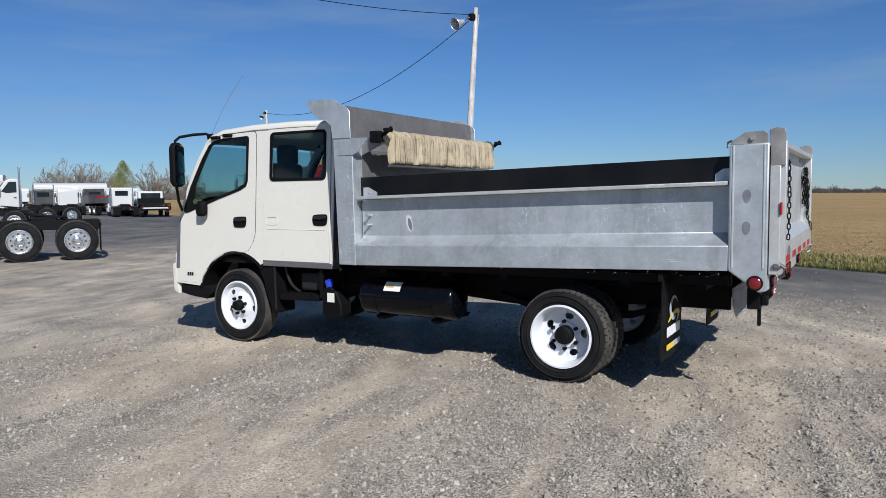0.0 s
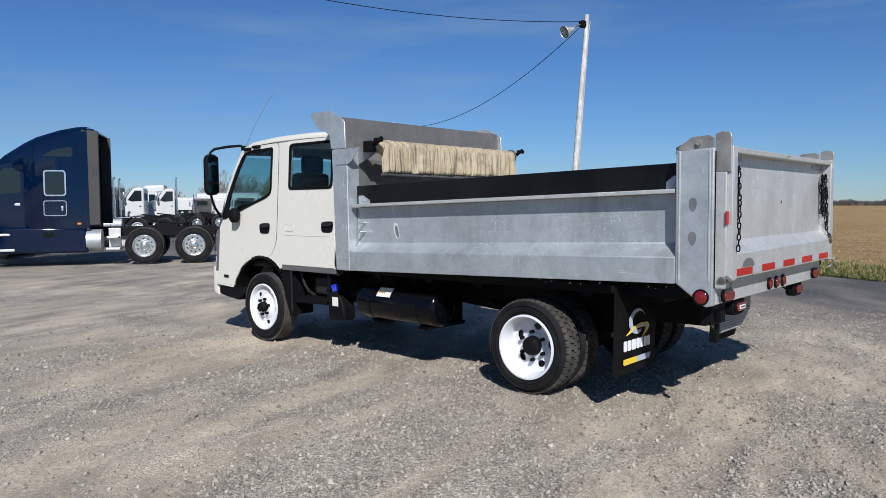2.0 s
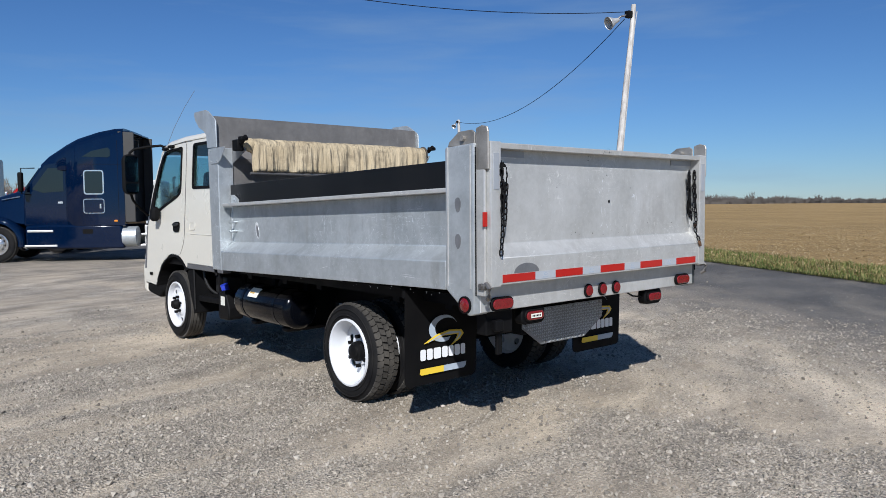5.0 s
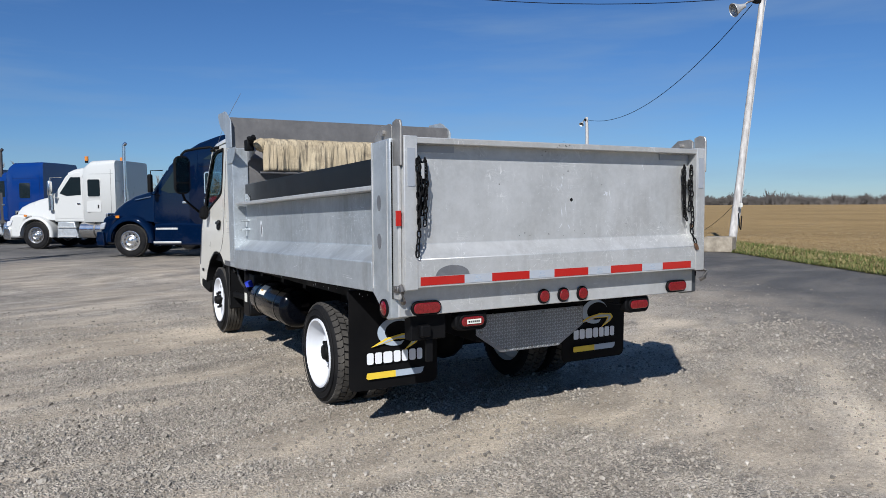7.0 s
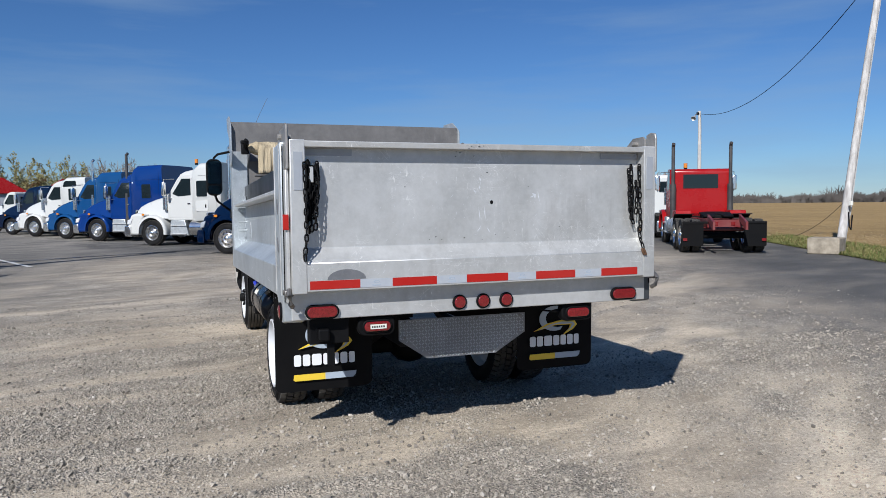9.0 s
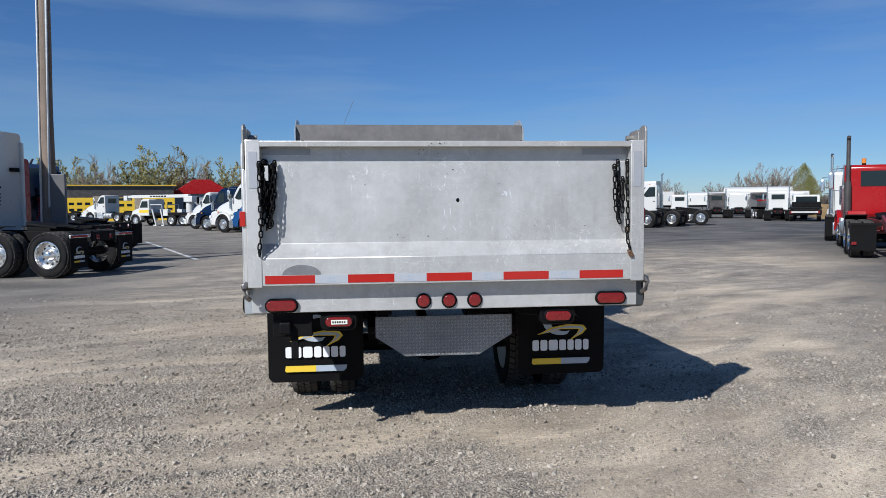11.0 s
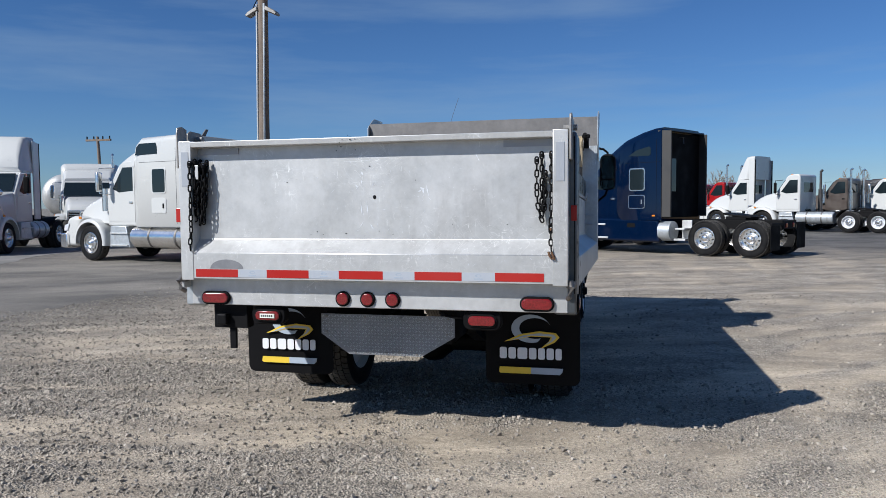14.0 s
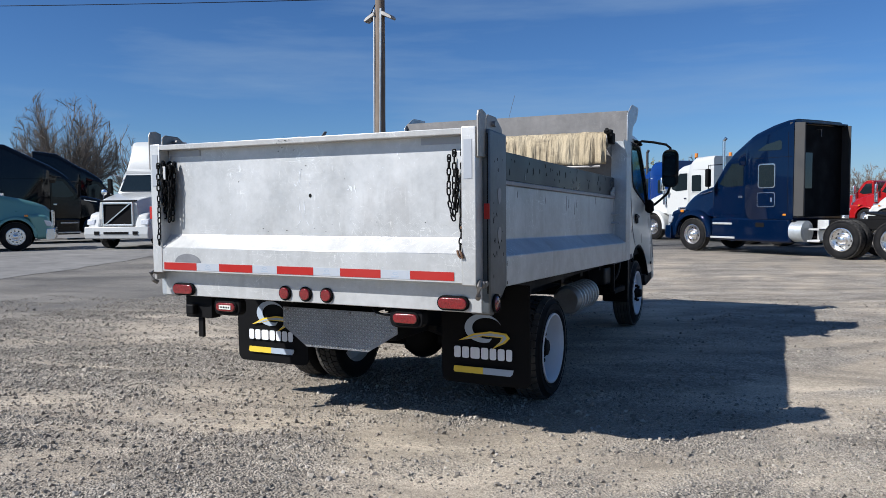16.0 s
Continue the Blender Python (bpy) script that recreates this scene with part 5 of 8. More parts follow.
    for y in (3.02, 3.66):
        b2 = lathe_x([(y, 0.1825), (y, 0.186), (y + 0.04, 0.186), (y + 0.04, 0.1825)], 40)
        bmesh.ops.transform(b2, matrix=Matrix.Translation((-0.94, 0, 0.615)) @ Matrix.Rotation(math.pi / 2, 4, "Z"), verts=b2.verts)
        part("tank_strap", b2, TANK_PAINT, tank, smooth=40)
        part("tank_bracket", prism_x([(y - 0.05, 0.425), (y + 0.09, 0.425), (y + 0.07, 0.385), (y - 0.02, 0.385)], -0.99, -0.42, 0.01), CHASSIS, tank)
        part("tank_hanger", box(-0.76, -0.44, y - 0.02, y + 0.06, 0.42, 0.84, 0.01), CHASSIS, tank)
    wrap = lambda r: (lambda u, v: (-0.94 - r * math.cos(v), u, 0.615 + r * math.sin(v)))
    bm = bmesh.new()
    for k in range(5):
        plate([(3.57, 0.42 + 0.12 * k), (3.38, 0.42 + 0.12 * k), (3.38, 0.54 + 0.12 * k), (3.57, 0.54 + 0.12 * k)], (), wrap(0.1838), (-0.001, 0, 0.001), 0.0, bm)
    label = part("tank_label", bm, STICKER, tank, "cream paper label")
    part("label_bar", plate([(3.55, 0.62), (3.46, 0.62), (3.46, 0.72), (3.55, 0.72)], (), wrap(0.1856), (-0.0006, 0, 0.0006)), AMBER_PRINT, label)
    part("filler_neck", rod((-0.84, 3.22, 0.78), (-0.93, 3.22, 0.84), 0.04, 14), CHASSIS, tank, smooth=40)
    bm = prism_x([(4.15, 0.375), (4.36, 0.365), (4.385, 0.40), (4.385, 0.56), (4.36, 0.66), (4.27, 0.685), (4.20, 0.64), (4.135, 0.50), (4.13, 0.40)], -1.05, -0.88, 0.035, None, 3)
    bottle = part("fluid_tank", bm, CHASSIS, T, "black urea fluid tank", 40)
    part("cap", rod((-0.98, 4.32, 0.655), (-1.01, 4.32, 0.74), 0.043, 14), BLUE_CAP, bottle, "blue filler cap", 40)
    part("tank_label", box(-1.055, -1.0505, 4.22, 4.31, 0.525, 0.62), STICKER, bottle, "white warning label")
    bm = lathe_x([(0.0, 0.0), (0.0, 0.11), (0.03, 0.135), (0.69, 0.135), (0.72, 0.11), (0.72, 0.0)], 28)
    bmesh.ops.transform(bm, matrix=Matrix.Translation((0.90, 2.95, 0.62)) @ Matrix.Rotation(math.pi / 2, 4, "Z"), verts=bm.verts)
    muff = part("exhaust_canister", bm, ALU_DIRTY, T, "steel exhaust canister with heat shield", 40)
    for k in range(7):
        rb = lathe_x([(0.06 + 0.10 * k, 0.1355), (0.06 + 0.10 * k, 0.142), (0.09 + 0.10 * k, 0.142), (0.09 + 0.10 * k, 0.1355)], 28)
        bmesh.ops.transform(rb, matrix=Matrix.Translation((0.90, 2.95, 0.62)) @ Matrix.Rotation(math.pi / 2, 4, "Z"), verts=rb.verts)
        part("heat_shield_rib", rb, ALU_BRIGHT, muff, smooth=40)
    part("exhaust_pipe", pipe([(0.90, 3.65, 0.62), (0.86, 3.85, 0.62), (0.55, 4.05, 0.66)], 0.045, 10), STEEL, muff, smooth=50)
    # steps under the cab
    for s in (-1, 1):
        st = part("cab_step", prism_x([(4.46, 0.515), (4.99, 0.50), (5.0, 0.55), (4.98, 0.562), (4.46, 0.577)], s * 1.02, s * 0.70, 0.01), PLASTIC, T, "black plastic cab step")
        for k in range(6):
            part("step_rib", box(s * 1.0, s * 0.74, 4.50 + 0.08 * k, 4.52 + 0.08 * k, 0.565, 0.583), PLASTIC, st)
        part("step_riser", box(s * 0.72, s * 0.69, 4.42, 5.0, 0.55, 0.90), CHASSIS, st)
        part("step_hanger", box(s * 1.02, s * 0.98, 4.40, 4.44, 0.55, 0.90, 0.005), CHASSIS, st)
        part("step_bin", box(s * 0.90, s * 0.5, 4.50, 4.80, 0.60, 0.80, 0.03), TRIM_BLACK, T, smooth=35)
        part("hose", pipe(curve_points((s * 0.96, 4.95, 0.88), (s * 0.98, 4.90, 0.60), (s * 0.80, 4.82, 0.56)), 0.018, 8), TRIM_BLACK, T, smooth=50)
    # mud flaps
    for s in (-1, 1):
        x0, x1 = (-1.245, -0.555) if s < 0 else (0.605, 1.265)
        bm = plate(rounded(x0, x1, 0.285, 0.99, 0.05, 4), (), lambda u, v: (u, 0.85 + 0.03 * (0.99 - v) ** 2, v), (0, 0.008, 0))
        flap = part("mud_flap", bm, PLASTIC, T, "black rubber mud flap with printed emblem")
        logo(flap, -0.90 if s < 0 else 0.927, 0.845, 0.517, 1.18)
        part("flap_bar", box(x0, x1, 0.855, 0.885, 0.93, 0.99), CHASSIS, flap)
    # wheels
    for s in (-1, 1):
        wheel(T, s * 1.045, 5.585, 0.405, s, "rim_dump_front", "tyre_dump", "tread_rib", "hub_dump_front", 6, 0.095, 0.02, 0.5 if s < 0 else 1.0)
        wheel(T, s * 1.155, 1.725, 0.405, s, "rim_dump_rear", "tyre_dump", "tread_lug", "hub_dump_rear", 6, 0.118, 0.118, 0.2 if s < 0 else 0.9)
        wheel(T, s * 0.85, 1.725, 0.405, s, "rim_dump_rear", "tyre_dump", "tread_lug", None)
    return T


TRUCK = make_dump_truck()


def make_cab(T):
    """The crew cab: shell with window openings, proud doors, glass, seats."""
    def at(s, lift=0.0):
        return lambda u, v: (s * (1.055 - 0.058 * (v - 0.9) + lift), u, v)

    arch = [(5.60 + 0.56 * math.cos(radians(a)), 0.44 + 0.56 * math.sin(radians(a))) for a in range(20, 131, 10)]
    outline = [(4.235, 0.90), (4.225, 2.28), (4.30, 2.37), (5.36, 2.37), (5.82, 2.345), (6.00, 2.305), (6.09, 2.235), (6.24, 2.02), (6.385, 1.74), (6.495, 1.455), (6.53, 1.32), (6.545, 1.0), (6.545, 0.62), (6.17, 0.60)] + arch + [(5.17, 0.90)]
    win1 = [(6.03, 2.203), (5.957, 2.245), (5.84, 2.266), (5.45, 2.283), (5.425, 2.275), (5.415, 2.25), (5.425, 1.79), (5.45, 1.73), (5.53, 1.69), (5.851, 1.598), (6.38, 1.437), (6.42, 1.44), (6.432, 1.48), (6.326, 1.737), (6.15, 2.04)]
    pane1 = [(5.985, 2.19), (5.93, 2.220), (5.84, 2.240), (5.47, 2.255), (5.447, 2.245), (5.447, 1.80), (5.47, 1.757), (5.55, 1.717), (6.10, 1.556), (6.27, 1.535), (6.29, 1.56), (6.235, 1.76), (6.07, 2.06)]
    win2 = rounded(4.33, 5.10, 1.778, 2.30, 0.05)
    pane2 = rounded(4.362, 5.068, 1.81, 2.272, 0.035)
    for s in (-1, 1):
        bm = plate(outline, (win1, win2), at(s), (-s * 0.045, 0, 0), 0.0)
        part("cab_side", bm, WHITE, T, "cream white cab side panel", 30)
        seam = [(6.083, 2.228), (5.995, 2.291), (5.82, 2.322), (5.60, 2.325), (5.36, 2.332), (5.322, 2.325), (5.303, 2.297), (5.30, 2.25), (5.30, 1.27), (5.306, 1.20), (5.335, 1.12), (5.40, 1.03)]
        door1 = seam + [(y, z) for y, z in arch if y > 5.42][::-1] + [(6.19, 0.63), (6.52, 0.64), (6.538, 1.0), (6.522, 1.32), (6.488, 1.457), (6.378, 1.738), (6.234, 2.015)]
        door2 = [(4.27, 0.927), (5.182, 0.927), (5.182, 2.275), (5.167, 2.317), (5.122, 2.335), (4.33, 2.338), (4.287, 2.32), (4.27, 2.278)]
        for outl in (seam, door2[1:] + door2[:1]):
            cy = sum(p[0] for p in outl) / len(outl)
            strip = [(y, z) for y, z in outl] + [(y + (0.0055 if y < cy + 0.3 else -0.0055), z - 0.0055) for y, z in outl[::-1]]
            part("door_gap", plate(strip, (), at(s, 0.0005), (s * 0.0045, 0, 0)), GREY_PLASTIC, T, "shadowed door gap")
        d1 = part("front_door", plate(door1, (win1,), at(s, 0.001), (s * 0.003, 0, 0), 0.001), WHITE, T, "cream white front door", 30)
        d2 = part("rear_door", plate(door2, (win2,), at(s, 0.001), (s * 0.008, 0, 0), 0.003), WHITE, T, "cream white rear door", 30)
        for d, win, pane, hy, hz in ((d1, win1, pane1, 5.535, 1.335), (d2, win2, pane2, 4.40, 1.365)):
            part("window_seal", plate(win, (pane,), at(s, 0.004), (s * 0.010, 0, 0)), PLASTIC, d, "black rubber window seal")
            part("window_glass", plate(win, (), at(s, -0.006), (-s * 0.006, 0, 0)), GLASS, d, "greenish tinted side window")
            dish = smoothed([(hy - 0.105, hz + 0.048), (hy - 0.085, hz + 0.066), (hy + 0.075, hz + 0.060), (hy + 0.10, hz + 0.035), (hy + 0.09, hz - 0.04), (hy + 0.06, hz - 0.058), (hy - 0.07, hz - 0.058), (hy - 0.10, hz - 0.03)])
            h = part("door_handle", plate(dish, (), at(s, 0.0115), (s * 0.004, 0, 0), 0.0015), PLASTIC, d, "black recessed door handle")
            part("pull", plate(smoothed([(hy - 0.098, hz + 0.02), (hy - 0.09, hz + 0.052), (hy + 0.07, hz + 0.048), (hy + 0.08, hz + 0.015), (hy - 0.02, hz + 0.008)]), (), at(s, 0.015), (s * 0.022, 0, 0), 0.006), TRIM_BLACK, h, smooth=40)
        part("door_crease", plate([(4.33, 1.262), (5.12, 1.262), (5.12, 1.27), (4.33, 1.27)], (), at(s, 0.009), (s * 0.004, 0, 0), 0.0015), WHITE, d2)
        for cy in (5.725, 5.91):
            part("side_lamp", plate(rounded(cy - 0.065, cy + 0.065, 2.284 - (cy - 5.725) * 0.10, 2.320 - (cy - 5.725) * 0.10, 0.016), (), at(s, 0.0), (s * 0.05, 0, 0), 0.01), PLASTIC, T, "small black lamp above the door", 40)
        part("fuel_flap", plate(rounded(4.98, 5.14, 1.31, 1.40, 0.03), (rounded(4.986, 5.134, 1.316, 1.394, 0.026),), at(s, 0.0105), (s * 0.003, 0, 0)), WHITE, d2)
        part("door_sill", plate([(4.235, 0.865), (5.19, 0.865), (5.19, 0.925), (4.235, 0.925)], (), at(s, 0.003), (-s * 0.10, 0, 0), 0.006), GREY_PLASTIC, T, "grey plastic sill strip", 35)
        # arch lip, mud guard behind the wheel
        lip_o = [(5.60 + 0.575 * math.cos(radians(a)), 0.44 + 0.575 * math.sin(radians(a))) for a in range(15, 136, 8)]
        lip_i = [(5.60 + 0.54 * math.cos(radians(a)), 0.44 + 0.54 * math.sin(radians(a))) for a in range(135, 14, -8)]
        part("wheel_arch", plate(lip_o + lip_i, (), at(s, 0.004), (-s * 0.30, 0, 0)), PLASTIC, T, "black wheel arch liner")
        part("mud_guard", prism_x([(5.29, 0.86), (5.16, 0.925), (5.04, 0.90), (5.02, 0.36), (5.075, 0.345), (5.10, 0.42), (5.165, 0.56), (5.20, 0.70)], s * 1.04, s * 0.74, 0.012), PLASTIC, T, "black plastic mud guard", 35)
        part("guard_rib", prism_x([(5.05, 0.88), (5.025, 0.88), (5.012, 0.40), (5.037, 0.40)], s * 1.046, s * 1.036, 0.003), TRIM_BLACK, T)
        # badge as plain bars
        for k in range(3):
            part("badge_bar", plate([(6.355 - 0.035 * k, 0.715), (6.33 - 0.035 * k, 0.715), (6.33 - 0.035 * k, 0.75), (6.355 - 0.035 * k, 0.75)], (), at(s, 0.0115), (s * 0.004, 0, 0)), PLASTIC, T, "dark badge bar")
        # corner deflector, headlamp, lower bumper
        part("corner_panel", plate([(6.475, 1.44), (6.535, 1.32), (6.56, 1.0), (6.565, 0.78), (6.49, 0.78), (6.485, 1.30)], (), at(s, 0.006), (-s * 0.12, 0, 0), 0.01), GREY_PLASTIC, T, "grey cab corner panel", 35)
        part("headlamp", plate(rounded(6.50, 6.585, 0.80, 0.98, 0.03), (), at(s, 0.0), (-s * 0.30, 0, 0), 0.01), CLEAR_LENS, T, "clear headlamp", 40)
        part("bumper_end", prism_x([(5.98, 0.598), (6.50, 0.598), (6.50, 0.50), (6.38, 0.475), (6.08, 0.445), (5.975, 0.53)], s * 1.06, s * 0.72, 0.02), PLASTIC, T, "black lower bumper end", 35)
        # mirror on its two bent arms
        mir = part("mirror", plate(rounded(-0.105, 0.105, -0.245, 0.245, 0.085, 6), (), lambda u, v, s=s: (s * (1.345 + u), 6.11 - u * 0.3, 1.975 + v), (0, 0.09, 0), 0.02), PLASTIC, T, "black wide truck mirror", 35)
        part("mirror_glass", plate(rounded(-0.085, 0.085, -0.09, 0.22, 0.03), (), lambda u, v, s=s: (s * (1.345 + u), 6.108 - u * 0.3, 1.975 + v), (0, -0.003, 0)), MIRROR, mir, "mirror glass")
        part("mirror_glass", plate(rounded(-0.085, 0.085, -0.225, -0.11, 0.03), (), lambda u, v, s=s: (s * (1.345 + u), 6.108 - u * 0.3, 1.975 + v), (0, -0.003, 0)), MIRROR, mir, "wide-angle mirror glass")
        arm = pipe([(s * 0.94, 6.02, 2.30), (s * 1.00, 6.06, 2.335), (s * 1.14, 6.12, 2.318), (s * 1.29, 6.16, 2.285), (s * 1.34, 6.175, 2.24), (s * 1.345, 6.18, 2.15), (s * 1.345, 6.18, 1.76), (s * 1.31, 6.20, 1.66), (s * 1.20, 6.32, 1.575), (s * 1.05, 6.44, 1.47)], 0.016, 8)
        part("mirror_arm", arm, PLASTIC, T, "black bent mirror arm", 50)
        part("arm_foot", box(s * 0.92, s * 0.985, 5.99, 6.07, 2.27, 2.335, 0.012), PLASTIC, T)
        part("lower_mirror", plate(rounded(5.99, 6.13, 1.40, 1.575, 0.05), (), at(s, 0.03), (s * 0.10, 0, 0), 0.03), PLASTIC, T, "small black door mirror", 40)
    # roof, back, front and floor
    roof = bmesh.new()
    xs = [-0.985, -0.96, -0.90, -0.7, 0, 0.7, 0.90, 0.96, 0.985]
    line = [(4.225, 2.26, 0), (4.24, 2.33, 0.02), (4.30, 2.365, 0.045), (4.8, 2.375, 0.06), (5.36, 2.37, 0.06), (5.82, 2.345, 0.055), (6.00, 2.303, 0.05), (6.09, 2.23, 0.03)]
    crown = {0.985: 0.0, 0.96: 0.45, 0.90: 0.7, 0.7: 0.88, 0: 1.0}
    g = [[roof.verts.new((x, y, z + c * crown[abs(x)])) for x in xs] for y, z, c in line]
    for a, c in zip(g, g[1:]):
        for k in range(len(xs) - 1):
            roof.faces.new((a[k], a[k + 1], c[k + 1], c[k]))
    ext = bmesh.ops.extrude_face_region(roof, geom=roof.faces[:])
    bmesh.ops.translate(roof, vec=(0, 0, -0.03), verts=[q for q in ext["geom"] if isinstance(q, bmesh.types.BMVert)])
    bmesh.ops.recalc_face_normals(roof, faces=roof.faces)
    part("cab_roof", roof, WHITE, T, "cream white cab roof", 50)
    part("cab_back", plate([(-1.04, 0.9), (1.04, 0.9), (0.97, 2.30), (-0.97, 2.30)], (rounded(-0.6, 0.6, 1.72, 2.15, 0.06),), lambda u, v: (u, 4.228, v), (0, 0.03, 0)), GREY_PLASTIC, T, "grey cab rear wall")
    part("rear_window", plate(rounded(-0.6, 0.6, 1.72, 2.15, 0.06), (), lambda u, v: (u, 4.24, v), (0, 0.006, 0)), GLASS, T, "tinted rear window")
    lean = lambda u, v: (u, 6.09 + (2.22 - v) * 0.52, v)
    part("windscreen", plate([(-0.96, 2.20), (0.96, 2.20), (1.0, 1.45), (-1.0, 1.45)], (), lean, (0, -0.006, 0)), GLASS, T, "tinted windscreen")
    part("cab_front", plate([(6.485, 1.45), (6.53, 1.32), (6.55, 1.0), (6.555, 0.62), (6.48, 0.62), (6.465, 1.0), (6.44, 1.44)], (), lambda u, v: (-1.03, u, v), (2.06, 0, 0)), WHITE, T, "cream white cab front", 30)
    part("front_bumper", prism_x([(6.53, 0.47), (6.64, 0.51), (6.65, 0.84), (6.55, 0.86)], -1.06, 1.06, 0.03), WHITE, T, "cream white front bumper", 40)
    part("cab_floor", box(-1.0, 1.0, 4.25, 6.45, 0.88, 0.95), CHASSIS, T)
    part("dashboard", prism_x([(6.44, 1.46), (6.20, 1.60), (6.05, 1.63), (5.94, 1.50), (6.0, 1.0), (6.43, 1.0)], -0.96, 0.97, 0.03), CHASSIS, T, "dark dashboard", 40)
    for y0, xs2 in ((5.35, (-0.52, 0.52)), (4.42, (-0.5, 0.5))):
        for x in xs2:
            w = 0.26 if y0 > 5 else 0.45
            st = part("seat", box(x - w, x + w, y0, y0 + 0.48, 1.05, 1.28, 0.06), SEAT, T, "dark cloth seat", 40)
            part("backrest", prism_x([(y0 - 0.05, 1.25), (y0 + 0.10, 1.25), (y0 + 0.0, 1.99), (y0 - 0.10, 1.99)], x - w, x + w, 0.07), SEAT, st, smooth=40)
            for hx in ((x,) if y0 > 5 else (x - 0.22, x + 0.22)):
                part("headrest", box(hx - 0.15, hx + 0.15, y0 - 0.13, y0 - 0.02, 1.97, 2.20, 0.05), SEAT, st, smooth=40)
    sw = [(-0.52 + 0.21 * math.cos(a), 5.98 - 0.10 * math.sin(a), 1.58 + 0.185 * math.sin(a)) for a in (2 * math.pi * k / 24 for k in range(25))]
    bm = pipe(sw, 0.016, 8)
    rod((-0.52, 6.2, 1.40), (-0.52, 5.99, 1.57), 0.03, 10, bm)
    for k in (0.5, 2.6, 4.7):
        rod((-0.52, 5.99, 1.57), (-0.52 + 0.2 * math.cos(k), 5.98 - 0.1 * math.sin(k), 1.58 + 0.18 * math.sin(k)), 0.012, 6, bm)
    part("steering_wheel", bm, PLASTIC, T, smooth=40)
    part("antenna", pipe([(-0.93, 6.05, 2.32), (-0.86, 5.98, 2.55), (-0.76, 5.89, 2.80), (-0.66, 5.80, 3.01)], 0.0026, 5), GREY_PLASTIC, T, "thin grey whip antenna")
    for x in (-0.6, -0.25, 0, 0.25, 0.6):
        part("roof_marker", box(x - 0.05, x + 0.05, 5.70, 5.80, 2.395, 2.43, 0.012), AMBER_LENS, T, "amber roof marker lamp")


make_cab(TRUCK)


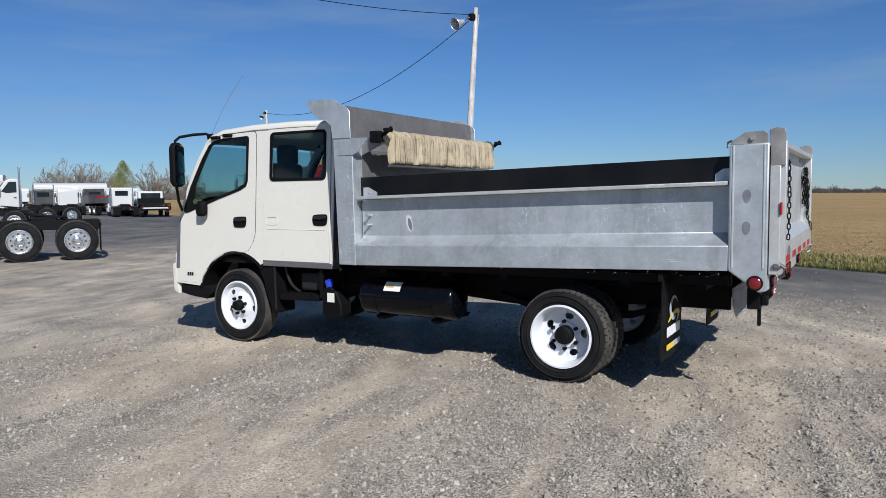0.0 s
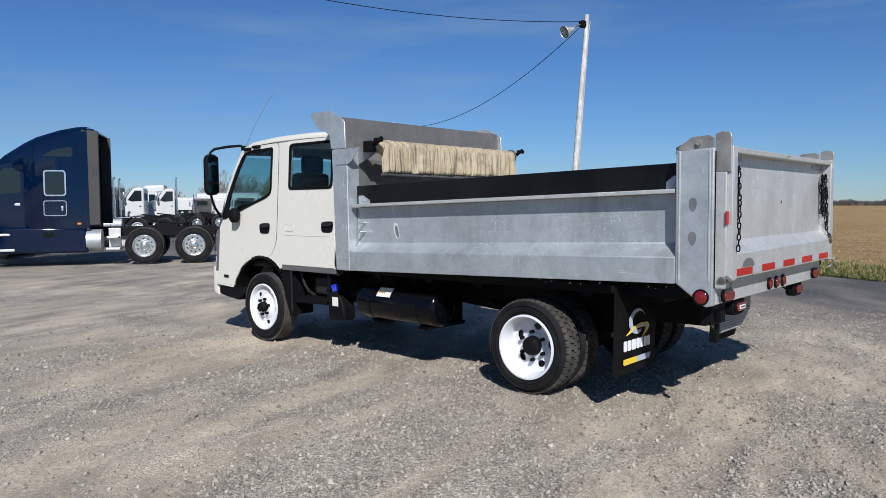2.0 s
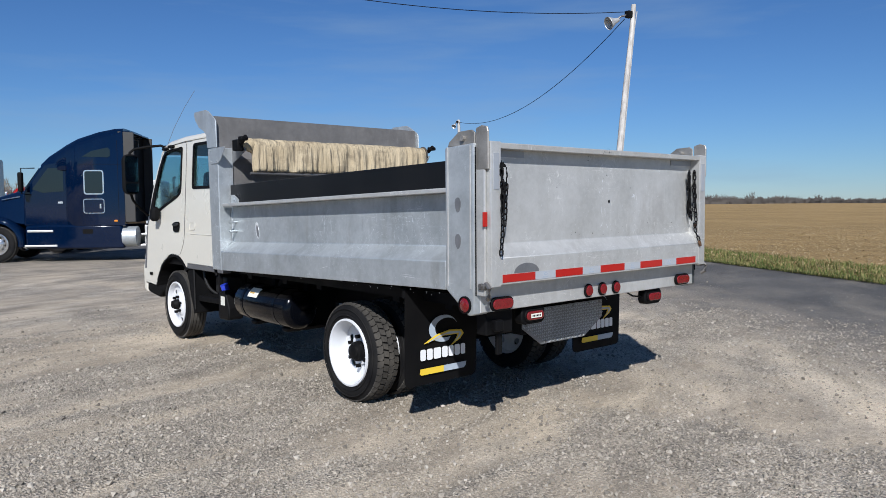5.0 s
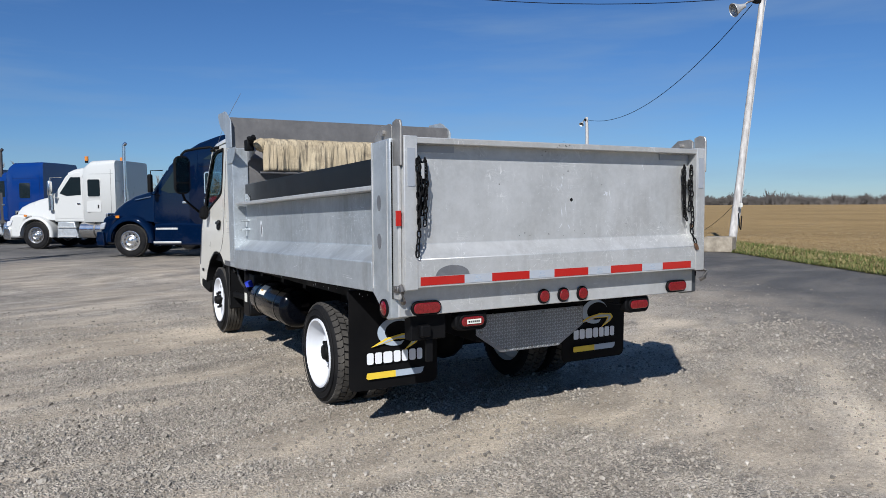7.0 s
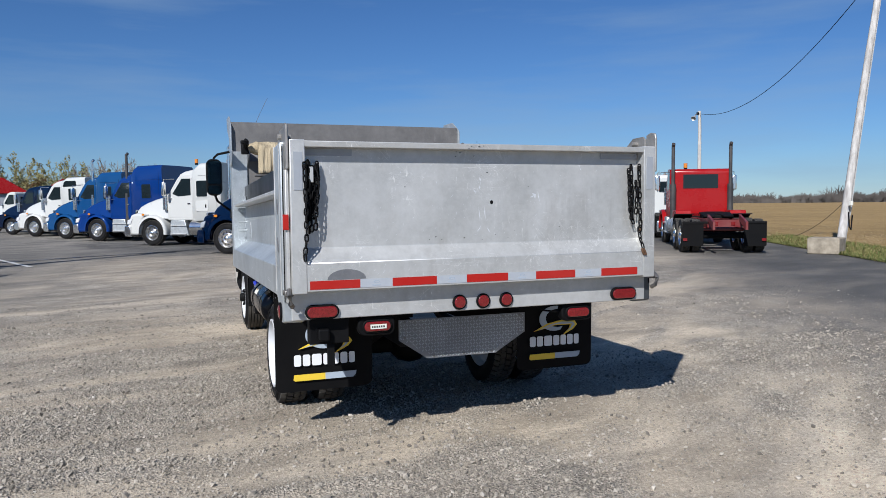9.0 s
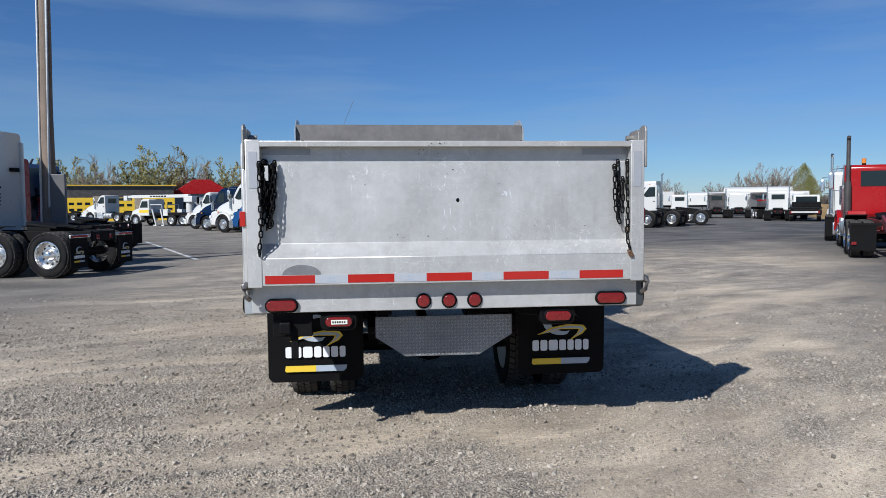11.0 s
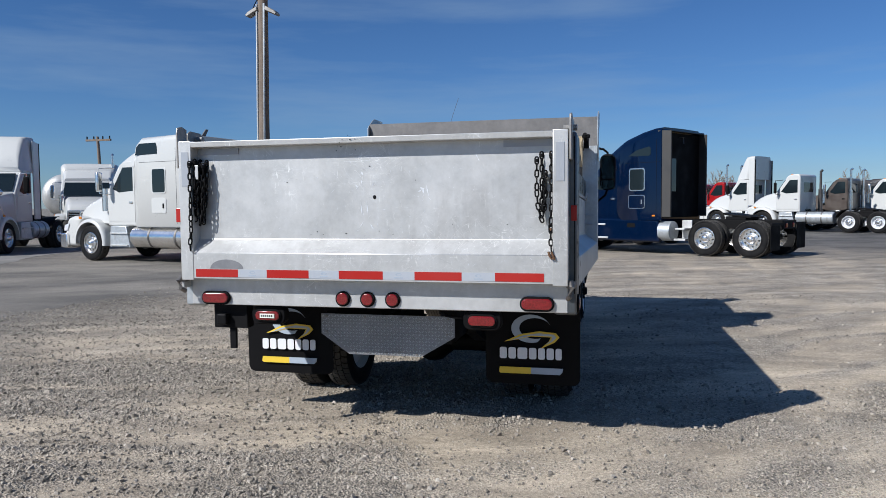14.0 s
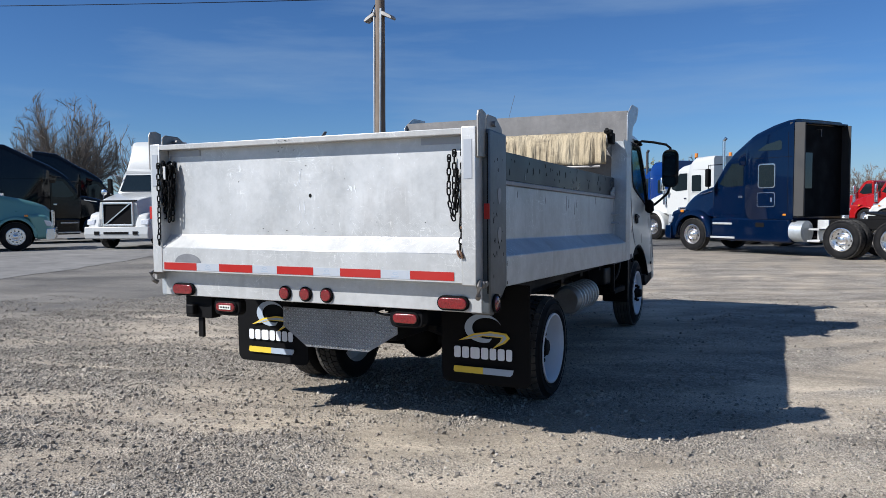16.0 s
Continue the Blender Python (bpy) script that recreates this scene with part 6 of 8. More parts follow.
# ---- highway tractors parked in the yard ----
def tractor(x, y, heading, colour, label, wb=5.8, hood="aero", sleeper=1.9, roof=2.85, high=3.85, day_fairing=0.0, stacks=(), stack_mat=None, skirts=False, tanks=True,
            bumper=None, grille=None, flaps=True, emblem=False, extender=0.0, side_window=True, beacons=0, rear_rim="rim_big_rear", frame_mat=None, roof_window=False, back=None,
            visor=False, far=False, group="parked highway tractors", front_y=1.25, load=None, diagonal=False, size=1.0):
    """A tractor unit with its left front hub at (x, y), pointing along heading (a vector); local +y is ahead, the front axle at y = 0."""
    h = Vector((heading[0], heading[1])).normalized()
    right = Vector((h.y, -h.x))
    c = Vector((x, y)) + right * 1.05
    T = thing("tractor_unit", pose(c.x, c.y, 0, 0, 0, math.degrees(math.atan2(-h.x, h.y))) @ Matrix.Scale(size, 4), label, "truck", group)
    frame_mat = frame_mat or CHASSIS
    grille, bumper = grille or CHROME, bumper or CHROME
    cabw, slw = 1.05, 1.2
    cab_r = -1.95
    # chassis
    end = -(wb + 1.25)
    for s in (-1, 1):
        part("frame_rail", box(s * 0.40, s * 0.49, end, 0.8, 0.78, 1.04, 0.01), frame_mat, T)
    for yy in (end + 0.05, -wb, -3.4):
        part("cross_member", box(-0.45, 0.45, yy - 0.06, yy + 0.06, 0.80, 1.02), frame_mat, T)
    part("front_axle", rod((-0.9, 0, 0.52), (0.9, 0, 0.52), 0.06, 8), CHASSIS, T)
    part("under_body", box(-0.42, 0.42, cab_r, 0.9, 0.55, 1.2, 0.05), CHASSIS, T)
    for s in (-1, 1):
        wheel(T, s * 1.10, 0, 0.52, s, "rim_big_front", "tyre_big", "tread_big", "hub_big_front")
        for yy in (-(wb - 0.66), -(wb + 0.66)):
            wheel(T, s * 1.22, yy, 0.52, s, rear_rim, "tyre_big", "tread_big", "hub_big_rear")
            wheel(T, s * 0.90, yy, 0.52, s, rear_rim, "tyre_big", "tread_big", None)
    for yy in (-(wb - 0.66), -(wb + 0.66)):
        part("rear_axle", rod((-0.9, yy, 0.52), (0.9, yy, 0.52), 0.10, 10), CHASSIS, T)
    # fifth wheel
    bm = prism_z([(-0.45, -0.45), (-0.15, -0.55), (-0.06, -0.1), (0.06, -0.1), (0.15, -0.55), (0.45, -0.45), (0.48, 0.3), (0.25, 0.48), (-0.25, 0.48), (-0.48, 0.3)], 1.14, 1.19, 0.01)
    bmesh.ops.transform(bm, matrix=Matrix.Translation((0, -wb + 0.1, 0)) @ Matrix.Translation((0, 0, 1.15)) @ Matrix.Rotation(radians(7), 4, "X") @ Matrix.Translation((0, 0, -1.15)), verts=bm.verts)
    box(-0.45, 0.45, -wb - 0.2, -wb + 0.4, 1.04, 1.14, 0.01, bm)
    if load is None:
        part("fifth_wheel", bm, CHASSIS, T, "greasy black fifth wheel coupling")
    else:
        bm.free()
    if flaps:
        for s in (-1, 1):
            fl = part("mud_flap", plate(rounded(s * 0.91 - 0.31, s * 0.91 + 0.31, 0.22, 0.92, 0.04), (), lambda u, v: (u, end + 0.02, v), (0, 0.012, 0)), PLASTIC, T, "black rubber mud flap")
            part("flap_bar", box(s * 0.45, s * 1.22, end, end + 0.04, 0.90, 0.97, 0.005), CHROME if emblem else CHASSIS, fl)
            if emblem:
                logo(fl, s * 0.91, end + 0.015, 0.48, 1.0)
                part("tail_tape", box(s * 0.62, s * 1.2, end - 0.004, end - 0.001, 0.915, 0.955), TAPE_RED, fl, "red reflective tape")
            part("rear_lamp", box(s * 0.25 - 0.06, s * 0.25 + 0.06, end - 0.03, end, 0.84, 0.96, 0.01), RED_LENS, T, "red rear lamp")
    # cab
    prof = [(cab_r, 1.02), (-0.72, 1.02), (-0.72, 2.0), (-1.17, 2.66), (-1.26, roof - 0.09), (-1.40, roof - 0.01), (-1.62, roof + 0.03), (cab_r + 0.12, roof + 0.03), (cab_r + 0.02, roof - 0.03), (cab_r, roof - 0.12)]
    cab = part("cab", prism_x(prof, -cabw, cabw, 0.11, None, 4), colour, T, smooth=45)
    # windscreen
    lean = lambda u, v: (u, -0.745 - (v - 2.05) * 0.675 + 0.03, v)
    part("windscreen", plate([(-0.93, 2.08), (0.93, 2.08), (0.90, 2.68), (-0.90, 2.68)], (), lean, (0, 0.02, 0.008)), DARK_GLASS, cab, "dark reflecting windscreen")
    for s in (-1, 1):
        at = lambda u, v, s=s: (s * (cabw + 0.001), u, v)
        win = [(-0.98, 2.08), (-1.42, 2.68), (-1.82, 2.68), (-1.82, 2.02), (-1.25, 1.98)]
        door = part("door", plate([(-0.80, 1.15), (-0.84, 2.04), (-1.33, 2.76), (-1.88, 2.76), (-1.88, 1.15)], (), at, (s * 0.008, 0, 0)), colour, cab)
        part("door_window", plate(win, (), lambda u, v, s=s: (s * (cabw + 0.010), u, v), (s * 0.004, 0, 0)), DARK_GLASS, door, "dark side window")
        part("door_handle", box(s * (cabw + 0.008), s * (cabw + 0.03), -1.80, -1.66, 1.66, 1.72, 0.008), PLASTIC if far else CHROME, door)
        part("mirror", box(s * 1.28, s * 1.46, -0.86, -0.74, 2.0, 2.55, 0.04), PLASTIC if skirts or hood in ("aero", "wedge") else CHROME, T, "tall side mirror", 40)
        part("mirror_arm", pipe([(s * 1.03, -1.05, 2.68), (s * 1.37, -0.82, 2.66), (s * 1.37, -0.82, 1.95), (s * 1.04, -0.95, 1.92)], 0.018, 6), CHROME if hood != "aero" else PLASTIC, T)
    # hood with fenders
    near = 0.82 if hood == "aero" else 1.0  # the short nose of the rounded hoods
    front_y = front_y * near
    if hood == "square":
        hd = prism_x([(-0.70, 1.05), (-0.70, 2.05), (1.02, 1.88), (1.10, 1.82), (1.12, 0.8), (0.75, 0.8)], -0.80, 0.80, 0.10, None, 3)
        for v in hd.verts:
            v.co.x *= 1.0 - 0.10 * (v.co.y + 0.6) / 1.8 if v.co.y > -0.6 else 1.12
    elif hood == "aero":
        hd = loft([(-0.76, 1.06, 2.07, 1.02, 0.95, 0.20), (-0.45, 1.10, 2.02, 0.98, 0.90, 0.26), (0.0, 1.12, 1.91, 0.93, 0.82, 0.30), (0.35, 1.10, 1.76, 0.88, 0.74, 0.30), (0.62, 0.98, 1.58, 0.80, 0.66, 0.28), (0.80, 0.90, 1.40, 0.70, 0.58, 0.22), (0.90, 0.86, 1.20, 0.60, 0.50, 0.14)])
    elif hood == "wedge":
        hd = loft([(-0.76, 1.0, 2.03, 1.04, 0.98, 0.07), (-0.3, 1.0, 1.96, 1.02, 0.93, 0.07), (0.3, 1.0, 1.86, 0.97, 0.84, 0.07), (0.80, 0.90, 1.76, 0.88, 0.74, 0.07), (1.06, 0.84, 1.68, 0.76, 0.68, 0.06)])
        part("hood_strip", box(-0.66, 0.66, 0.96, 1.10, 1.665, 1.725, 0.02), PLASTIC, T, "black trim strip on the hood's front edge", 40)
        for s in (-1, 1):
            fm = bmesh.new()
            bmesh.ops.create_uvsphere(fm, u_segments=16, v_segments=10, radius=0.115, matrix=Matrix.Translation((s * 0.98, 0.28, 2.02)) @ Matrix.Diagonal((1, 0.6, 1, 1)))
            fm = part("fender_mirror", fm, CHROME, T, "round chrome fender mirror", 60)
            part("mirror_stalk", pipe([(s * 0.98, 0.30, 1.92), (s * 0.97, 0.34, 1.70), (s * 1.02, 0.10, 1.30)], 0.013, 6), CHROME, fm)
    else:
        hd = loft([(-0.76, 1.06, 2.04, 1.0, 0.90, 0.16), (-0.4, 1.08, 1.98, 0.94, 0.82, 0.20), (0.1, 1.10, 1.88, 0.88, 0.74, 0.22), (0.6, 1.06, 1.74, 0.80, 0.66, 0.22), (0.92, 0.92, 1.60, 0.74, 0.60, 0.18), (1.07, 0.86, 1.44, 0.68, 0.57, 0.12)])
    hd = part("hood", hd, colour, T, smooth=50)
    for s in (-1, 1):
        r0, r1 = 0.60, 0.74
        arc = [(r1 * math.cos(radians(a)), 0.54 + r1 * math.sin(radians(a))) for a in range(-2, 171, 12)]
        inn = [(r0 * math.cos(radians(a)), 0.54 + r0 * math.sin(radians(a))) for a in range(168, -3, -12)]
        if hood == "square":
            body = arc[:-1] + [(-0.86, 0.80), (-0.86, 0.72)] + inn[1:]
            front = [(r1 - 0.02, 0.50), (r1 + 0.12, 0.55), (r1 + 0.14, 0.85), (r1 * 0.86, 0.54 + r1 * 0.5)]
        else:
            body = arc + [(-0.90, 0.62), (-0.88, 0.52)] + inn
            front = [(r0, 0.42), (1.14 * near, 0.42), (1.17 * near, 0.8), (1.02 * near, 1.25), (0.72 * near, 1.32), (0.3, 1.26), (r1 * 0.6, 0.54 + r1 * 0.75)]
        if hood == "square":
            fb = prism_x(body, s * 0.72, s * 1.16, 0.03)
            prism_x(front, s * 0.62, s * 1.13, 0.05, fb)
        else:
            fb = wheel_arch_bm(s, 0.60, 0.76 if hood == "aero" else 0.70, 0.66, 1.17, -4, 188)
            prism_x(front, s * 0.62, s * 1.10, 0.10, fb, 4)
        part("fender", fb, colour, T, smooth=45)
        if hood != "square":
            part("headlamp", prism_x([(0.98 * near, 0.88), (1.165 * near, 0.86), (1.13 * near, 1.05), (0.90 * near, 1.10)], s * 0.84, s * 1.135, 0.03), CLEAR_LENS if not colour is NAVY else GREY_STICKER, T, "clear headlamp", 40)
        else:
            part("headlamp", box(s * 0.80, s * 1.08, 0.98, 1.16, 1.0, 1.22, 0.04), CHROME, T, "chrome headlamp pod", 40)
        part("turn_lamp", box(s * 1.14, s * 1.168, 0.30, 0.42, 1.16 if hood == "square" else 1.22, 1.25 if hood == "square" else 1.30, 0.01), AMBER_LENS, T, "amber turn lamp")
        if hood in ("square", "slope"):
            part("air_cleaner", rod((s * 0.98, -0.62, 1.45), (s * 0.98, -0.62, 2.10), 0.13, 16), CHROME, T, "chrome air cleaner", 40)
    part("bumper", prism_x([(0.95 * near, 0.36), (front_y, 0.38), (front_y + 0.03, 0.55), (front_y, 0.80), (0.98 * near, 0.80)], -1.18, 1.18, 0.03), bumper, T, smooth=40)
    gz0, gz1 = (0.86, 1.60) if diagonal else (0.86, 1.40) if hood == "slope" else (0.88, 1.72) if hood == "square" else (0.85, 1.32)
    gy = {"aero": 0.985, "square": 1.115, "slope": 1.15, "wedge": 1.10}[hood]
    gr = part("grille", prism_x([(gy - 0.1, gz0), (gy + 0.02, gz0), (gy + 0.0, gz1), (gy - 0.1, gz1)], -0.52, 0.52, 0.02), PLASTIC, T, "dark radiator grille")
    fr = box(-0.56, 0.56, gy - 0.02, gy + 0.045, gz1 - 0.02, gz1 + 0.05, 0.01)
    for s in (-1, 1):
        box(s * 0.51, s * 0.57, gy - 0.02, gy + 0.045, gz0, gz1, 0.01, fr)
    box(-0.56, 0.56, gy - 0.02, gy + 0.045, gz0 - 0.04, gz0 + 0.02, 0.01, fr)
    part("grille_frame", fr, grille, gr)
    if diagonal:
        bar = prism_x([(gy + 0.02, -0.02), (gy + 0.05, -0.02), (gy + 0.05, 0.02), (gy + 0.02, 0.02)], -0.60, 0.60)
        bmesh.ops.transform(bar, matrix=Matrix.Translation((0, 0, (gz0 + gz1) / 2)) @ Matrix.Rotation(radians(38), 4, "Y"), verts=bar.verts)
        part("grille_bar", bar, CHROME, gr, "bright diagonal bar")
        for s in (-1, 1):
            part("bumper_vent", box(s * 0.62, s * 0.80, front_y + 0.02, front_y + 0.045, 0.52, 0.64), PLASTIC, T)
        part("bumper_vent", box(-0.45, 0.45, front_y + 0.02, front_y + 0.045, 0.54, 0.62), PLASTIC, T)
    elif not far:
        for k in range(7):
            zz = gz0 + 0.05 + (gz1 - gz0 - 0.1) * k / 6
            part("grille_bar", box(-0.50, 0.50, gy + 0.015, gy + 0.035, zz - 0.012, zz + 0.012), grille, gr)
    # sleeper
    back_y = cab_r
    if sleeper:
        back_y = cab_r - sleeper
        if hood == "aero":
            roofline = [(-1.18, 2.66, 2.80, 0.96, 0.90, 0.07), (-1.40, 2.62, 3.02, 1.02, 0.98, 0.16), (-1.70, 2.60, 3.22, 1.07, 1.05, 0.22), (cab_r + 0.03, 2.60, 3.37, 1.12, 1.10, 0.26)]
            boxed = [(cab_r + 0.04, 1.0, 3.36, 1.10, 1.10, 0.26), (cab_r - 0.16, 1.0, 3.46, 1.18, 1.18, 0.27), (cab_r - 0.30, 1.0, 3.53, slw, slw, 0.27), (cab_r - sleeper * 0.55, 1.0, high - 0.10, slw, slw, 0.25), (back_y + 0.25, 1.0, high - 0.01, slw, slw, 0.20), (back_y, 1.0, high, slw, slw, 0.18)]
        else:
            roofline = [(-1.24, 2.70, roof + 0.02, 0.96, 0.92, 0.10), (-1.50, 2.70, roof + 0.12, 1.02, 1.0, 0.16), (cab_r + 0.03, 2.66, max(roof + 0.20, high - 0.34), 1.08, 1.06, 0.22)]
            boxed = [(cab_r + 0.04, 1.0, max(roof + 0.20, high - 0.36), 1.06, 1.06, 0.22), (cab_r - 0.15, 1.0, high - 0.13, 1.16, 1.16, 0.24), (cab_r - 0.36, 1.0, high - 0.02, slw, slw, 0.22), (back_y + 0.12, 1.0, high, slw, slw, 0.16), (back_y, 1.0, high - 0.02, slw - 0.01, slw - 0.01, 0.12)]
        sl = part("sleeper", loft(boxed), colour, T, smooth=45)
        part("roof_cap", loft(roofline), colour, sl, smooth=50)
        for s in (-1, 1):
            part("body_seam", box(s * (slw - 0.004), s * (slw + 0.003), back_y + 0.16, back_y + 0.168, 1.1, high - 0.35), PLASTIC, sl)
            part("body_seam", box(s * (slw - 0.004), s * (slw + 0.003), back_y + 0.05, cab_r - 0.32, 2.78, 2.788), PLASTIC, sl)
        if back:
            part("rear_panel", box(-slw + 0.1, slw - 0.1, back_y - 0.012, back_y - 0.002, 1.1, high - 0.15, 0.0), back, sl)
            if extender:
                part("roof_extender", box(-slw + 0.06, slw - 0.06, back_y - extender + 0.1, back_y + 0.1, high - 0.13, high - 0.07, 0.02), colour, sl)
                part("rear_pane", box(-0.98, -0.35, back_y - 0.02, back_y - 0.012, 1.9, 2.9, 0.0), DARK_GLASS, sl)
                part("hose_hanger", pipe([(-0.2, back_y - 0.02, 3.55), (-0.2, back_y - 0.18, 3.55), (-0.2, back_y - 0.18, 3.35)], 0.015, 6), STEEL, sl)
            else:
                part("hose_arm", rod((-0.12, back_y - 0.06, 2.32), (0.10, back_y - 0.16, 1.86), 0.03, 8), CHASSIS, sl, "black spring arm for the hoses")
                part("hose_bracket", rod((-0.30, back_y - 0.10, 1.95), (0.26, back_y - 0.12, 2.10), 0.035, 8), CHASSIS, sl)
                for k, hm in enumerate((RED, BLUE, CHASSIS)):
                    x0 = -0.16 + 0.13 * k
                    coil = [(x0 + 0.07 * math.cos(0.9 * j), back_y - 0.16 + 0.07 * math.sin(0.9 * j), 2.0 - 0.012 * j) for j in range(48 - 10 * k)]
                    part("air_hose", pipe(coil + [(x0 - 0.05, back_y - 0.16, coil[-1][2] - 0.05), (x0 - 0.12, back_y - 0.1, 1.12)], 0.016, 5), hm, sl, "coiled air hose")
                part("work_lamp", box(0.72, 1.0, back_y - 0.10, back_y - 0.012, 2.50, 2.60, 0.02), CHASSIS, sl)
                part("roof_vane", plate([(-0.35, high - 0.05), (-0.15, high + 0.2), (-0.05, high + 0.2), (-0.2, high - 0.05)], (), lambda u, v: (u, back_y + 0.1, v), (0, 0.03, 0)), GREY_PLASTIC, sl)
                for sx in (-1, 1):
                    part("corner_trim", box(sx * (slw - 0.10), sx * (slw - 0.02), back_y - 0.10, back_y + 0.02, 1.1, high - 0.25, 0.03), colour, sl)
        for s in (-1, 1):
            if side_window:
                y0, y1 = back_y + 0.55, back_y + 1.1
                fr2 = part("sleeper_window", plate(rounded(y0, y1, 1.92, 2.62, 0.08), (), lambda u, v, s=s: (s * (slw + 0.0005), u, v), (s * 0.012, 0, 0)), CHROME if skirts else colour, sl)
                part("pane", plate(rounded(y0 + 0.035, y1 - 0.035, 1.955, 2.585, 0.06), (), lambda u, v, s=s: (s * (slw + 0.0125), u, v), (s * 0.004, 0, 0)), DARK_GLASS, fr2, "dark sleeper window")
                lk = part("locker_door", plate(rounded(y0, y1 + 0.02, 1.38, 1.80, 0.06), (), lambda u, v, s=s: (s * (slw + 0.0005), u, v), (s * 0.010, 0, 0)), CHROME if skirts else colour, sl)
                part("locker_panel", plate(rounded(y0 + 0.02, y1, 1.40, 1.78, 0.05), (), lambda u, v, s=s: (s * (slw + 0.0105), u, v), (s * 0.003, 0, 0)), colour, lk)
                part("locker_latch", box(s * (slw + 0.012), s * (slw + 0.03), y0 + 0.08, y0 + 0.13, 1.52, 1.65, 0.006), CHROME if skirts else PLASTIC, lk)
            if roof_window:
                part("roof_pane", plate([(back_y + 1.12, 3.00), (back_y + 0.86, 3.16), (back_y + 0.42, 3.26), (back_y + 0.36, 3.20), (back_y + 0.36, 3.02), (back_y + 0.42, 2.98)] if hood == "aero" else [(cab_r - 0.18, high - 0.52), (cab_r - 0.24, high - 0.30), (cab_r - 0.36, high - 0.20), (cab_r - 1.0, high - 0.20), (cab_r - 1.04, high - 0.30), (cab_r - 1.04, high - 0.50)], (), lambda u, v, s=s: (s * (slw + 0.0005), u, v), (s * 0.006, 0, 0)), DARK_GLASS, sl, "dark upper window")
            if extender:
                part("side_extender", plate([(back_y + 0.14, 1.12), (back_y + 0.14, high - 0.09), (back_y - extender, high - 0.12), (back_y - extender, 1.12)], (), lambda u, v, s=s: (s * (slw - 0.004 - 0.22 * max(0.0, back_y - u)), u, v), (-s * 0.06, 0, 0), 0.015), EXTENDER if colour is NAVY else colour, T, "side extender behind the sleeper", 40)
    elif day_fairing:
        f = day_fairing
        fb = loft([(-1.24, roof - 0.10, roof + 0.06, 1.00, 0.94, 0.06), (-1.40, roof - 0.10, roof + f * 0.40, 1.03, 0.92, 0.14), (-1.62, roof - 0.10, roof + f * 0.82, 1.06, 0.93, 0.18), (-1.74, roof - 0.10, roof + f * 0.97, 1.08, 0.96, 0.16), (cab_r, roof - 0.10, roof + f, 1.10, 1.0, 0.14), (cab_r - 0.30, roof - 0.10, roof + f, 1.12, 1.04, 0.12)])
        part("roof_fairing", fb, colour, T, smooth=50)
        if extender:
            for s in (-1, 1):
                part("side_extender", plate([(cab_r, 1.1), (cab_r, roof + day_fairing - 0.15), (cab_r - extender, roof + day_fairing - 0.2), (cab_r - extender, 1.1)], (), lambda u, v, s=s: (s * 1.08, u, v), (s * 0.05, 0, 0), 0.015), colour, T, smooth=40)
                part("extender_edge", box(s * 1.07, s * 1.14, cab_r - extender - 0.05, cab_r - extender, 1.1, roof + day_fairing - 0.2, 0.01), PLASTIC, T)
    if not sleeper:
        part("rear_window", box(-0.6, 0.6, cab_r - 0.012, cab_r - 0.002, 2.05, 2.55, 0.0), DARK_GLASS, cab, "dark rear window")
        if visor:
            part("rear_guard", box(-0.95, 0.95, cab_r - 0.35, cab_r - 0.25, 1.1, 2.7, 0.03), back or ALU, T, "headache rack behind the cab", 40)
    if visor:
        part("sun_visor", prism_x([(-1.20, 2.72), (-1.05, 2.62), (-1.06, 2.66), (-1.22, 2.78)], -1.0, 1.0), colour, T)
    # tanks, steps and skirts
    if skirts:
        for s in (-1, 1):
            sk = prism_x([(-0.80, 0.38), (-0.80, 1.04), (-1.4, 1.08), (-2.2, 1.06), (back_y + 0.1, 1.04), (back_y + 0.05, 0.36)], s * 0.95, s * 1.19, 0.06, None, 3)
            sk = part("side_skirt", sk, colour, T, "painted side skirt over the fuel tank", 45)
            for z, y0, y1 in ((0.46, -0.78, -1.65), (0.88, -0.86, -1.55)):
                part("step_trim", box(s * 1.18, s * 1.215, y1, y0, z - 0.025, z + 0.035, 0.01), ALU_BRIGHT, sk, "bright step trim")
            part("intake_trim", plate([(-0.62, 1.90), (-0.10, 1.80), (-0.06, 1.765), (-0.60, 1.855)], (), lambda u, v, s=s: (s * (0.925 - 0.12 * (u + 0.6)), u, v), (s * 0.012, 0, 0), 0.003), CHROME, T, "bright hood side trim")
            part("marker_light", box(s * (slw - 0.002), s * (slw + 0.012), back_y + 0.20, back_y + 0.30, 1.14, 1.19, 0.004), AMBER_LENS, T, "amber side marker")
            part("step_recess", plate(rounded(-2.62, -2.34, 0.80, 0.93, 0.03), (), lambda u, v, s=s: (s * 1.191, u, v), (s * 0.004, 0, 0)), PLASTIC, sk)
            part("tank_end", rod((s * 0.95, back_y + 0.1, 0.70), (s * 0.95, back_y - 0.28, 0.70), 0.30, 24), ALU, T, "bare aluminium tank end", 40)
            stp = part("catwalk_step", box(s * 0.60, s * 1.12, back_y - 0.75, back_y - 0.38, 0.42, 0.48, 0.01), ALU_BRIGHT, T)
            part("step_tread", box(s * 0.60, s * 1.08, back_y - 0.70, back_y - 0.40, 0.74, 0.79, 0.01), ALU_BRIGHT, stp)
            part("step_side", box(s * 0.60, s * 0.66, back_y - 0.72, back_y - 0.40, 0.42, 1.02, 0.01), ALU_BRIGHT, stp)
    elif tanks:
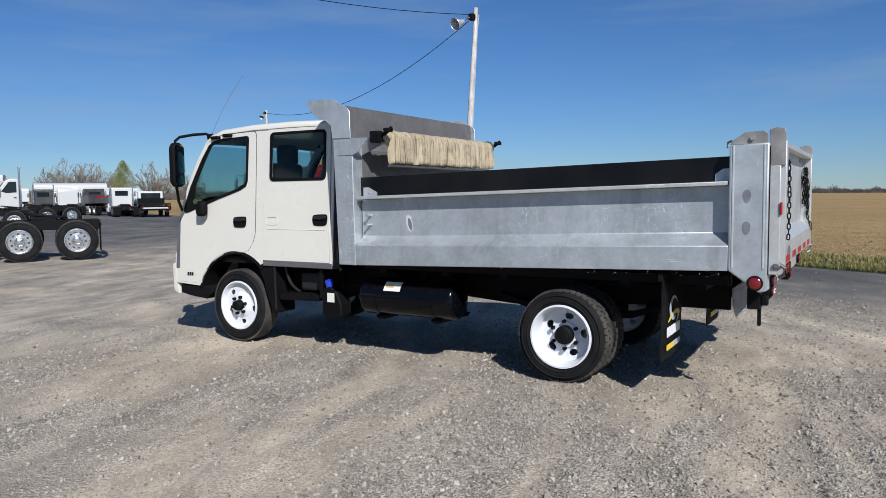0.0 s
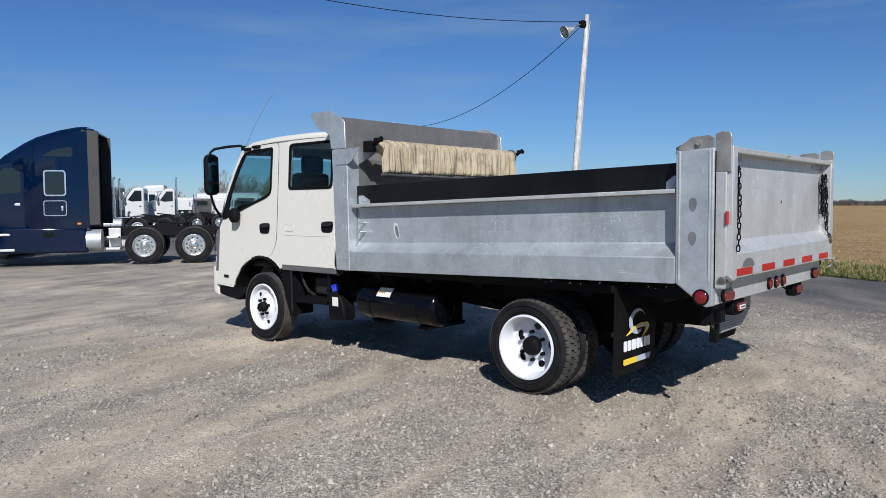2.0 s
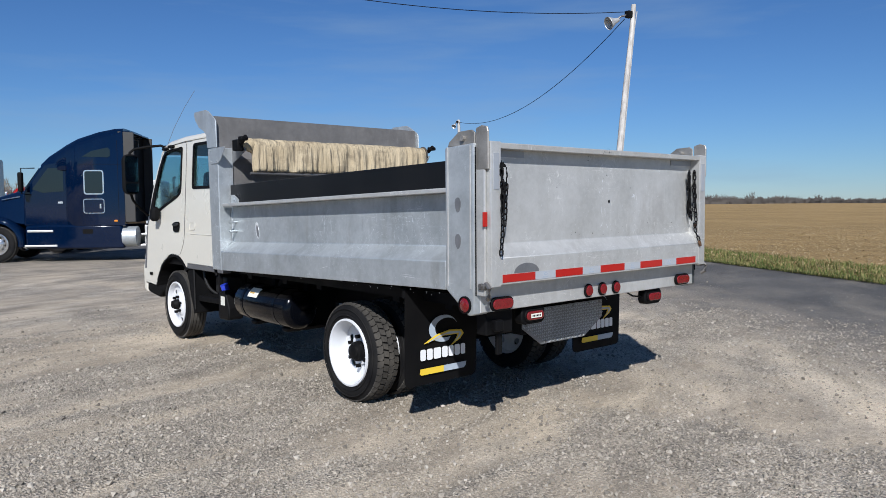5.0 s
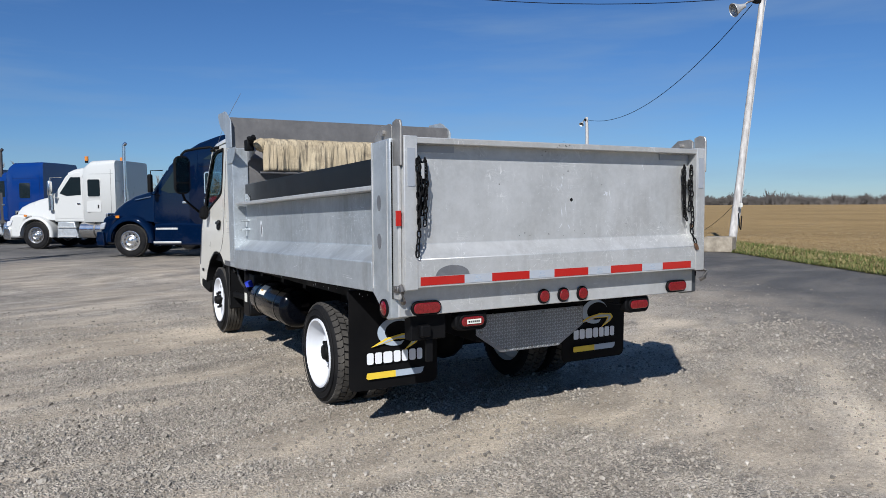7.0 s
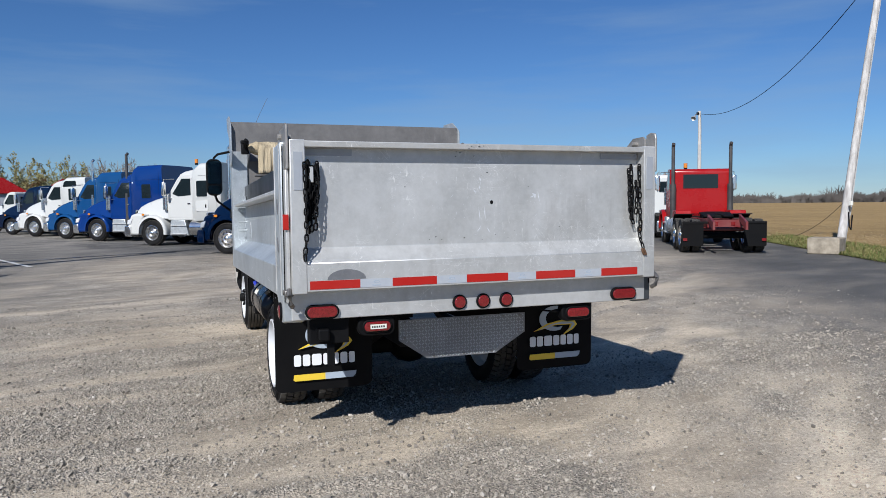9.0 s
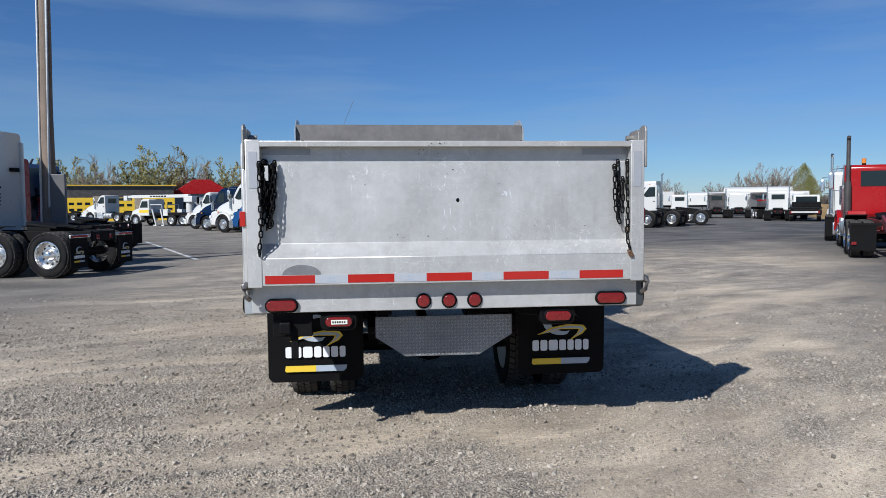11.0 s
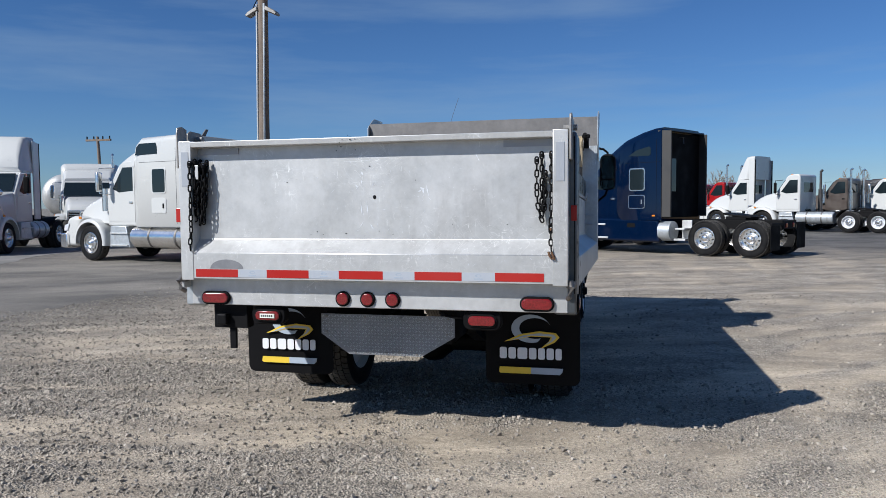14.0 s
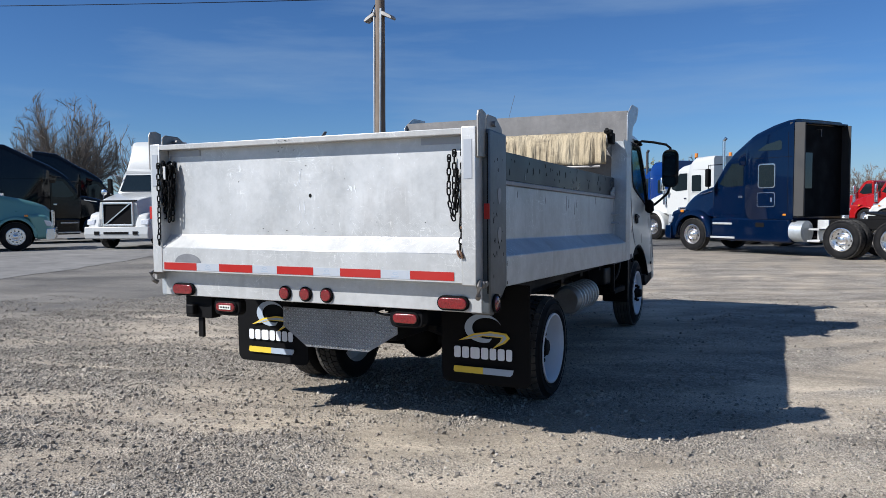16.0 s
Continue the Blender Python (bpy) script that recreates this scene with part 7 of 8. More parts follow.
        for s in (-1, 1):
            if not far:
                q = 0.66
                arc = [(-(wb - 0.66) + q * math.cos(radians(a)), 0.52 + q * math.sin(radians(a))) for a in range(20, 101, 10)]
                inn = [(-(wb - 0.66) + (q - 0.02) * math.cos(radians(a)), 0.52 + (q - 0.02) * math.sin(radians(a))) for a in range(100, 19, -10)]
                part("quarter_fender", plate(arc + inn, (), lambda u, v, s=s: (s * 0.62, u, v), (s * 0.58, 0, 0)), CHROME if sleeper else CHASSIS, T, "thin quarter fender", 40)
            y1 = max(-(wb - 0.66) + 0.62, back_y - 0.55) if sleeper else -(wb - 0.66) + 0.75
            y0 = -1.75
            tk = lathe_x([(0.0, 0.0), (0.0, 0.27), (0.04, 0.31), (y0 - y1 - 0.04, 0.31), (y0 - y1, 0.27), (y0 - y1, 0.0)], 28)
            bmesh.ops.transform(tk, matrix=Matrix.Translation((s * 0.88, y1, 0.72)) @ Matrix.Rotation(math.pi / 2, 4, "Z"), verts=tk.verts)
            tk = part("fuel_tank", tk, CHROME if sleeper else ALU, T, "polished cylindrical fuel tank", 40)
            for k in (0.3, 0.7):
                sb = lathe_x([(-0.03, 0.312), (-0.03, 0.32), (0.03, 0.32), (0.03, 0.312)], 28)
                bmesh.ops.transform(sb, matrix=Matrix.Translation((s * 0.88, y1 + (y0 - y1) * k, 0.72)) @ Matrix.Rotation(math.pi / 2, 4, "Z"), verts=sb.verts)
                part("tank_strap", sb, STEEL, tk, smooth=40)
            stp = part("cab_step", prism_x([(-0.86, 0.42), (-1.72, 0.42), (-1.62, 0.75), (-1.55, 1.02), (-0.90, 1.02)], s * 0.80, s * 1.12, 0.02), ALU, T, "ribbed aluminium cab steps", 35)
            for z in (0.46, 0.80):
                part("step_tread", box(s * 0.82, s * 1.17, -1.64, -0.92, z, z + 0.035, 0.008), ALU_BRIGHT, stp)
    # exhaust stacks
    for sx, sy, top in stacks:
        st = part("exhaust_pipe", rod((sx, sy, 0.9), (sx, sy, 2.2), 0.105, 16), stack_mat or CHROME, T, "tall upright exhaust with heat shield", 40)
        tp = rod((sx, sy, 2.15), (sx, sy, top - 0.04), 0.062, 12)
        rod((sx, sy, top - 0.07), (sx, sy - 0.09, top + 0.02), 0.062, 12, tp)
        part("tail_pipe", tp, stack_mat or CHROME, st, smooth=40)
    for k in range(beacons):
        bx = (-0.5, 0.4)[k]
        bc = part("beacon", rod((bx, -1.75 - k * 0.9, high + 0.02), (bx, -1.75 - k * 0.9, high + 0.18), 0.07, 12), AMBER_LENS, T, "amber warning beacon", 40)
        part("beacon_foot", rod((bx, -1.75 - k * 0.9, high - 0.06), (bx, -1.75 - k * 0.9, high + 0.03), 0.06, 8), CHASSIS, bc)
    for k, bx in enumerate((-0.7, -0.35, 0, 0.35, 0.7)):
        if not sleeper or hood != "aero":
            part("roof_marker", box(bx - 0.06, bx + 0.06, -1.45, -1.36, roof, roof + 0.05, 0.01), AMBER_LENS, T)
    if load == "dump":
        body = CHARCOAL if colour is CHARCOAL else WHITE2
        k = 2.05 if colour is CHARCOAL else 2.5
        bm = plate([(back_y - 0.25, 1.25), (back_y - 0.25, k), (back_y + 0.3, k + 0.2), (back_y + 0.3, k + 0.27), (back_y - 0.3, k + 0.17), (end + 0.1, k - 0.1), (end, 1.3)], (), lambda u, v: (-1.2, u, v), (2.4, 0, 0), 0.02)
        bd = part("body_box", bm, body, T, "tipping body")
        part("body_edge", box(-1.22, 1.22, end + 0.06, end + 0.14, k - 0.12, k + 0.02, 0.01), RED if colour is CHARCOAL else WHITE2, bd)
        for j in range(4):
            part("body_rib", box(-1.05 + 0.66 * j, -0.98 + 0.66 * j, end - 0.03, end + 0.02, 1.3, k - 0.12, 0.01), body, bd)
    return T


KW = (-0.811, 0.584)
# the navy aero sleeper tractor
tractor(-0.176, 20.963, (-0.844, 0.536), NAVY, "navy blue aerodynamic sleeper tractor unit parked with black fifth wheel", wb=5.56, sleeper=1.56, high=3.82, skirts=True, extender=0.28, bumper=NAVY, roof_window=True, emblem=False, back=PLASTIC)
# row beyond it
tractor(-2.63, 27.95, KW, WHITE2, "white aerodynamic sleeper tractor unit with amber beacons", wb=5.4, sleeper=1.3, high=3.3, hood="slope", stacks=((-0.95, -3.5, 3.9),), beacons=2, tanks=True)
tractor(-5.15, 33.5, KW, BLUE, "bright blue conventional sleeper tractor unit with black stacks", wb=6.0, sleeper=1.7, high=3.45, hood="slope", stacks=((-0.98, -2.0 + 0.35, 4.0),), stack_mat=CHARCOAL)
tractor(-6.95, 37.3, KW, LIGHT_BLUE, "mid-blue conventional sleeper tractor unit", wb=6.0, sleeper=1.6, high=3.3, hood="slope", stacks=((-0.98, -1.7, 3.9),))
tractor(-9.0, 41.6, KW, WHITE2, "white conventional sleeper tractor unit in a row", wb=6.0, sleeper=1.6, high=3.2, hood="slope", roof_window=True)
tractor(-10.9, 45.6, KW, NAVY, "dark navy conventional sleeper tractor unit in a row", size=0.92, wb=5.8, sleeper=1.4, high=3.1, hood="slope")
tractor(-12.7, 50.2, KW, WHITE2, "white day-cab tractor unit at the end of a row", size=0.9, wb=5.0, sleeper=0, bumper=WHITE2)
# the white long-nose sleeper
tractor(-13.55, 14.45, (-0.968, 0.25), WHITE2, "white tall-sleeper conventional tractor unit with polished tanks", wb=5.6, sleeper=1.9, high=3.5, hood="slope", emblem=True, roof_window=True, back=WHITE2)
tractor(-15.75, 20.1, (-0.962, 0.275), RED, "orange-red sleeper tractor unit parked behind the white one", wb=6.0, sleeper=1.9, high=3.2, hood="slope")
tractor(-16.5, 24.5, (-0.962, 0.275), BLUE, "blue sleeper tractor unit parked behind the red one", wb=6.0, sleeper=1.9, high=3.2, hood="slope", back=BLACK_GLOSS)
# white tractors facing the lane
tractor(-18.84, 16.77, (0.33, -0.94), WHITE2, "white day-cab tractor unit with a tall roof fairing", wb=4.4, sleeper=0, hood="wedge", day_fairing=1.15, extender=0.45, bumper=WHITE2, diagonal=True, size=1.04)
tractor(-20.3, 24.1, (0.55, -0.835), WHITE2, "white sleeper tractor unit with chrome grille facing out", wb=5.6, sleeper=1.4, high=3.6, hood="slope", stacks=((-1.0, -2.1, 4.0),))
tractor(-24.0, 14.7, (0.62, 0.78), TEAL, "pale teal conventional tractor unit with chrome wheels", wb=5.8, sleeper=1.5, high=3.2, hood="slope")
tractor(-26.7, 20.4, (0.60, 0.80), BLACK_GLOSS, "black high-roof aerodynamic sleeper tractor unit", wb=6.6, sleeper=2.9, high=4.3, skirts=True, bumper=BLACK_GLOSS)
tractor(-28.8, 23.9, (0.60, 0.80), BLACK_GLOSS, "second black high-roof sleeper tractor unit", wb=6.2, sleeper=2.2, high=4.2, skirts=True, bumper=BLACK_GLOSS)
# row behind the navy tractor, to the right
CAS = (-0.83, 0.558)
tractor(8.86, 38.4, CAS, WHITE2, "white day-cab tractor unit with black stack and white rear wheels", wb=5.0, sleeper=0, hood="aero", bumper=WHITE2, stacks=((0.95, -2.2, 3.2),), stack_mat=CHARCOAL, rear_rim="rim_big_rear_white", roof=2.95)
tractor(7.1, 43.0, CAS, WHITE2, "white day-cab tractor unit with a swept roof fairing", wb=4.9, sleeper=0, hood="aero", bumper=WHITE2, day_fairing=1.25, extender=0.35, roof=2.95)
tractor(6.5, 49.0, CAS, RED, "red conventional tractor unit with chrome stack", wb=4.7, sleeper=0, hood="slope", stacks=((-1.0, -2.1, 4.0), (1.0, -2.1, 4.0)))
tractor(5.6, 54.0, CAS, RED, "red conventional tractor unit with a low roof", wb=4.7, sleeper=0, hood="slope", far=True)
tractor(12.5, 43.7, CAS, BROWN, "dark brown conventional truck with chrome stacks", wb=5.0, sleeper=0, hood="slope", stacks=((-1.0, -2.1, 3.4), (1.0, -2.1, 3.4)), far=True)
tractor(15.3, 45.2, CAS, WHITE2, "white day-cab tractor unit between darker trucks", wb=4.5, sleeper=0, hood="slope", far=True)
tractor(18.2, 46.6, (-0.90, 0.435), WHITE2, "white set-forward day-cab tractor unit with tall stack and tank", wb=4.2, sleeper=0, hood="slope", far=True, stacks=((0.98, -2.15, 3.7),))
tractor(19.3, 53.5, CAS, WHITE2, "white sleeper tractor unit behind the set-forward one", wb=5.4, sleeper=1.6, high=3.3, hood="slope", far=True)
tractor(16.6, 54.5, CAS, CHARCOAL, "black sleeper tractor unit behind the white ones", wb=5.4, sleeper=1.4, high=3.1, hood="slope", far=True)
# far row seen from behind
for x, y, hx, hy, col, lab, kw in (
        (35.6, 71.0, 0.426, 0.904, CHARCOAL, "black day-cab truck in the far row", dict(hood="square", stacks=((-1.0, -2.2, 3.3), (1.0, -2.2, 3.3)))),
        (37.2, 69.4, 0.454, 0.891, WHITE2, "white day-cab truck in the far row", dict(hood="slope", visor=True, back=WHITE2)),
        (37.4, 66.0, 0.30, 0.95, CHARCOAL, "charcoal dump truck with a red edge in the far row", dict(hood="slope", load="dump")),
        (35.1, 58.4, 0.503, 0.864, WHITE2, "white truck with tall stacks seen from behind", dict(hood="slope", stacks=((1.0, -2.1, 3.5), (-1.0, -2.1, 3.2)))),
        (39.0, 62.5, 0.50, 0.866, WHITE2, "white dump truck in the far row", dict(hood="slope", load="dump")),
        (35.5, 80.0, 0.401, 0.916, WHITE2, "white day-cab truck with stacks in the far row", dict(hood="slope", stacks=((1.0, -2.1, 3.3),))),
        (21.05, 27.9, 0.552, 0.834, WHITE2, "white truck with black mud flaps behind the red one", dict(hood="slope", stacks=((-1.0, -2.1, 3.6),)))):
    tractor(x, y, (hx, hy), col, lab, wb=4.8, sleeper=0, far=True, size=0.87 if y > 50 else 1.0, **kw)
# the red tractor at the field's edge
RD = (0.50, 0.866)
red_tractor = tractor(16.1, 19.9, RD, RED, "red day-cab tractor unit with black stacks and red frame", wb=5.1, sleeper=0, hood="square", frame_mat=DARK_RED, stacks=((-0.98, -2.15, 3.62), (0.98, -2.15, 3.62)), stack_mat=CHARCOAL, roof=2.72, beacons=1, high=2.78)
for s in (-1, 1):
    bm = plate([(-6.3, 1.02), (-6.3, 1.18), (-7.25, 0.98), (-7.25, 0.74), (-7.15, 0.74)], (), lambda u, v, s=s: (s * 0.42, u, v), (s * 0.07, 0, 0), 0.006)
    part("coupling_ramp", bm, DARK_RED, red_tractor, "dark red steel ramp at the frame's end")
    part("fender", prism_x([(-3.2, 1.05), (-3.2, 1.28), (-4.0, 1.28), (-4.1, 1.05)], s * 0.62, s * 1.12, 0.02), RED, red_tractor, "red half fender", 35)
    part("red_marker", box(s * 1.08, s * 1.20, -6.375, -6.365, 0.38, 0.46), RED_LENS, red_tractor)
part("cross_tube", rod((-0.85, -6.0, 0.72), (0.85, -6.0, 0.72), 0.06, 10), DARK_RED, red_tractor)
part("cross_tube", rod((-0.85, -4.6, 0.70), (0.85, -4.6, 0.70), 0.06, 10), DARK_RED, red_tractor)


# ---- poles, cables, lamps ----
def leaning_pole(name, base, top, r0, r1, material, label, category="utility pole"):
    b = bmesh.new()
    n, seg = 14, 14
    base, top = Vector(base), Vector(top)
    rings = []
    for i in range(n + 1):
        f = i / n
        p = base.lerp(top, f) + Vector((0.03 * noise.noise((f * 3, 1, 0)), 0.03 * noise.noise((f * 3, 5, 0)), 0))
        r = r0 + (r1 - r0) * f
        rings.append([b.verts.new(p + Vector((r * (1 + 0.05 * noise.noise((k, f * 4, 2))) * math.cos(2 * math.pi * k / seg), r * math.sin(2 * math.pi * k / seg), 0))) for k in range(seg)])
    for a, c in zip(rings, rings[1:]):
        for k in range(seg):
            b.faces.new((a[k], a[(k + 1) % seg], c[(k + 1) % seg], c[k]))
    b.faces.new(rings[-1])
    b.faces.new(rings[0][::-1])
    T = thing(name, pose(0, 0, 0), label, category)
    part("pole", b, material, T, smooth=50)
    return T


def flood_lamp(T, root, head, aim, k=1.0):
    root, head, aim = Vector(root), Vector(head), Vector(aim).normalized()
    part("lamp_arm", pipe([root, root.lerp(head, 0.6) + Vector((0, 0, 0.06)), head], 0.03, 8), STEEL, T)
    q = aim.to_track_quat("X", "Z").to_matrix().to_4x4()
    sh = lathe_x([(a * k, r * k) for a, r in ((-0.14, 0.0), (-0.14, 0.07), (0.0, 0.10), (0.10, 0.14), (0.30, 0.24), (0.31, 0.235), (0.11, 0.13), (0.0, 0.08))], 20)
    bmesh.ops.transform(sh, matrix=Matrix.Translation(head) @ q, verts=sh.verts)
    sh = part("lamp_shade", sh, ALU_BRIGHT, T, "aluminium flood lamp shade", 40)
    bx = box(-0.12 * k, 0.12 * k, -0.10 * k, 0.10 * k, -0.12 * k, 0.12 * k, 0.02)
    bmesh.ops.transform(bx, matrix=Matrix.Translation(root), verts=bx.verts)
    part("ballast_box", bx, CHASSIS, T)


P1B, P1T = Vector((16.75, 12.35, 0.0)), Vector((18.75, 12.85, 8.72))
P3B, P3T = Vector((27.7, 32.1, 0.0)), Vector((27.6, 32.1, 6.9))
p1 = leaning_pole("yard_pole", P1B, P1T, 0.125, 0.085, POLE_WOOD, "leaning weathered wooden pole with flood lamp and cable")
flood_lamp(p1, P1B.lerp(P1T, 0.955) + Vector((-0.18, 0.05, 0)), P1B.lerp(P1T, 0.925) + Vector((-0.62, 0.28, 0)), (-0.8, 0.3, -0.35))
part("conduit", pipe([P1B.lerp(P1T, f) + Vector((0.10, -0.08 + 0.02 * math.sin(f * 30), 0)) for f in (0.03, 0.08, 0.15, 0.3, 0.5, 0.7, 0.9, 0.95, 0.97)], 0.018, 6), ALU_BRIGHT, p1, "pale cable stapled down the pole")
part("cable_loop", pipe([P1B.lerp(P1T, 0.14) + Vector((-0.05, -0.16, 0)), P1B.lerp(P1T, 0.09) + Vector((0.02, -0.2, 0)), P1B.lerp(P1T, 0.08) + Vector((0.12, -0.18, 0)), P1B.lerp(P1T, 0.13) + Vector((0.16, -0.12, 0))], 0.02, 6), PLASTIC, p1)
part("guy_wire", pipe(curve_points(P1B.lerp(P1T, 0.17) + Vector((-0.15, 0, 0)), (16.3, 12.7, 0.75), (15.8, 13.1, 0.5)), 0.007, 6), CHASSIS, p1)
part("socket_box", box(16.92, 17.0, 12.12, 12.2, 1.42, 1.55, 0.01), STICKER, p1)
blk = prism_z([(-0.45, -0.38), (0.42, -0.40), (0.45, 0.38), (-0.43, 0.40)], 0.0, 0.48, 0.035)
blk = part("concrete_block", blk, CONCRETE, None, smooth=40)
blk.matrix_basis = pose(16.35, 12.45, 0, 0, 0, -58)
tagged(blk, "weathered concrete block at the foot of the leaning pole", "concrete block")

p3 = leaning_pole("yard_pole", P3B, P3T, 0.13, 0.09, POLE_WOOD, "weathered wooden pole with flood lamp farther off")
flood_lamp(p3, P3T + Vector((-0.1, 0, -0.15)), P3T + Vector((-0.42, -0.1, -0.36)), (-0.7, -0.3, -0.6), 0.62)


def cable(a, b, sag, r=0.013, label="black overhead cable between poles"):
    a, b = Vector(a), Vector(b)
    pts = [a.lerp(b, k / 24) - Vector((0, 0, sag * 4 * (k / 24) * (1 - k / 24))) for k in range(25)]
    ob = part("overhead_cable", pipe(pts, r, 6), PLASTIC, None)
    tagged(ob, label, "cable", "overhead cables")


cable(P1B.lerp(P1T, 0.935) + Vector((-0.30, 0.12, 0)), P3T - Vector((0, 0, 0.15)), 1.25)
cable(P1B.lerp(P1T, 0.965) + Vector((-0.2, 0, 0)), (-4.0, 25.0, 12.0), 1.5)
PX, PY = -8.62, 15.85
p2 = leaning_pole("light_pole", (PX - 0.13, PY + 0.1, 0), (PX, PY, 9.0), 0.185, 0.14, DARK_POLE_WOOD, "tall brown wooden light pole with metal conduit")
part("conduit", pipe([(PX + 0.07, PY, 0.3), (PX + 0.07, PY, 1.4), (PX, PY - 0.15, 1.6), (PX + 0.10, PY - 0.15, 7.4)], 0.036, 8), ALU, p2, "grey metal conduit", 40)
part("conduit", pipe([(PX - 0.28, PY - 0.04, 0.3), (PX - 0.14, PY - 0.12, 7.4)], 0.028, 8), ALU_BRIGHT, p2, "pale metal conduit", 40)
part("pole_box", box(PX + 0.02, PX + 0.40, PY - 0.18, PY - 0.04, 0.5, 2.45, 0.02), GREY_PLASTIC, p2, "grey metal box")
for s in (-1, 1):
    head = plate([(0.10, 7.22), (0.46, 7.05), (0.50, 7.11), (0.42, 7.19), (0.13, 7.34)], (), lambda u, v, s=s: (PX + s * u, PY - 0.17, v), (0, 0.28, 0), 0.02)
    hd = part("flood_light", head, ALU_DIRTY, p2, "tilted metal flood light head", 40)
    part("light_arm", rod((PX, PY, 7.28), (PX + s * 0.26, PY - 0.02, 7.17), 0.03, 8), STEEL, hd)
part("lamp_cable", pipe([(PX - 0.22, PY - 0.1, 7.12), (PX - 0.28, PY - 0.1, 7.27), (PX - 0.17, PY - 0.1, 7.47), (PX - 0.06, PY - 0.1, 7.6)], 0.014, 6), PLASTIC, p2)
p4 = leaning_pole("crossarm_pole", (-37.4, 45.4, 0), (-37.6, 45.2, 7.0), 0.16, 0.11, DARK_POLE_WOOD, "far utility pole with a crossarm")
part("crossarm", box(-38.6, -36.4, 45.1, 45.25, 6.65, 6.8, 0.01), DARK_POLE_WOOD, p4)
for k in (-1.0, -0.4, 0.4, 1.0):
    part("insulator", rod((-37.5 + k, 45.17, 6.8), (-37.5 + k, 45.17, 7.02), 0.05, 8), CHASSIS, p4)
cable((PX, PY, 7.75), (-31.0, 10.4, 8.95), 0.08, 0.012, "black overhead cable from the light pole")


# ---- trees ----
def tree(x, y, height, width, seed, label, twig_mat=None, limbs=14, side=7, twigs=5, buds=0, thin=0.013, group="bare trees beyond the yard"):
    """A leafless tree: a short tapered trunk, limbs that rise and spread into a dome, side branches and fine twigs."""
    rng = random.Random(seed)
    trunk, crown = bmesh.new(), bmesh.new()
    fork = Vector((0, 0, height * 0.13))

    def run(bm, pts, r0, r1, seg):
        rings = []
        for i, p in enumerate(pts):
            d = (pts[min(i + 1, len(pts) - 1)] - pts[max(i - 1, 0)]).normalized()
            q = d.to_track_quat("Z", "Y")
            r = r0 + (r1 - r0) * i / (len(pts) - 1)
            rings.append([bm.verts.new(p + q @ Vector((r * math.cos(2 * math.pi * k / seg), r * math.sin(2 * math.pi * k / seg), 0))) for k in range(seg)])
        for a, c in zip(rings, rings[1:]):
            for k in range(seg):
                bm.faces.new((a[k], a[(k + 1) % seg], c[(k + 1) % seg], c[k]))

    def inside(p):
        """Draws a point back into the dome."""
        d = p - Vector((0, 0, height * 0.42))
        k = math.sqrt((d.x / width) ** 2 + (d.y / width) ** 2 + (d.z / (height * 0.58)) ** 2)
        return p if k < 1 else Vector((0, 0, height * 0.42)) + d / k * rng.uniform(0.94, 1.02)

    shake = lambda k: Vector((rng.uniform(-k, k), rng.uniform(-k, k), rng.uniform(-k, k)))
    run(trunk, [Vector((0, 0, -0.1)), fork * 0.5 + shake(0.05), fork, fork * 1.6], height * 0.024, height * 0.014, 8)
    for i in range(limbs):
        a = 2 * math.pi * (i * 0.382 + rng.uniform(-0.06, 0.06))
        tilt = 0.10 + 1.15 * math.sqrt((i + 0.5) / limbs)
        out = Vector((math.cos(a), math.sin(a), 0))
        end = inside(fork + (out * math.sin(tilt) + Vector((0, 0, math.cos(tilt)))) * height * 1.2)
        reach = (end - fork).length
        bend = fork + out * reach * 0.34 * math.sin(tilt) + Vector((0, 0, reach * (0.30 + 0.12 * math.cos(tilt))))
        start = Vector((0, 0, fork.z * rng.uniform(0.75, 1.5)))
        line = [p + shake(reach * 0.012) for p in curve_points(start, bend, end, 7)]
        line[0] = start
        run(trunk if i < limbs * 0.6 else crown, line, height * rng.uniform(0.0055, 0.0095), 0.012, 4)
        for j in range(side):
            f = 0.25 + 0.72 * (j + rng.random()) / side
            k = min(6, int(f * 7))
            p = line[k].lerp(line[k + 1], f * 7 - k)
            d = ((line[k + 1] - line[k]).normalized() + shake(0.75) + Vector((0, 0, 0.15))).normalized()
            ln = reach * rng.uniform(0.22, 0.40) * (1.15 - 0.6 * f)
            q = inside(p + d * ln)
            sub = [p, p.lerp(q, 0.5) + shake(ln * 0.06), q]
            run(crown, sub, max(height * 0.0028, thin * 1.6), thin, 3)
            for _ in range(twigs):
                u = rng.uniform(0.2, 1.0)
                b = p.lerp(q, u)
                e = inside(b + (d + shake(0.8) + Vector((0, 0, 0.2))).normalized() * ln * rng.uniform(0.25, 0.55))
                run(crown, [b, e], thin, thin * 0.5, 3)
                for _ in range(buds):
                    w = b.lerp(e, rng.random()) + shake(0.12)
                    m, n = shake(0.11), shake(0.11)
                    crown.faces.new([crown.verts.new(w + m), crown.verts.new(w + n), crown.verts.new(w - m), crown.verts.new(w - n)])
    T = thing("tree", pose(x, y, 0, 0, 0, seed * 37), label, "tree", group)
    part("trunk", trunk, BARK, T)
    part("crown", crown, twig_mat or TWIG, T)
    return T


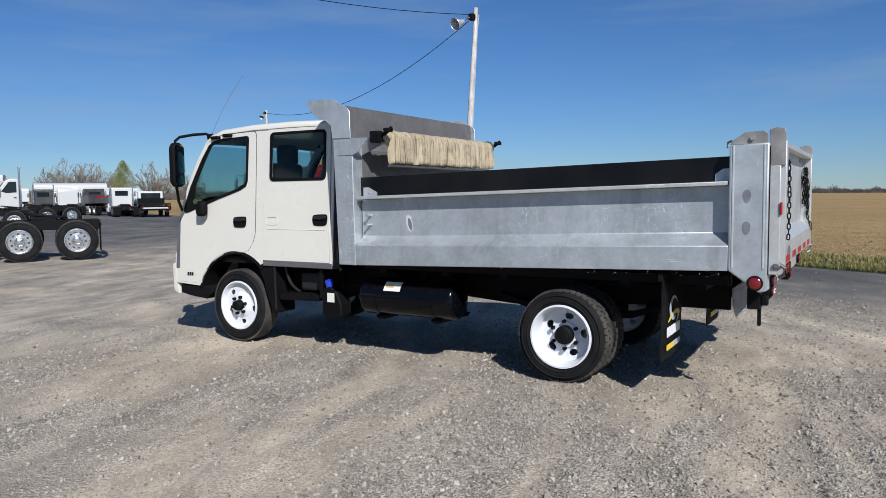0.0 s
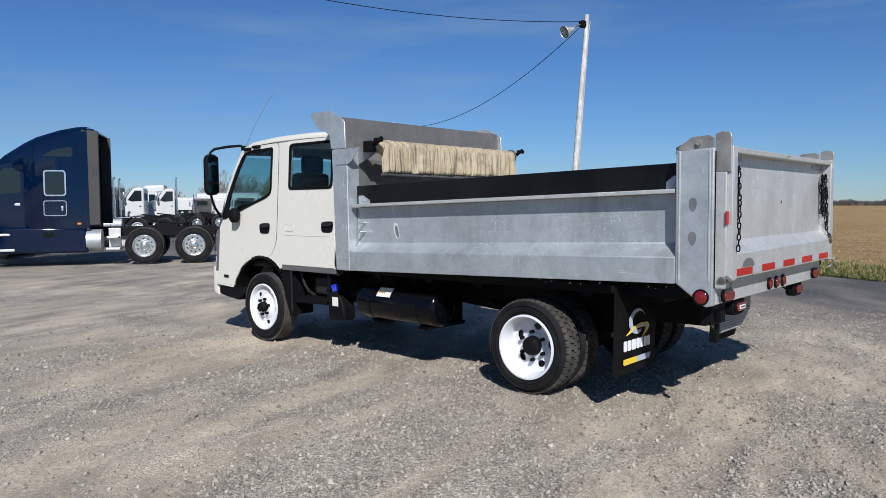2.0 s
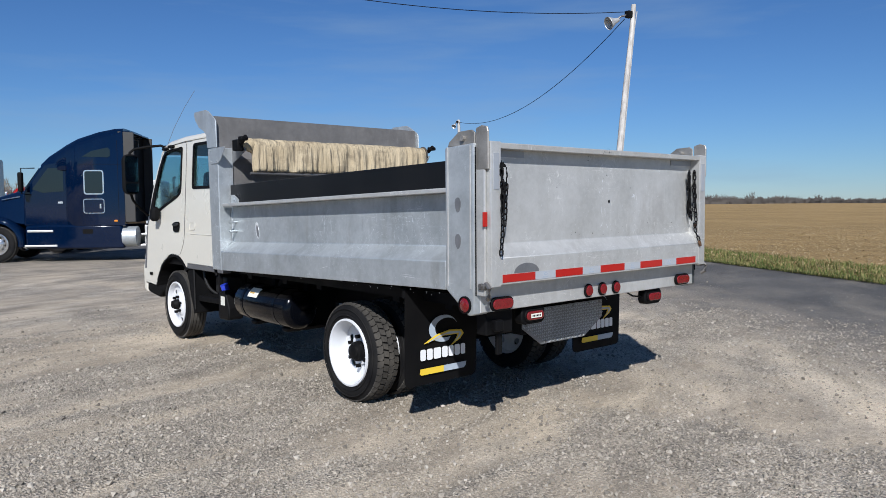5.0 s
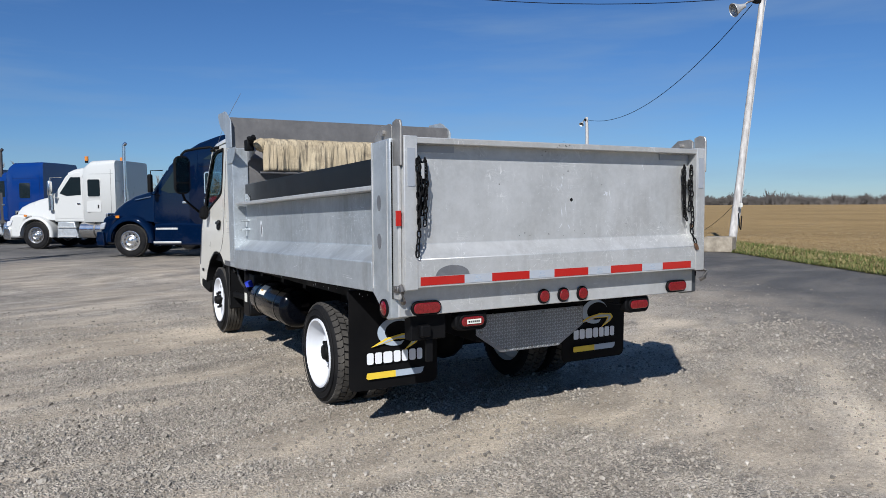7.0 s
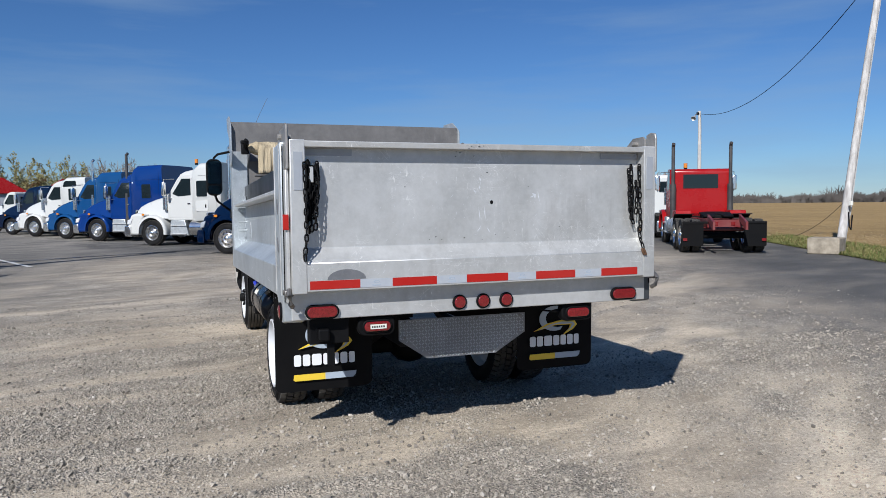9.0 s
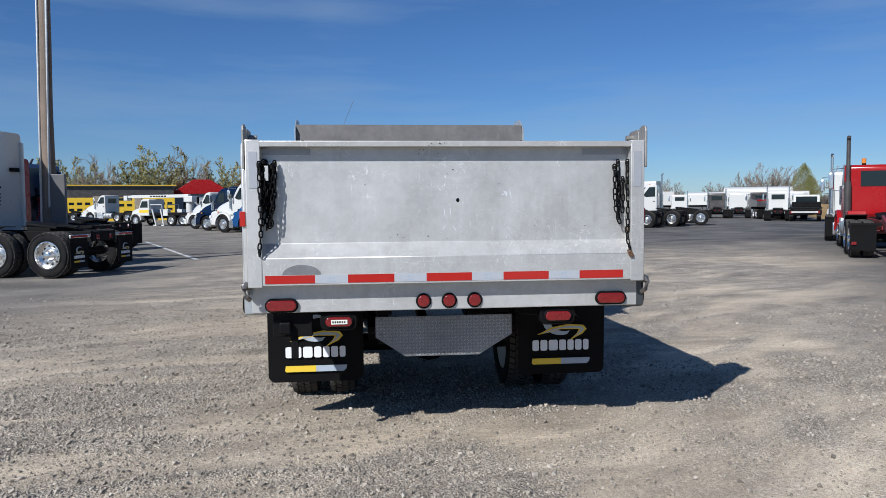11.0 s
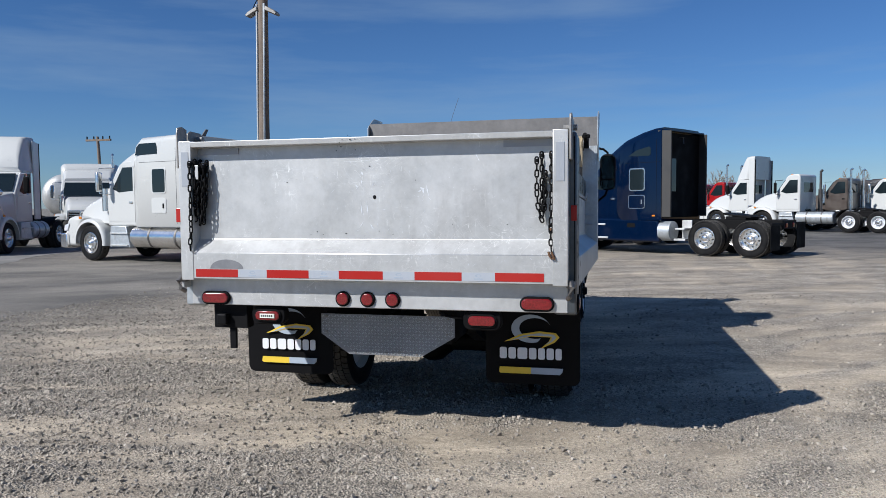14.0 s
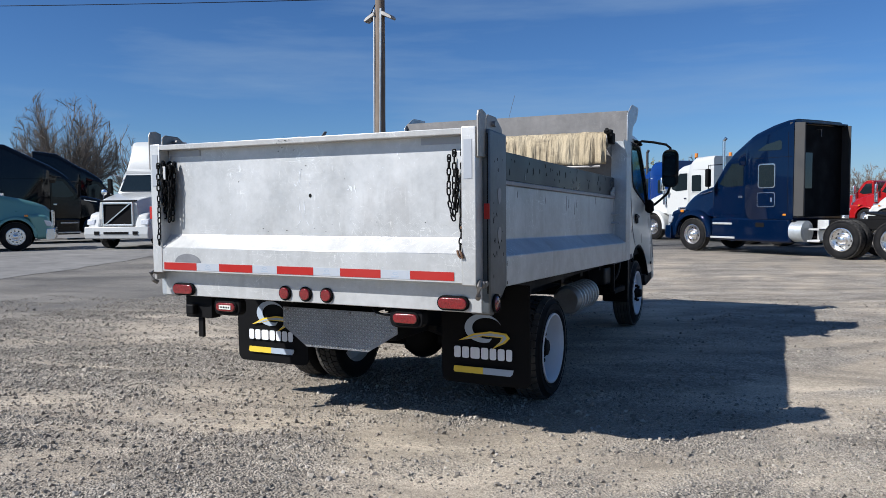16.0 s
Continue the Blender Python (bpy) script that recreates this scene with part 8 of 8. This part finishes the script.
def leafy(x, y, height, width, seed, material, label, group=""):
    """A narrow tree with many small leaf clumps round a trunk and limbs."""
    rng = random.Random(seed)
    T = thing("tree", pose(x, y, 0), label, "tree", group)
    part("trunk", rod((0, 0, 0), (0, 0, height * 0.9), height * 0.022, 8, None, 0.02), BARK, T)
    bm = bmesh.new()
    for _ in range(7000):
        f = rng.random() ** 0.8
        r = width * math.sin(math.pi * (0.18 + 0.8 * f)) ** 0.8 * (0.2 + 0.8 * rng.random() ** 0.6)
        a = rng.uniform(0, 6.283)
        p = Vector((r * math.cos(a), r * math.sin(a), height * (0.12 + 0.88 * f) + rng.uniform(-0.3, 0.3)))
        s = rng.uniform(0.035, 0.10)
        d = Vector((rng.uniform(-1, 1), rng.uniform(-1, 1), rng.uniform(-0.2, 1.2))).normalized()
        e = d.cross(Vector((rng.uniform(-1, 1), rng.uniform(-1, 1), 0.3))).normalized()
        vs = [bm.verts.new(p + d * s), bm.verts.new(p + e * s * 0.4), bm.verts.new(p - d * s * 0.5), bm.verts.new(p - e * s * 0.4)]
        bm.faces.new(vs)
    part("crown", bm, material, T)
    return T


tree(-44.85, 32.75, 10.2, 3.7, 3, "large bare spreading tree behind the black tractor", BARK, 46, 16, 14, 0, 0.011)
tree(-49.0, 42.6, 9.2, 2.6, 5, "smaller bare tree beside the large one", BARK, 16, 9, 6, 0, 0.016)
# budding trees behind the yellow workshop
for k, (x, y, hh) in enumerate(((-53, 104, 10), (-47.4, 106, 9.5), (-42, 108, 10), (-37.4, 103, 10.5), (-33.1, 106, 9.5), (-29.9, 107, 12), (-26, 108, 11.5), (-21.5, 110, 10), (-17.5, 124, 10.5), (-9.5, 126, 11), (-13.0, 128, 9.5))):
    tree(x, y, hh * 0.94, hh * (0.33 + 0.05 * (k % 3)), 20 + k, "budding spring tree behind the workshop", BUD if k % 3 else TWIG, 22, 10, 7, 4 if k % 3 else 0, 0.020)
# trees behind the far row of trucks
for k, (x, y, hh) in enumerate(((38.6, 130.2, 7.4), (58.6, 134.5, 6.4), (66.0, 131.0, 5.6), (51.5, 92.4, 6.0), (56.3, 95.5, 7.4), (60.1, 96.8, 6.8), (63.5, 98, 6.0), (11.1, 116, 7.0), (14.5, 112, 6.5), (5, 118, 6.5), (17.5, 114, 6.0), (62.2, 85.2, 6.7), (66.0, 83.0, 5.6), (-12.4, 102, 7.6), (-9.3, 101, 8.2), (-6.3, 103, 8.0), (-3.6, 101, 7.4))):
    tree(x, y, hh, hh * (0.40 + 0.06 * (k % 3)), 50 + k, "bare tree beyond the far row of trucks", TWIG, 24, 10, 8, 0, 0.019)
for k, (x, y, hh) in enumerate(((48.2, 73.6, 5.6), (55.5, 84.0, 4.6))):
    leafy(x, y, hh, 1.5, 70 + k, EVERGREEN, "yellow-green tree coming into leaf beyond the trucks", "trees in leaf")


def far_wood():
    """The bare wood along the far side of the field."""
    rng = random.Random(17)
    bm = bmesh.new()
    for k in range(1300):
        a = rng.uniform(-36, 64)
        d = 430 + 60 * noise.noise((a * 0.15, 0, 0)) + rng.uniform(0, 60)
        px, py = d * math.cos(radians(a)), d * math.sin(radians(a))
        tall = 1.0 + 0.95 * min(1.0, max(0.0, (a - 18) / 12))
        hh = (3.0 + 2.6 * abs(noise.noise((a * 0.35, 2, 0))) + (2.0 if rng.random() < 0.05 else 0)) * rng.uniform(0.6, 1.1) * tall
        w = hh * rng.uniform(0.4, 0.75)
        side = Vector((-math.sin(radians(a)), math.cos(radians(a)), 0))
        p = Vector((px, py, 0))
        for j in range(34):
            g = rng.uniform(-1, 1)
            u0 = g * 0.35 * w + rng.uniform(-0.2, 0.2) * w
            u1 = g * w
            z0 = rng.uniform(0.05, 0.5) * hh
            z1 = z0 + (hh - z0) * rng.uniform(0.3, 0.85) * math.sqrt(max(0.05, 1 - g * g))
            t = rng.uniform(0.12, 0.30)
            vs = [bm.verts.new(p + side * (u0 - t) + Vector((0, 0, z0))), bm.verts.new(p + side * (u0 + t) + Vector((0, 0, z0))), bm.verts.new(p + side * (u1 + 0.05) + Vector((0, 0, z1))), bm.verts.new(p + side * (u1 - 0.05) + Vector((0, 0, z1)))]
            bm.faces.new(vs)
        for j in range(5):
            u = rng.uniform(-1.3, 1.3) * w
            z1 = rng.uniform(0.2, 0.55) * hh
            vs = [bm.verts.new(Vector((px, py, -0.5)) + side * (u - 1.6)), bm.verts.new(Vector((px, py, -0.5)) + side * (u + 1.6)), bm.verts.new(Vector((px, py, z1)) + side * (u + 0.7)), bm.verts.new(Vector((px, py, z1 * 0.9)) + side * (u - 0.8))]
            bm.faces.new(vs)
    ob = part("far_wood", bm, FAR_WOOD, None)
    tagged(ob, "dark bare wood along the far edge of the field", "trees", kind="stuff")


far_wood()


# ---- buildings ----
def workshop():
    T = thing("workshop", pose(-30.2, 86.6, 0, 0, 0, 14), "low dark workshop with yellow roller doors", "building")
    part("wall", box(-16, 7, 0, 14, 0, 4.0, 0.02), CHARCOAL, T, "dark grey cladding")
    part("roof", box(-16.3, 7.3, -0.3, 14.3, 4.0, 4.22, 0.05), CHARCOAL, T, "flat dark roof")
    part("roof_edge", box(-16.3, 7.3, -0.36, -0.3, 4.14, 4.24, 0.01), YELLOW, T, "thin yellow roof edge")
    for k in range(5):
        x0 = -14.6 + 4.5 * k
        d = part("roller_door", box(x0, x0 + 3.7, -0.10, 0.0, 0, 2.75, 0.02), YELLOW, T, "yellow sectional door")
        for j in range(4):
            for r in range(2):
                part("pane", box(x0 + 0.3 + 0.85 * j, x0 + 0.85 + 0.85 * j, -0.115, -0.10, 1.2 + r * 0.7 + (k % 2) * 0.5, 1.5 + r * 0.7 + (k % 2) * 0.5), DARK_GLASS, d)
        part("pier", box(x0 - 0.8, x0 - 0.02, -0.2, 0, 0, 2.9, 0.02), CONCRETE, T)


workshop()


def red_roof_house(x, y, w, label):
    T = thing("house", pose(x, y, 0, 0, 0, 10), label, "house")
    part("wall", box(-w, w, 0, 8, 0, 3.4), GREY_STICKER, T, "grey cladding")
    part("roof", prism_y([(-w - 0.4, 3.3), (w + 0.4, 3.3), (w * 0.3, 5.2), (-w * 0.3, 5.2)], -0.4, 8.4, 0.03), RED, T, "red metal roof")
    for k in range(3):
        wd = part("window", box(-w * 0.7 + k * w * 0.6, -w * 0.7 + k * w * 0.6 + 1.0, -0.06, 0, 1.2, 2.4, 0.01), WHITE2, T)
        part("pane", box(-w * 0.7 + k * w * 0.6 + 0.1, -w * 0.7 + k * w * 0.6 + 0.9, -0.075, -0.06, 1.3, 2.3), DARK_GLASS, wd)


red_roof_house(-22.0, 97.5, 3.6, "low building with a red metal roof")
red_roof_house(-14.0, 102, 3.6, "second low building with a red metal roof")


def trailer(x, y, rz, length, label, arched=False, top=3.7):
    T = thing("trailer", pose(x, y, 0, 0, 0, rz), label, "trailer", "white trailers behind the far row")
    if arched:
        prof = [(-1.3, 1.1), (1.3, 1.1), (1.3, 3.0)] + [(1.3 * math.cos(radians(a)), 3.0 + 0.5 * math.sin(radians(a))) for a in range(10, 171, 20)] + [(-1.3, 3.0)]
    else:
        prof = [(-1.3, 1.1), (1.3, 1.1), (1.3, top), (-1.3, top)]
    part("box_body", prism_y(prof, 0, length, 0.03), WHITE2, T, "white trailer box", 40)
    part("chassis", box(-1.1, 1.1, 0.3, length - 0.3, 0.75, 1.1), CHASSIS, T)
    for s in (-1, 1):
        for yy in (1.2, 2.5):
            wheel(T, s * 1.22, yy, 0.52, s, "rim_big_rear_white", "tyre_big", "tread_big", "hub_big_rear")
        part("landing_leg", box(s * 0.7 - 0.06, s * 0.7 + 0.06, length - 2.6, length - 2.48, 0, 0.8), STEEL, T)


trailer(56.5, 131.0, -12, 9.0, "white box trailer behind the trucks")
trailer(67.5, 124.5, 58, 9.0, "long white arched trailer behind the trucks", True)
trailer(52.6, 83.0, 62, 8.0, "white arched trailer beyond the far row", True)
trailer(48.5, 73.0, 58, 9.0, "low white box trailer beside the far row", False, 2.75)


T_TANK = thing("tank_trailer", pose(-24.6, 26.4, 0, 0, 0, 38), "pale grey cylindrical tank trailer parked behind the tractors", "trailer")
bm = lathe_x([(0.0, 0.0), (0.02, 0.7), (0.16, 0.98), (0.4, 1.06), (8.6, 1.06), (8.84, 0.98), (8.98, 0.7), (9.0, 0.0)], 36)
bmesh.ops.transform(bm, matrix=Matrix.Translation((0, 0, 2.15)) @ Matrix.Rotation(math.pi / 2, 4, "Z"), verts=bm.verts)
tank_shell = part("tank", bm, ALU_BRIGHT, T_TANK, smooth=45)
for yy in (2.2, 4.4, 6.6):
    bm = lathe_x([(yy, 1.062), (yy, 1.09), (yy + 0.08, 1.09), (yy + 0.08, 1.062)], 36)
    bmesh.ops.transform(bm, matrix=Matrix.Translation((0, 0, 2.15)) @ Matrix.Rotation(math.pi / 2, 4, "Z"), verts=bm.verts)
    part("tank_ring", bm, STEEL, tank_shell, smooth=40)
part("chassis", box(-0.5, 0.5, 0.3, 8.6, 0.85, 1.15), CHASSIS, T_TANK)
for s in (-1, 1):
    for yy in (1.2, 2.5):
        wheel(T_TANK, s * 1.2, yy, 0.52, s, "rim_big_rear", "tyre_big", "tread_big", "hub_big_rear")


def tow_truck(x, y, heading):
    h = Vector(heading).normalized()
    T = thing("tow_truck", pose(x, y, 0, 0, 0, math.degrees(math.atan2(-h.x, h.y))), "black flatbed tow truck seen from behind", "truck")
    part("cab", prism_x([(3.0, 0.6), (5.4, 0.6), (5.4, 1.3), (4.7, 1.4), (4.2, 2.15), (3.1, 2.15), (3.0, 1.4)], -1.0, 1.0, 0.06), WHITE2, T, smooth=40)
    part("rear_window", box(-0.8, 0.8, 2.985, 2.995, 1.5, 2.0), DARK_GLASS, T)
    part("flatbed", box(-1.2, 1.2, -1.2, 2.9, 1.0, 1.12, 0.02), CHASSIS, T)
    part("bed_guard", box(-1.1, 1.1, 2.75, 2.85, 1.12, 1.55, 0.02), PLASTIC, T)
    part("tail_plate", box(-0.95, 0.95, -1.335, -1.3, 0.70, 0.80, 0.01), WHITE2, T)
    part("tail_bar", box(-1.2, 1.2, -1.3, -1.2, 0.55, 0.95, 0.03), CHASSIS, T)
    for s in (-1, 1):
        part("rear_lamp", box(s * 0.95 - 0.12, s * 0.95 + 0.12, -1.32, -1.3, 0.65, 0.85), RED_LENS, T)
        wheel(T, s * 1.12, 0, 0.45, s, "rim_big_rear", "tyre_big", "tread_big", "hub_big_rear")
        wheel(T, s * 1.05, 4.4, 0.45, s, "rim_big_front", "tyre_big", "tread_big", "hub_big_front")


tow_truck(34.6, 51.5, (0.55, 0.83))


def bucket_truck(x, y, rz):
    T = thing("bucket_truck", pose(x, y, 0, 0, 0, rz) @ Matrix.Scale(0.9, 4), "white and yellow utility truck with a folded boom", "truck")
    cab = part("cab", prism_x([(-0.3, 0.95), (0.95, 0.95), (0.95, 1.72), (0.62, 2.42), (0.45, 2.52), (-0.25, 2.52), (-0.3, 2.4)], -1.02, 1.02, 0.07), WHITE2, T, "white cab", 40)
    part("hood", loft([(0.9, 1.0, 1.72, 0.92, 0.84, 0.14), (1.5, 1.0, 1.62, 0.86, 0.76, 0.16), (2.05, 0.9, 1.45, 0.78, 0.68, 0.14), (2.15, 0.85, 1.3, 0.74, 0.64, 0.1)]), WHITE2, T, "white hood", 45)
    part("windscreen", plate([(-0.88, 1.76), (0.88, 1.76), (0.84, 2.34), (-0.84, 2.34)], (), lambda u, v: (u, 0.965 - (v - 1.72) * 0.47, v), (0, 0.012, 0.005)), DARK_GLASS, cab)
    part("bumper", box(-1.1, 1.1, 2.1, 2.25, 0.5, 0.8, 0.03), CHASSIS, T)
    for s in (-1, 1):
        part("door_window", plate([(-0.15, 1.72), (0.80, 1.72), (0.52, 2.32), (-0.15, 2.32)], (), lambda u, v, s=s: (s * 1.021, u, v), (s * 0.008, 0, 0)), DARK_GLASS, cab)
        part("yellow_band", box(s * 1.02, s * 1.03, -0.25, 0.9, 1.25, 1.5), YELLOW, cab, "yellow band")
        part("fender", wheel_arch_at(s, 1.3), WHITE2, T, smooth=45)
        wheel(T, s * 1.08, 1.3, 0.52, s, "rim_big_front", "tyre_big", "tread_big", "hub_big_front")
        for yy in (-3.0, -4.3):
            wheel(T, s * 1.18, yy, 0.52, s, "rim_big_rear", "tyre_big", "tread_big", "hub_big_rear")
        for yy, lean in ((-0.75, 0.55), (-1.75, 0.45)):
            leg = part("outrigger", rod((s * 1.1, yy, 1.55), (s * 1.25, yy - lean, 0.12), 0.07, 8), WHITE2, T, "white angled outrigger leg", 40)
            part("foot_plate", box(s * 1.1, s * 1.4, yy - lean - 0.18, yy - lean + 0.18, 0.03, 0.12, 0.01), WHITE2, leg)
        rack = pipe([(s * 1.1, -0.5, 1.5), (s * 1.1, -0.55, 1.98), (s * 1.1, -1.9, 1.98), (s * 1.1, -1.95, 1.5)], 0.045, 6)
        part("side_rack", rack, WHITE2, T, "white tube rack")
        part("tool_locker", box(s * 0.75, s * 1.15, -2.6, -2.05, 0.95, 1.55, 0.02), WHITE2, T)
    part("frame", box(-0.45, 0.45, -5.0, 1.9, 0.72, 0.98, 0.01), CHASSIS, T)
    part("service_body", box(-1.12, 1.12, -5.0, -0.5, 0.98, 1.25, 0.03), CHASSIS, T)
    part("turret", rod((0, -4.2, 1.25), (0, -4.2, 2.4), 0.34, 14), WHITE2, T, smooth=40)
    part("counterweight", box(-0.5, 0.5, -4.9, -3.9, 2.2, 2.75, 0.06), WHITE2, T, smooth=40)
    boom = part("boom", box(-0.20, 0.20, -4.2, 2.6, 2.62, 2.92, 0.04), WHITE2, T, "white folded boom", 40)
    part("inner_boom", box(-0.14, 0.14, 2.6, 3.4, 2.66, 2.88, 0.03), WHITE2, boom, smooth=40)
    part("boom_tip", box(-0.25, 0.25, 3.1, 3.55, 2.40, 2.88, 0.05), WHITE2, boom, smooth=40)
    for k in range(6):
        part("print_block", box(0.201, 0.205, -1.6 + 0.33 * k, -1.36 + 0.33 * k, 2.70, 2.84), CHASSIS, boom)
        part("print_block", box(-0.205, -0.201, -1.6 + 0.33 * k, -1.36 + 0.33 * k, 2.70, 2.84), CHASSIS, boom)


def wheel_arch_at(s, y):
    bm = wheel_arch_bm(s, 0.60, 0.68, 0.62, 1.12, 0, 180)
    bmesh.ops.translate(bm, vec=(0, y, 0), verts=bm.verts)
    return bm


bucket_truck(-18.3, 61.0, 62)
tractor(-29.5, 78.0, (-0.9, 0.4), WHITE2, "white cab truck near the workshop", wb=4.2, sleeper=0, hood="slope", far=True)
tractor(-36.0, 81.0, (-0.9, 0.4), WHITE2, "second white cab truck near the workshop", wb=4.2, sleeper=0, hood="slope", far=True)


# ---- loose stones, field litter, verge grass ----
def scatter(name, centres, sizes, flat, seed, material, label, category):
    """Many small broken stones in one mesh: each a bent broken lump, half sunk."""
    rng = np.random.default_rng(seed)
    n = len(centres)
    base = np.array([(1, 0, -0.4), (-0.5, 0.87, -0.4), (-0.5, -0.87, -0.4), (0.38, 0.66, 0.55), (-0.76, 0, 0.55), (0.38, -0.66, 0.55)], float)
    tri = np.array([(0, 1, 3), (1, 2, 4), (2, 0, 5), (3, 1, 4), (4, 2, 5), (5, 0, 3), (3, 4, 5)])
    v = base[None] * rng.uniform(0.65, 1.2, (n, 6, 1)) + rng.normal(0, 0.15, (n, 6, 3))
    a = rng.uniform(0, 6.283, n)
    ca, sa = np.cos(a)[:, None], np.sin(a)[:, None]
    v = np.stack([v[..., 0] * ca - v[..., 1] * sa * 0.75, v[..., 0] * sa + v[..., 1] * ca * 0.75, v[..., 2] * flat], -1) * sizes[:, None, None]
    v += centres[:, None, :]
    f = (tri[None] + 6 * np.arange(n)[:, None, None]).reshape(-1, 3)
    me = bpy.data.meshes.new(name)
    me.from_pydata(v.reshape(-1, 3).tolist(), [], f.tolist())
    me.materials.append(material)
    return tagged(new(name, me), label, category, kind="stuff")


rs = np.random.default_rng(11)


def gravel_spots(n, x0, x1, y0, y1, thin, thick):
    """Spots for stones: thick in the drifts, thin on the dusty ground between."""
    p = np.stack([rs.uniform(x0, x1, n), rs.uniform(y0, y1, n)], -1)
    d = gravel_drift(p[:, 0], p[:, 1])
    bare = np.clip((5.6 - (p[:, 0] - np.maximum(0, 0.52 * p[:, 1] + 0.39))) / 2.6, 0.06, 1)  # few lie on the asphalt strip
    return p[rs.random(n) < bare * (thin + (thick - thin) * np.clip((d - 0.15) / 0.6, 0, 1) ** 1.2)]


spots = np.concatenate([gravel_spots(185000, -4.8, 6.0, -4.2, 2.5, 0.20, 0.66), gravel_spots(105000, -7.0, 0.0, -1.5, 7.0, 0.20, 0.66), gravel_spots(30000, -7, 5.5, 2.0, 9.0, 0.14, 0.8),
                        gravel_spots(30000, -9.0, -4.8, -2.0, 5.0, 0.25, 0.8), gravel_spots(26000, 5.6, 9.4, -4.0, 6.0, 0.2, 0.7)])
size = np.clip(rs.lognormal(math.log(0.0060), 0.54, len(spots)), 0.0026, 0.025)
level = ground_height(spots[:, 0], spots[:, 1], gravel_drift(spots[:, 0], spots[:, 1]))
scatter("loose_gravel", np.column_stack([spots, level + size * 0.32]), size, 0.92, 5, STONES, "loose crushed grey stone on the yard", "gravel")


def litter(name, n, seed, material, label, category, lo, hi, upright, length, width):
    """Short bent blades or stalks strewn in a strip from lo to hi metres beyond the field's edge."""
    rng = random.Random(seed)
    verts, faces = [], []
    for _ in range(n):
        y = rng.uniform(-9, 20) if rng.random() < 0.75 else rng.uniform(-30, 34)
        o = lo + (hi - lo) * rng.random() ** 1.8
        x = field_edge(y) + o
        z = 0.004 + 0.10 * min(1, max(0, o) / 0.8)
        a = rng.uniform(0, 6.283)
        lean = rng.uniform(*upright)
        ln, w = rng.uniform(*length), rng.uniform(*width)
        d = Vector((math.cos(a) * math.cos(lean), math.sin(a) * math.cos(lean), math.sin(lean)))
        s = Vector((-math.sin(a), math.cos(a), 0)) * w
        p = Vector((x, y - max(0, o) * 0.25, z + 0.004))
        m = p + d * ln * 0.55 + Vector((0, 0, rng.uniform(0, 0.02)))
        q = p + d * ln
        q.z = max(z, q.z - ln * rng.uniform(0, 0.2))
        k = len(verts)
        verts += [p - s, p + s, m + s, m - s, q]
        faces += [(k, k + 1, k + 2, k + 3), (k + 3, k + 2, k + 4)]
    me = bpy.data.meshes.new(name)
    me.from_pydata([tuple(v) for v in verts], [], faces)
    me.materials.append(material)
    tagged(new(name, me), label, category, kind="stuff")


litter("corn_litter", 34000, 2, STRAW, "pale dry corn stalks and leaves strewn over the field", "crop litter", 0.5, 26.0, (0.0, 0.4), (0.04, 0.20), (0.004, 0.014))
litter("verge_grass", 42000, 3, GRASS, "short dry and green grass along the field's edge", "grass", -0.25, 1.7, (0.35, 1.3), (0.05, 0.16), (0.004, 0.009))
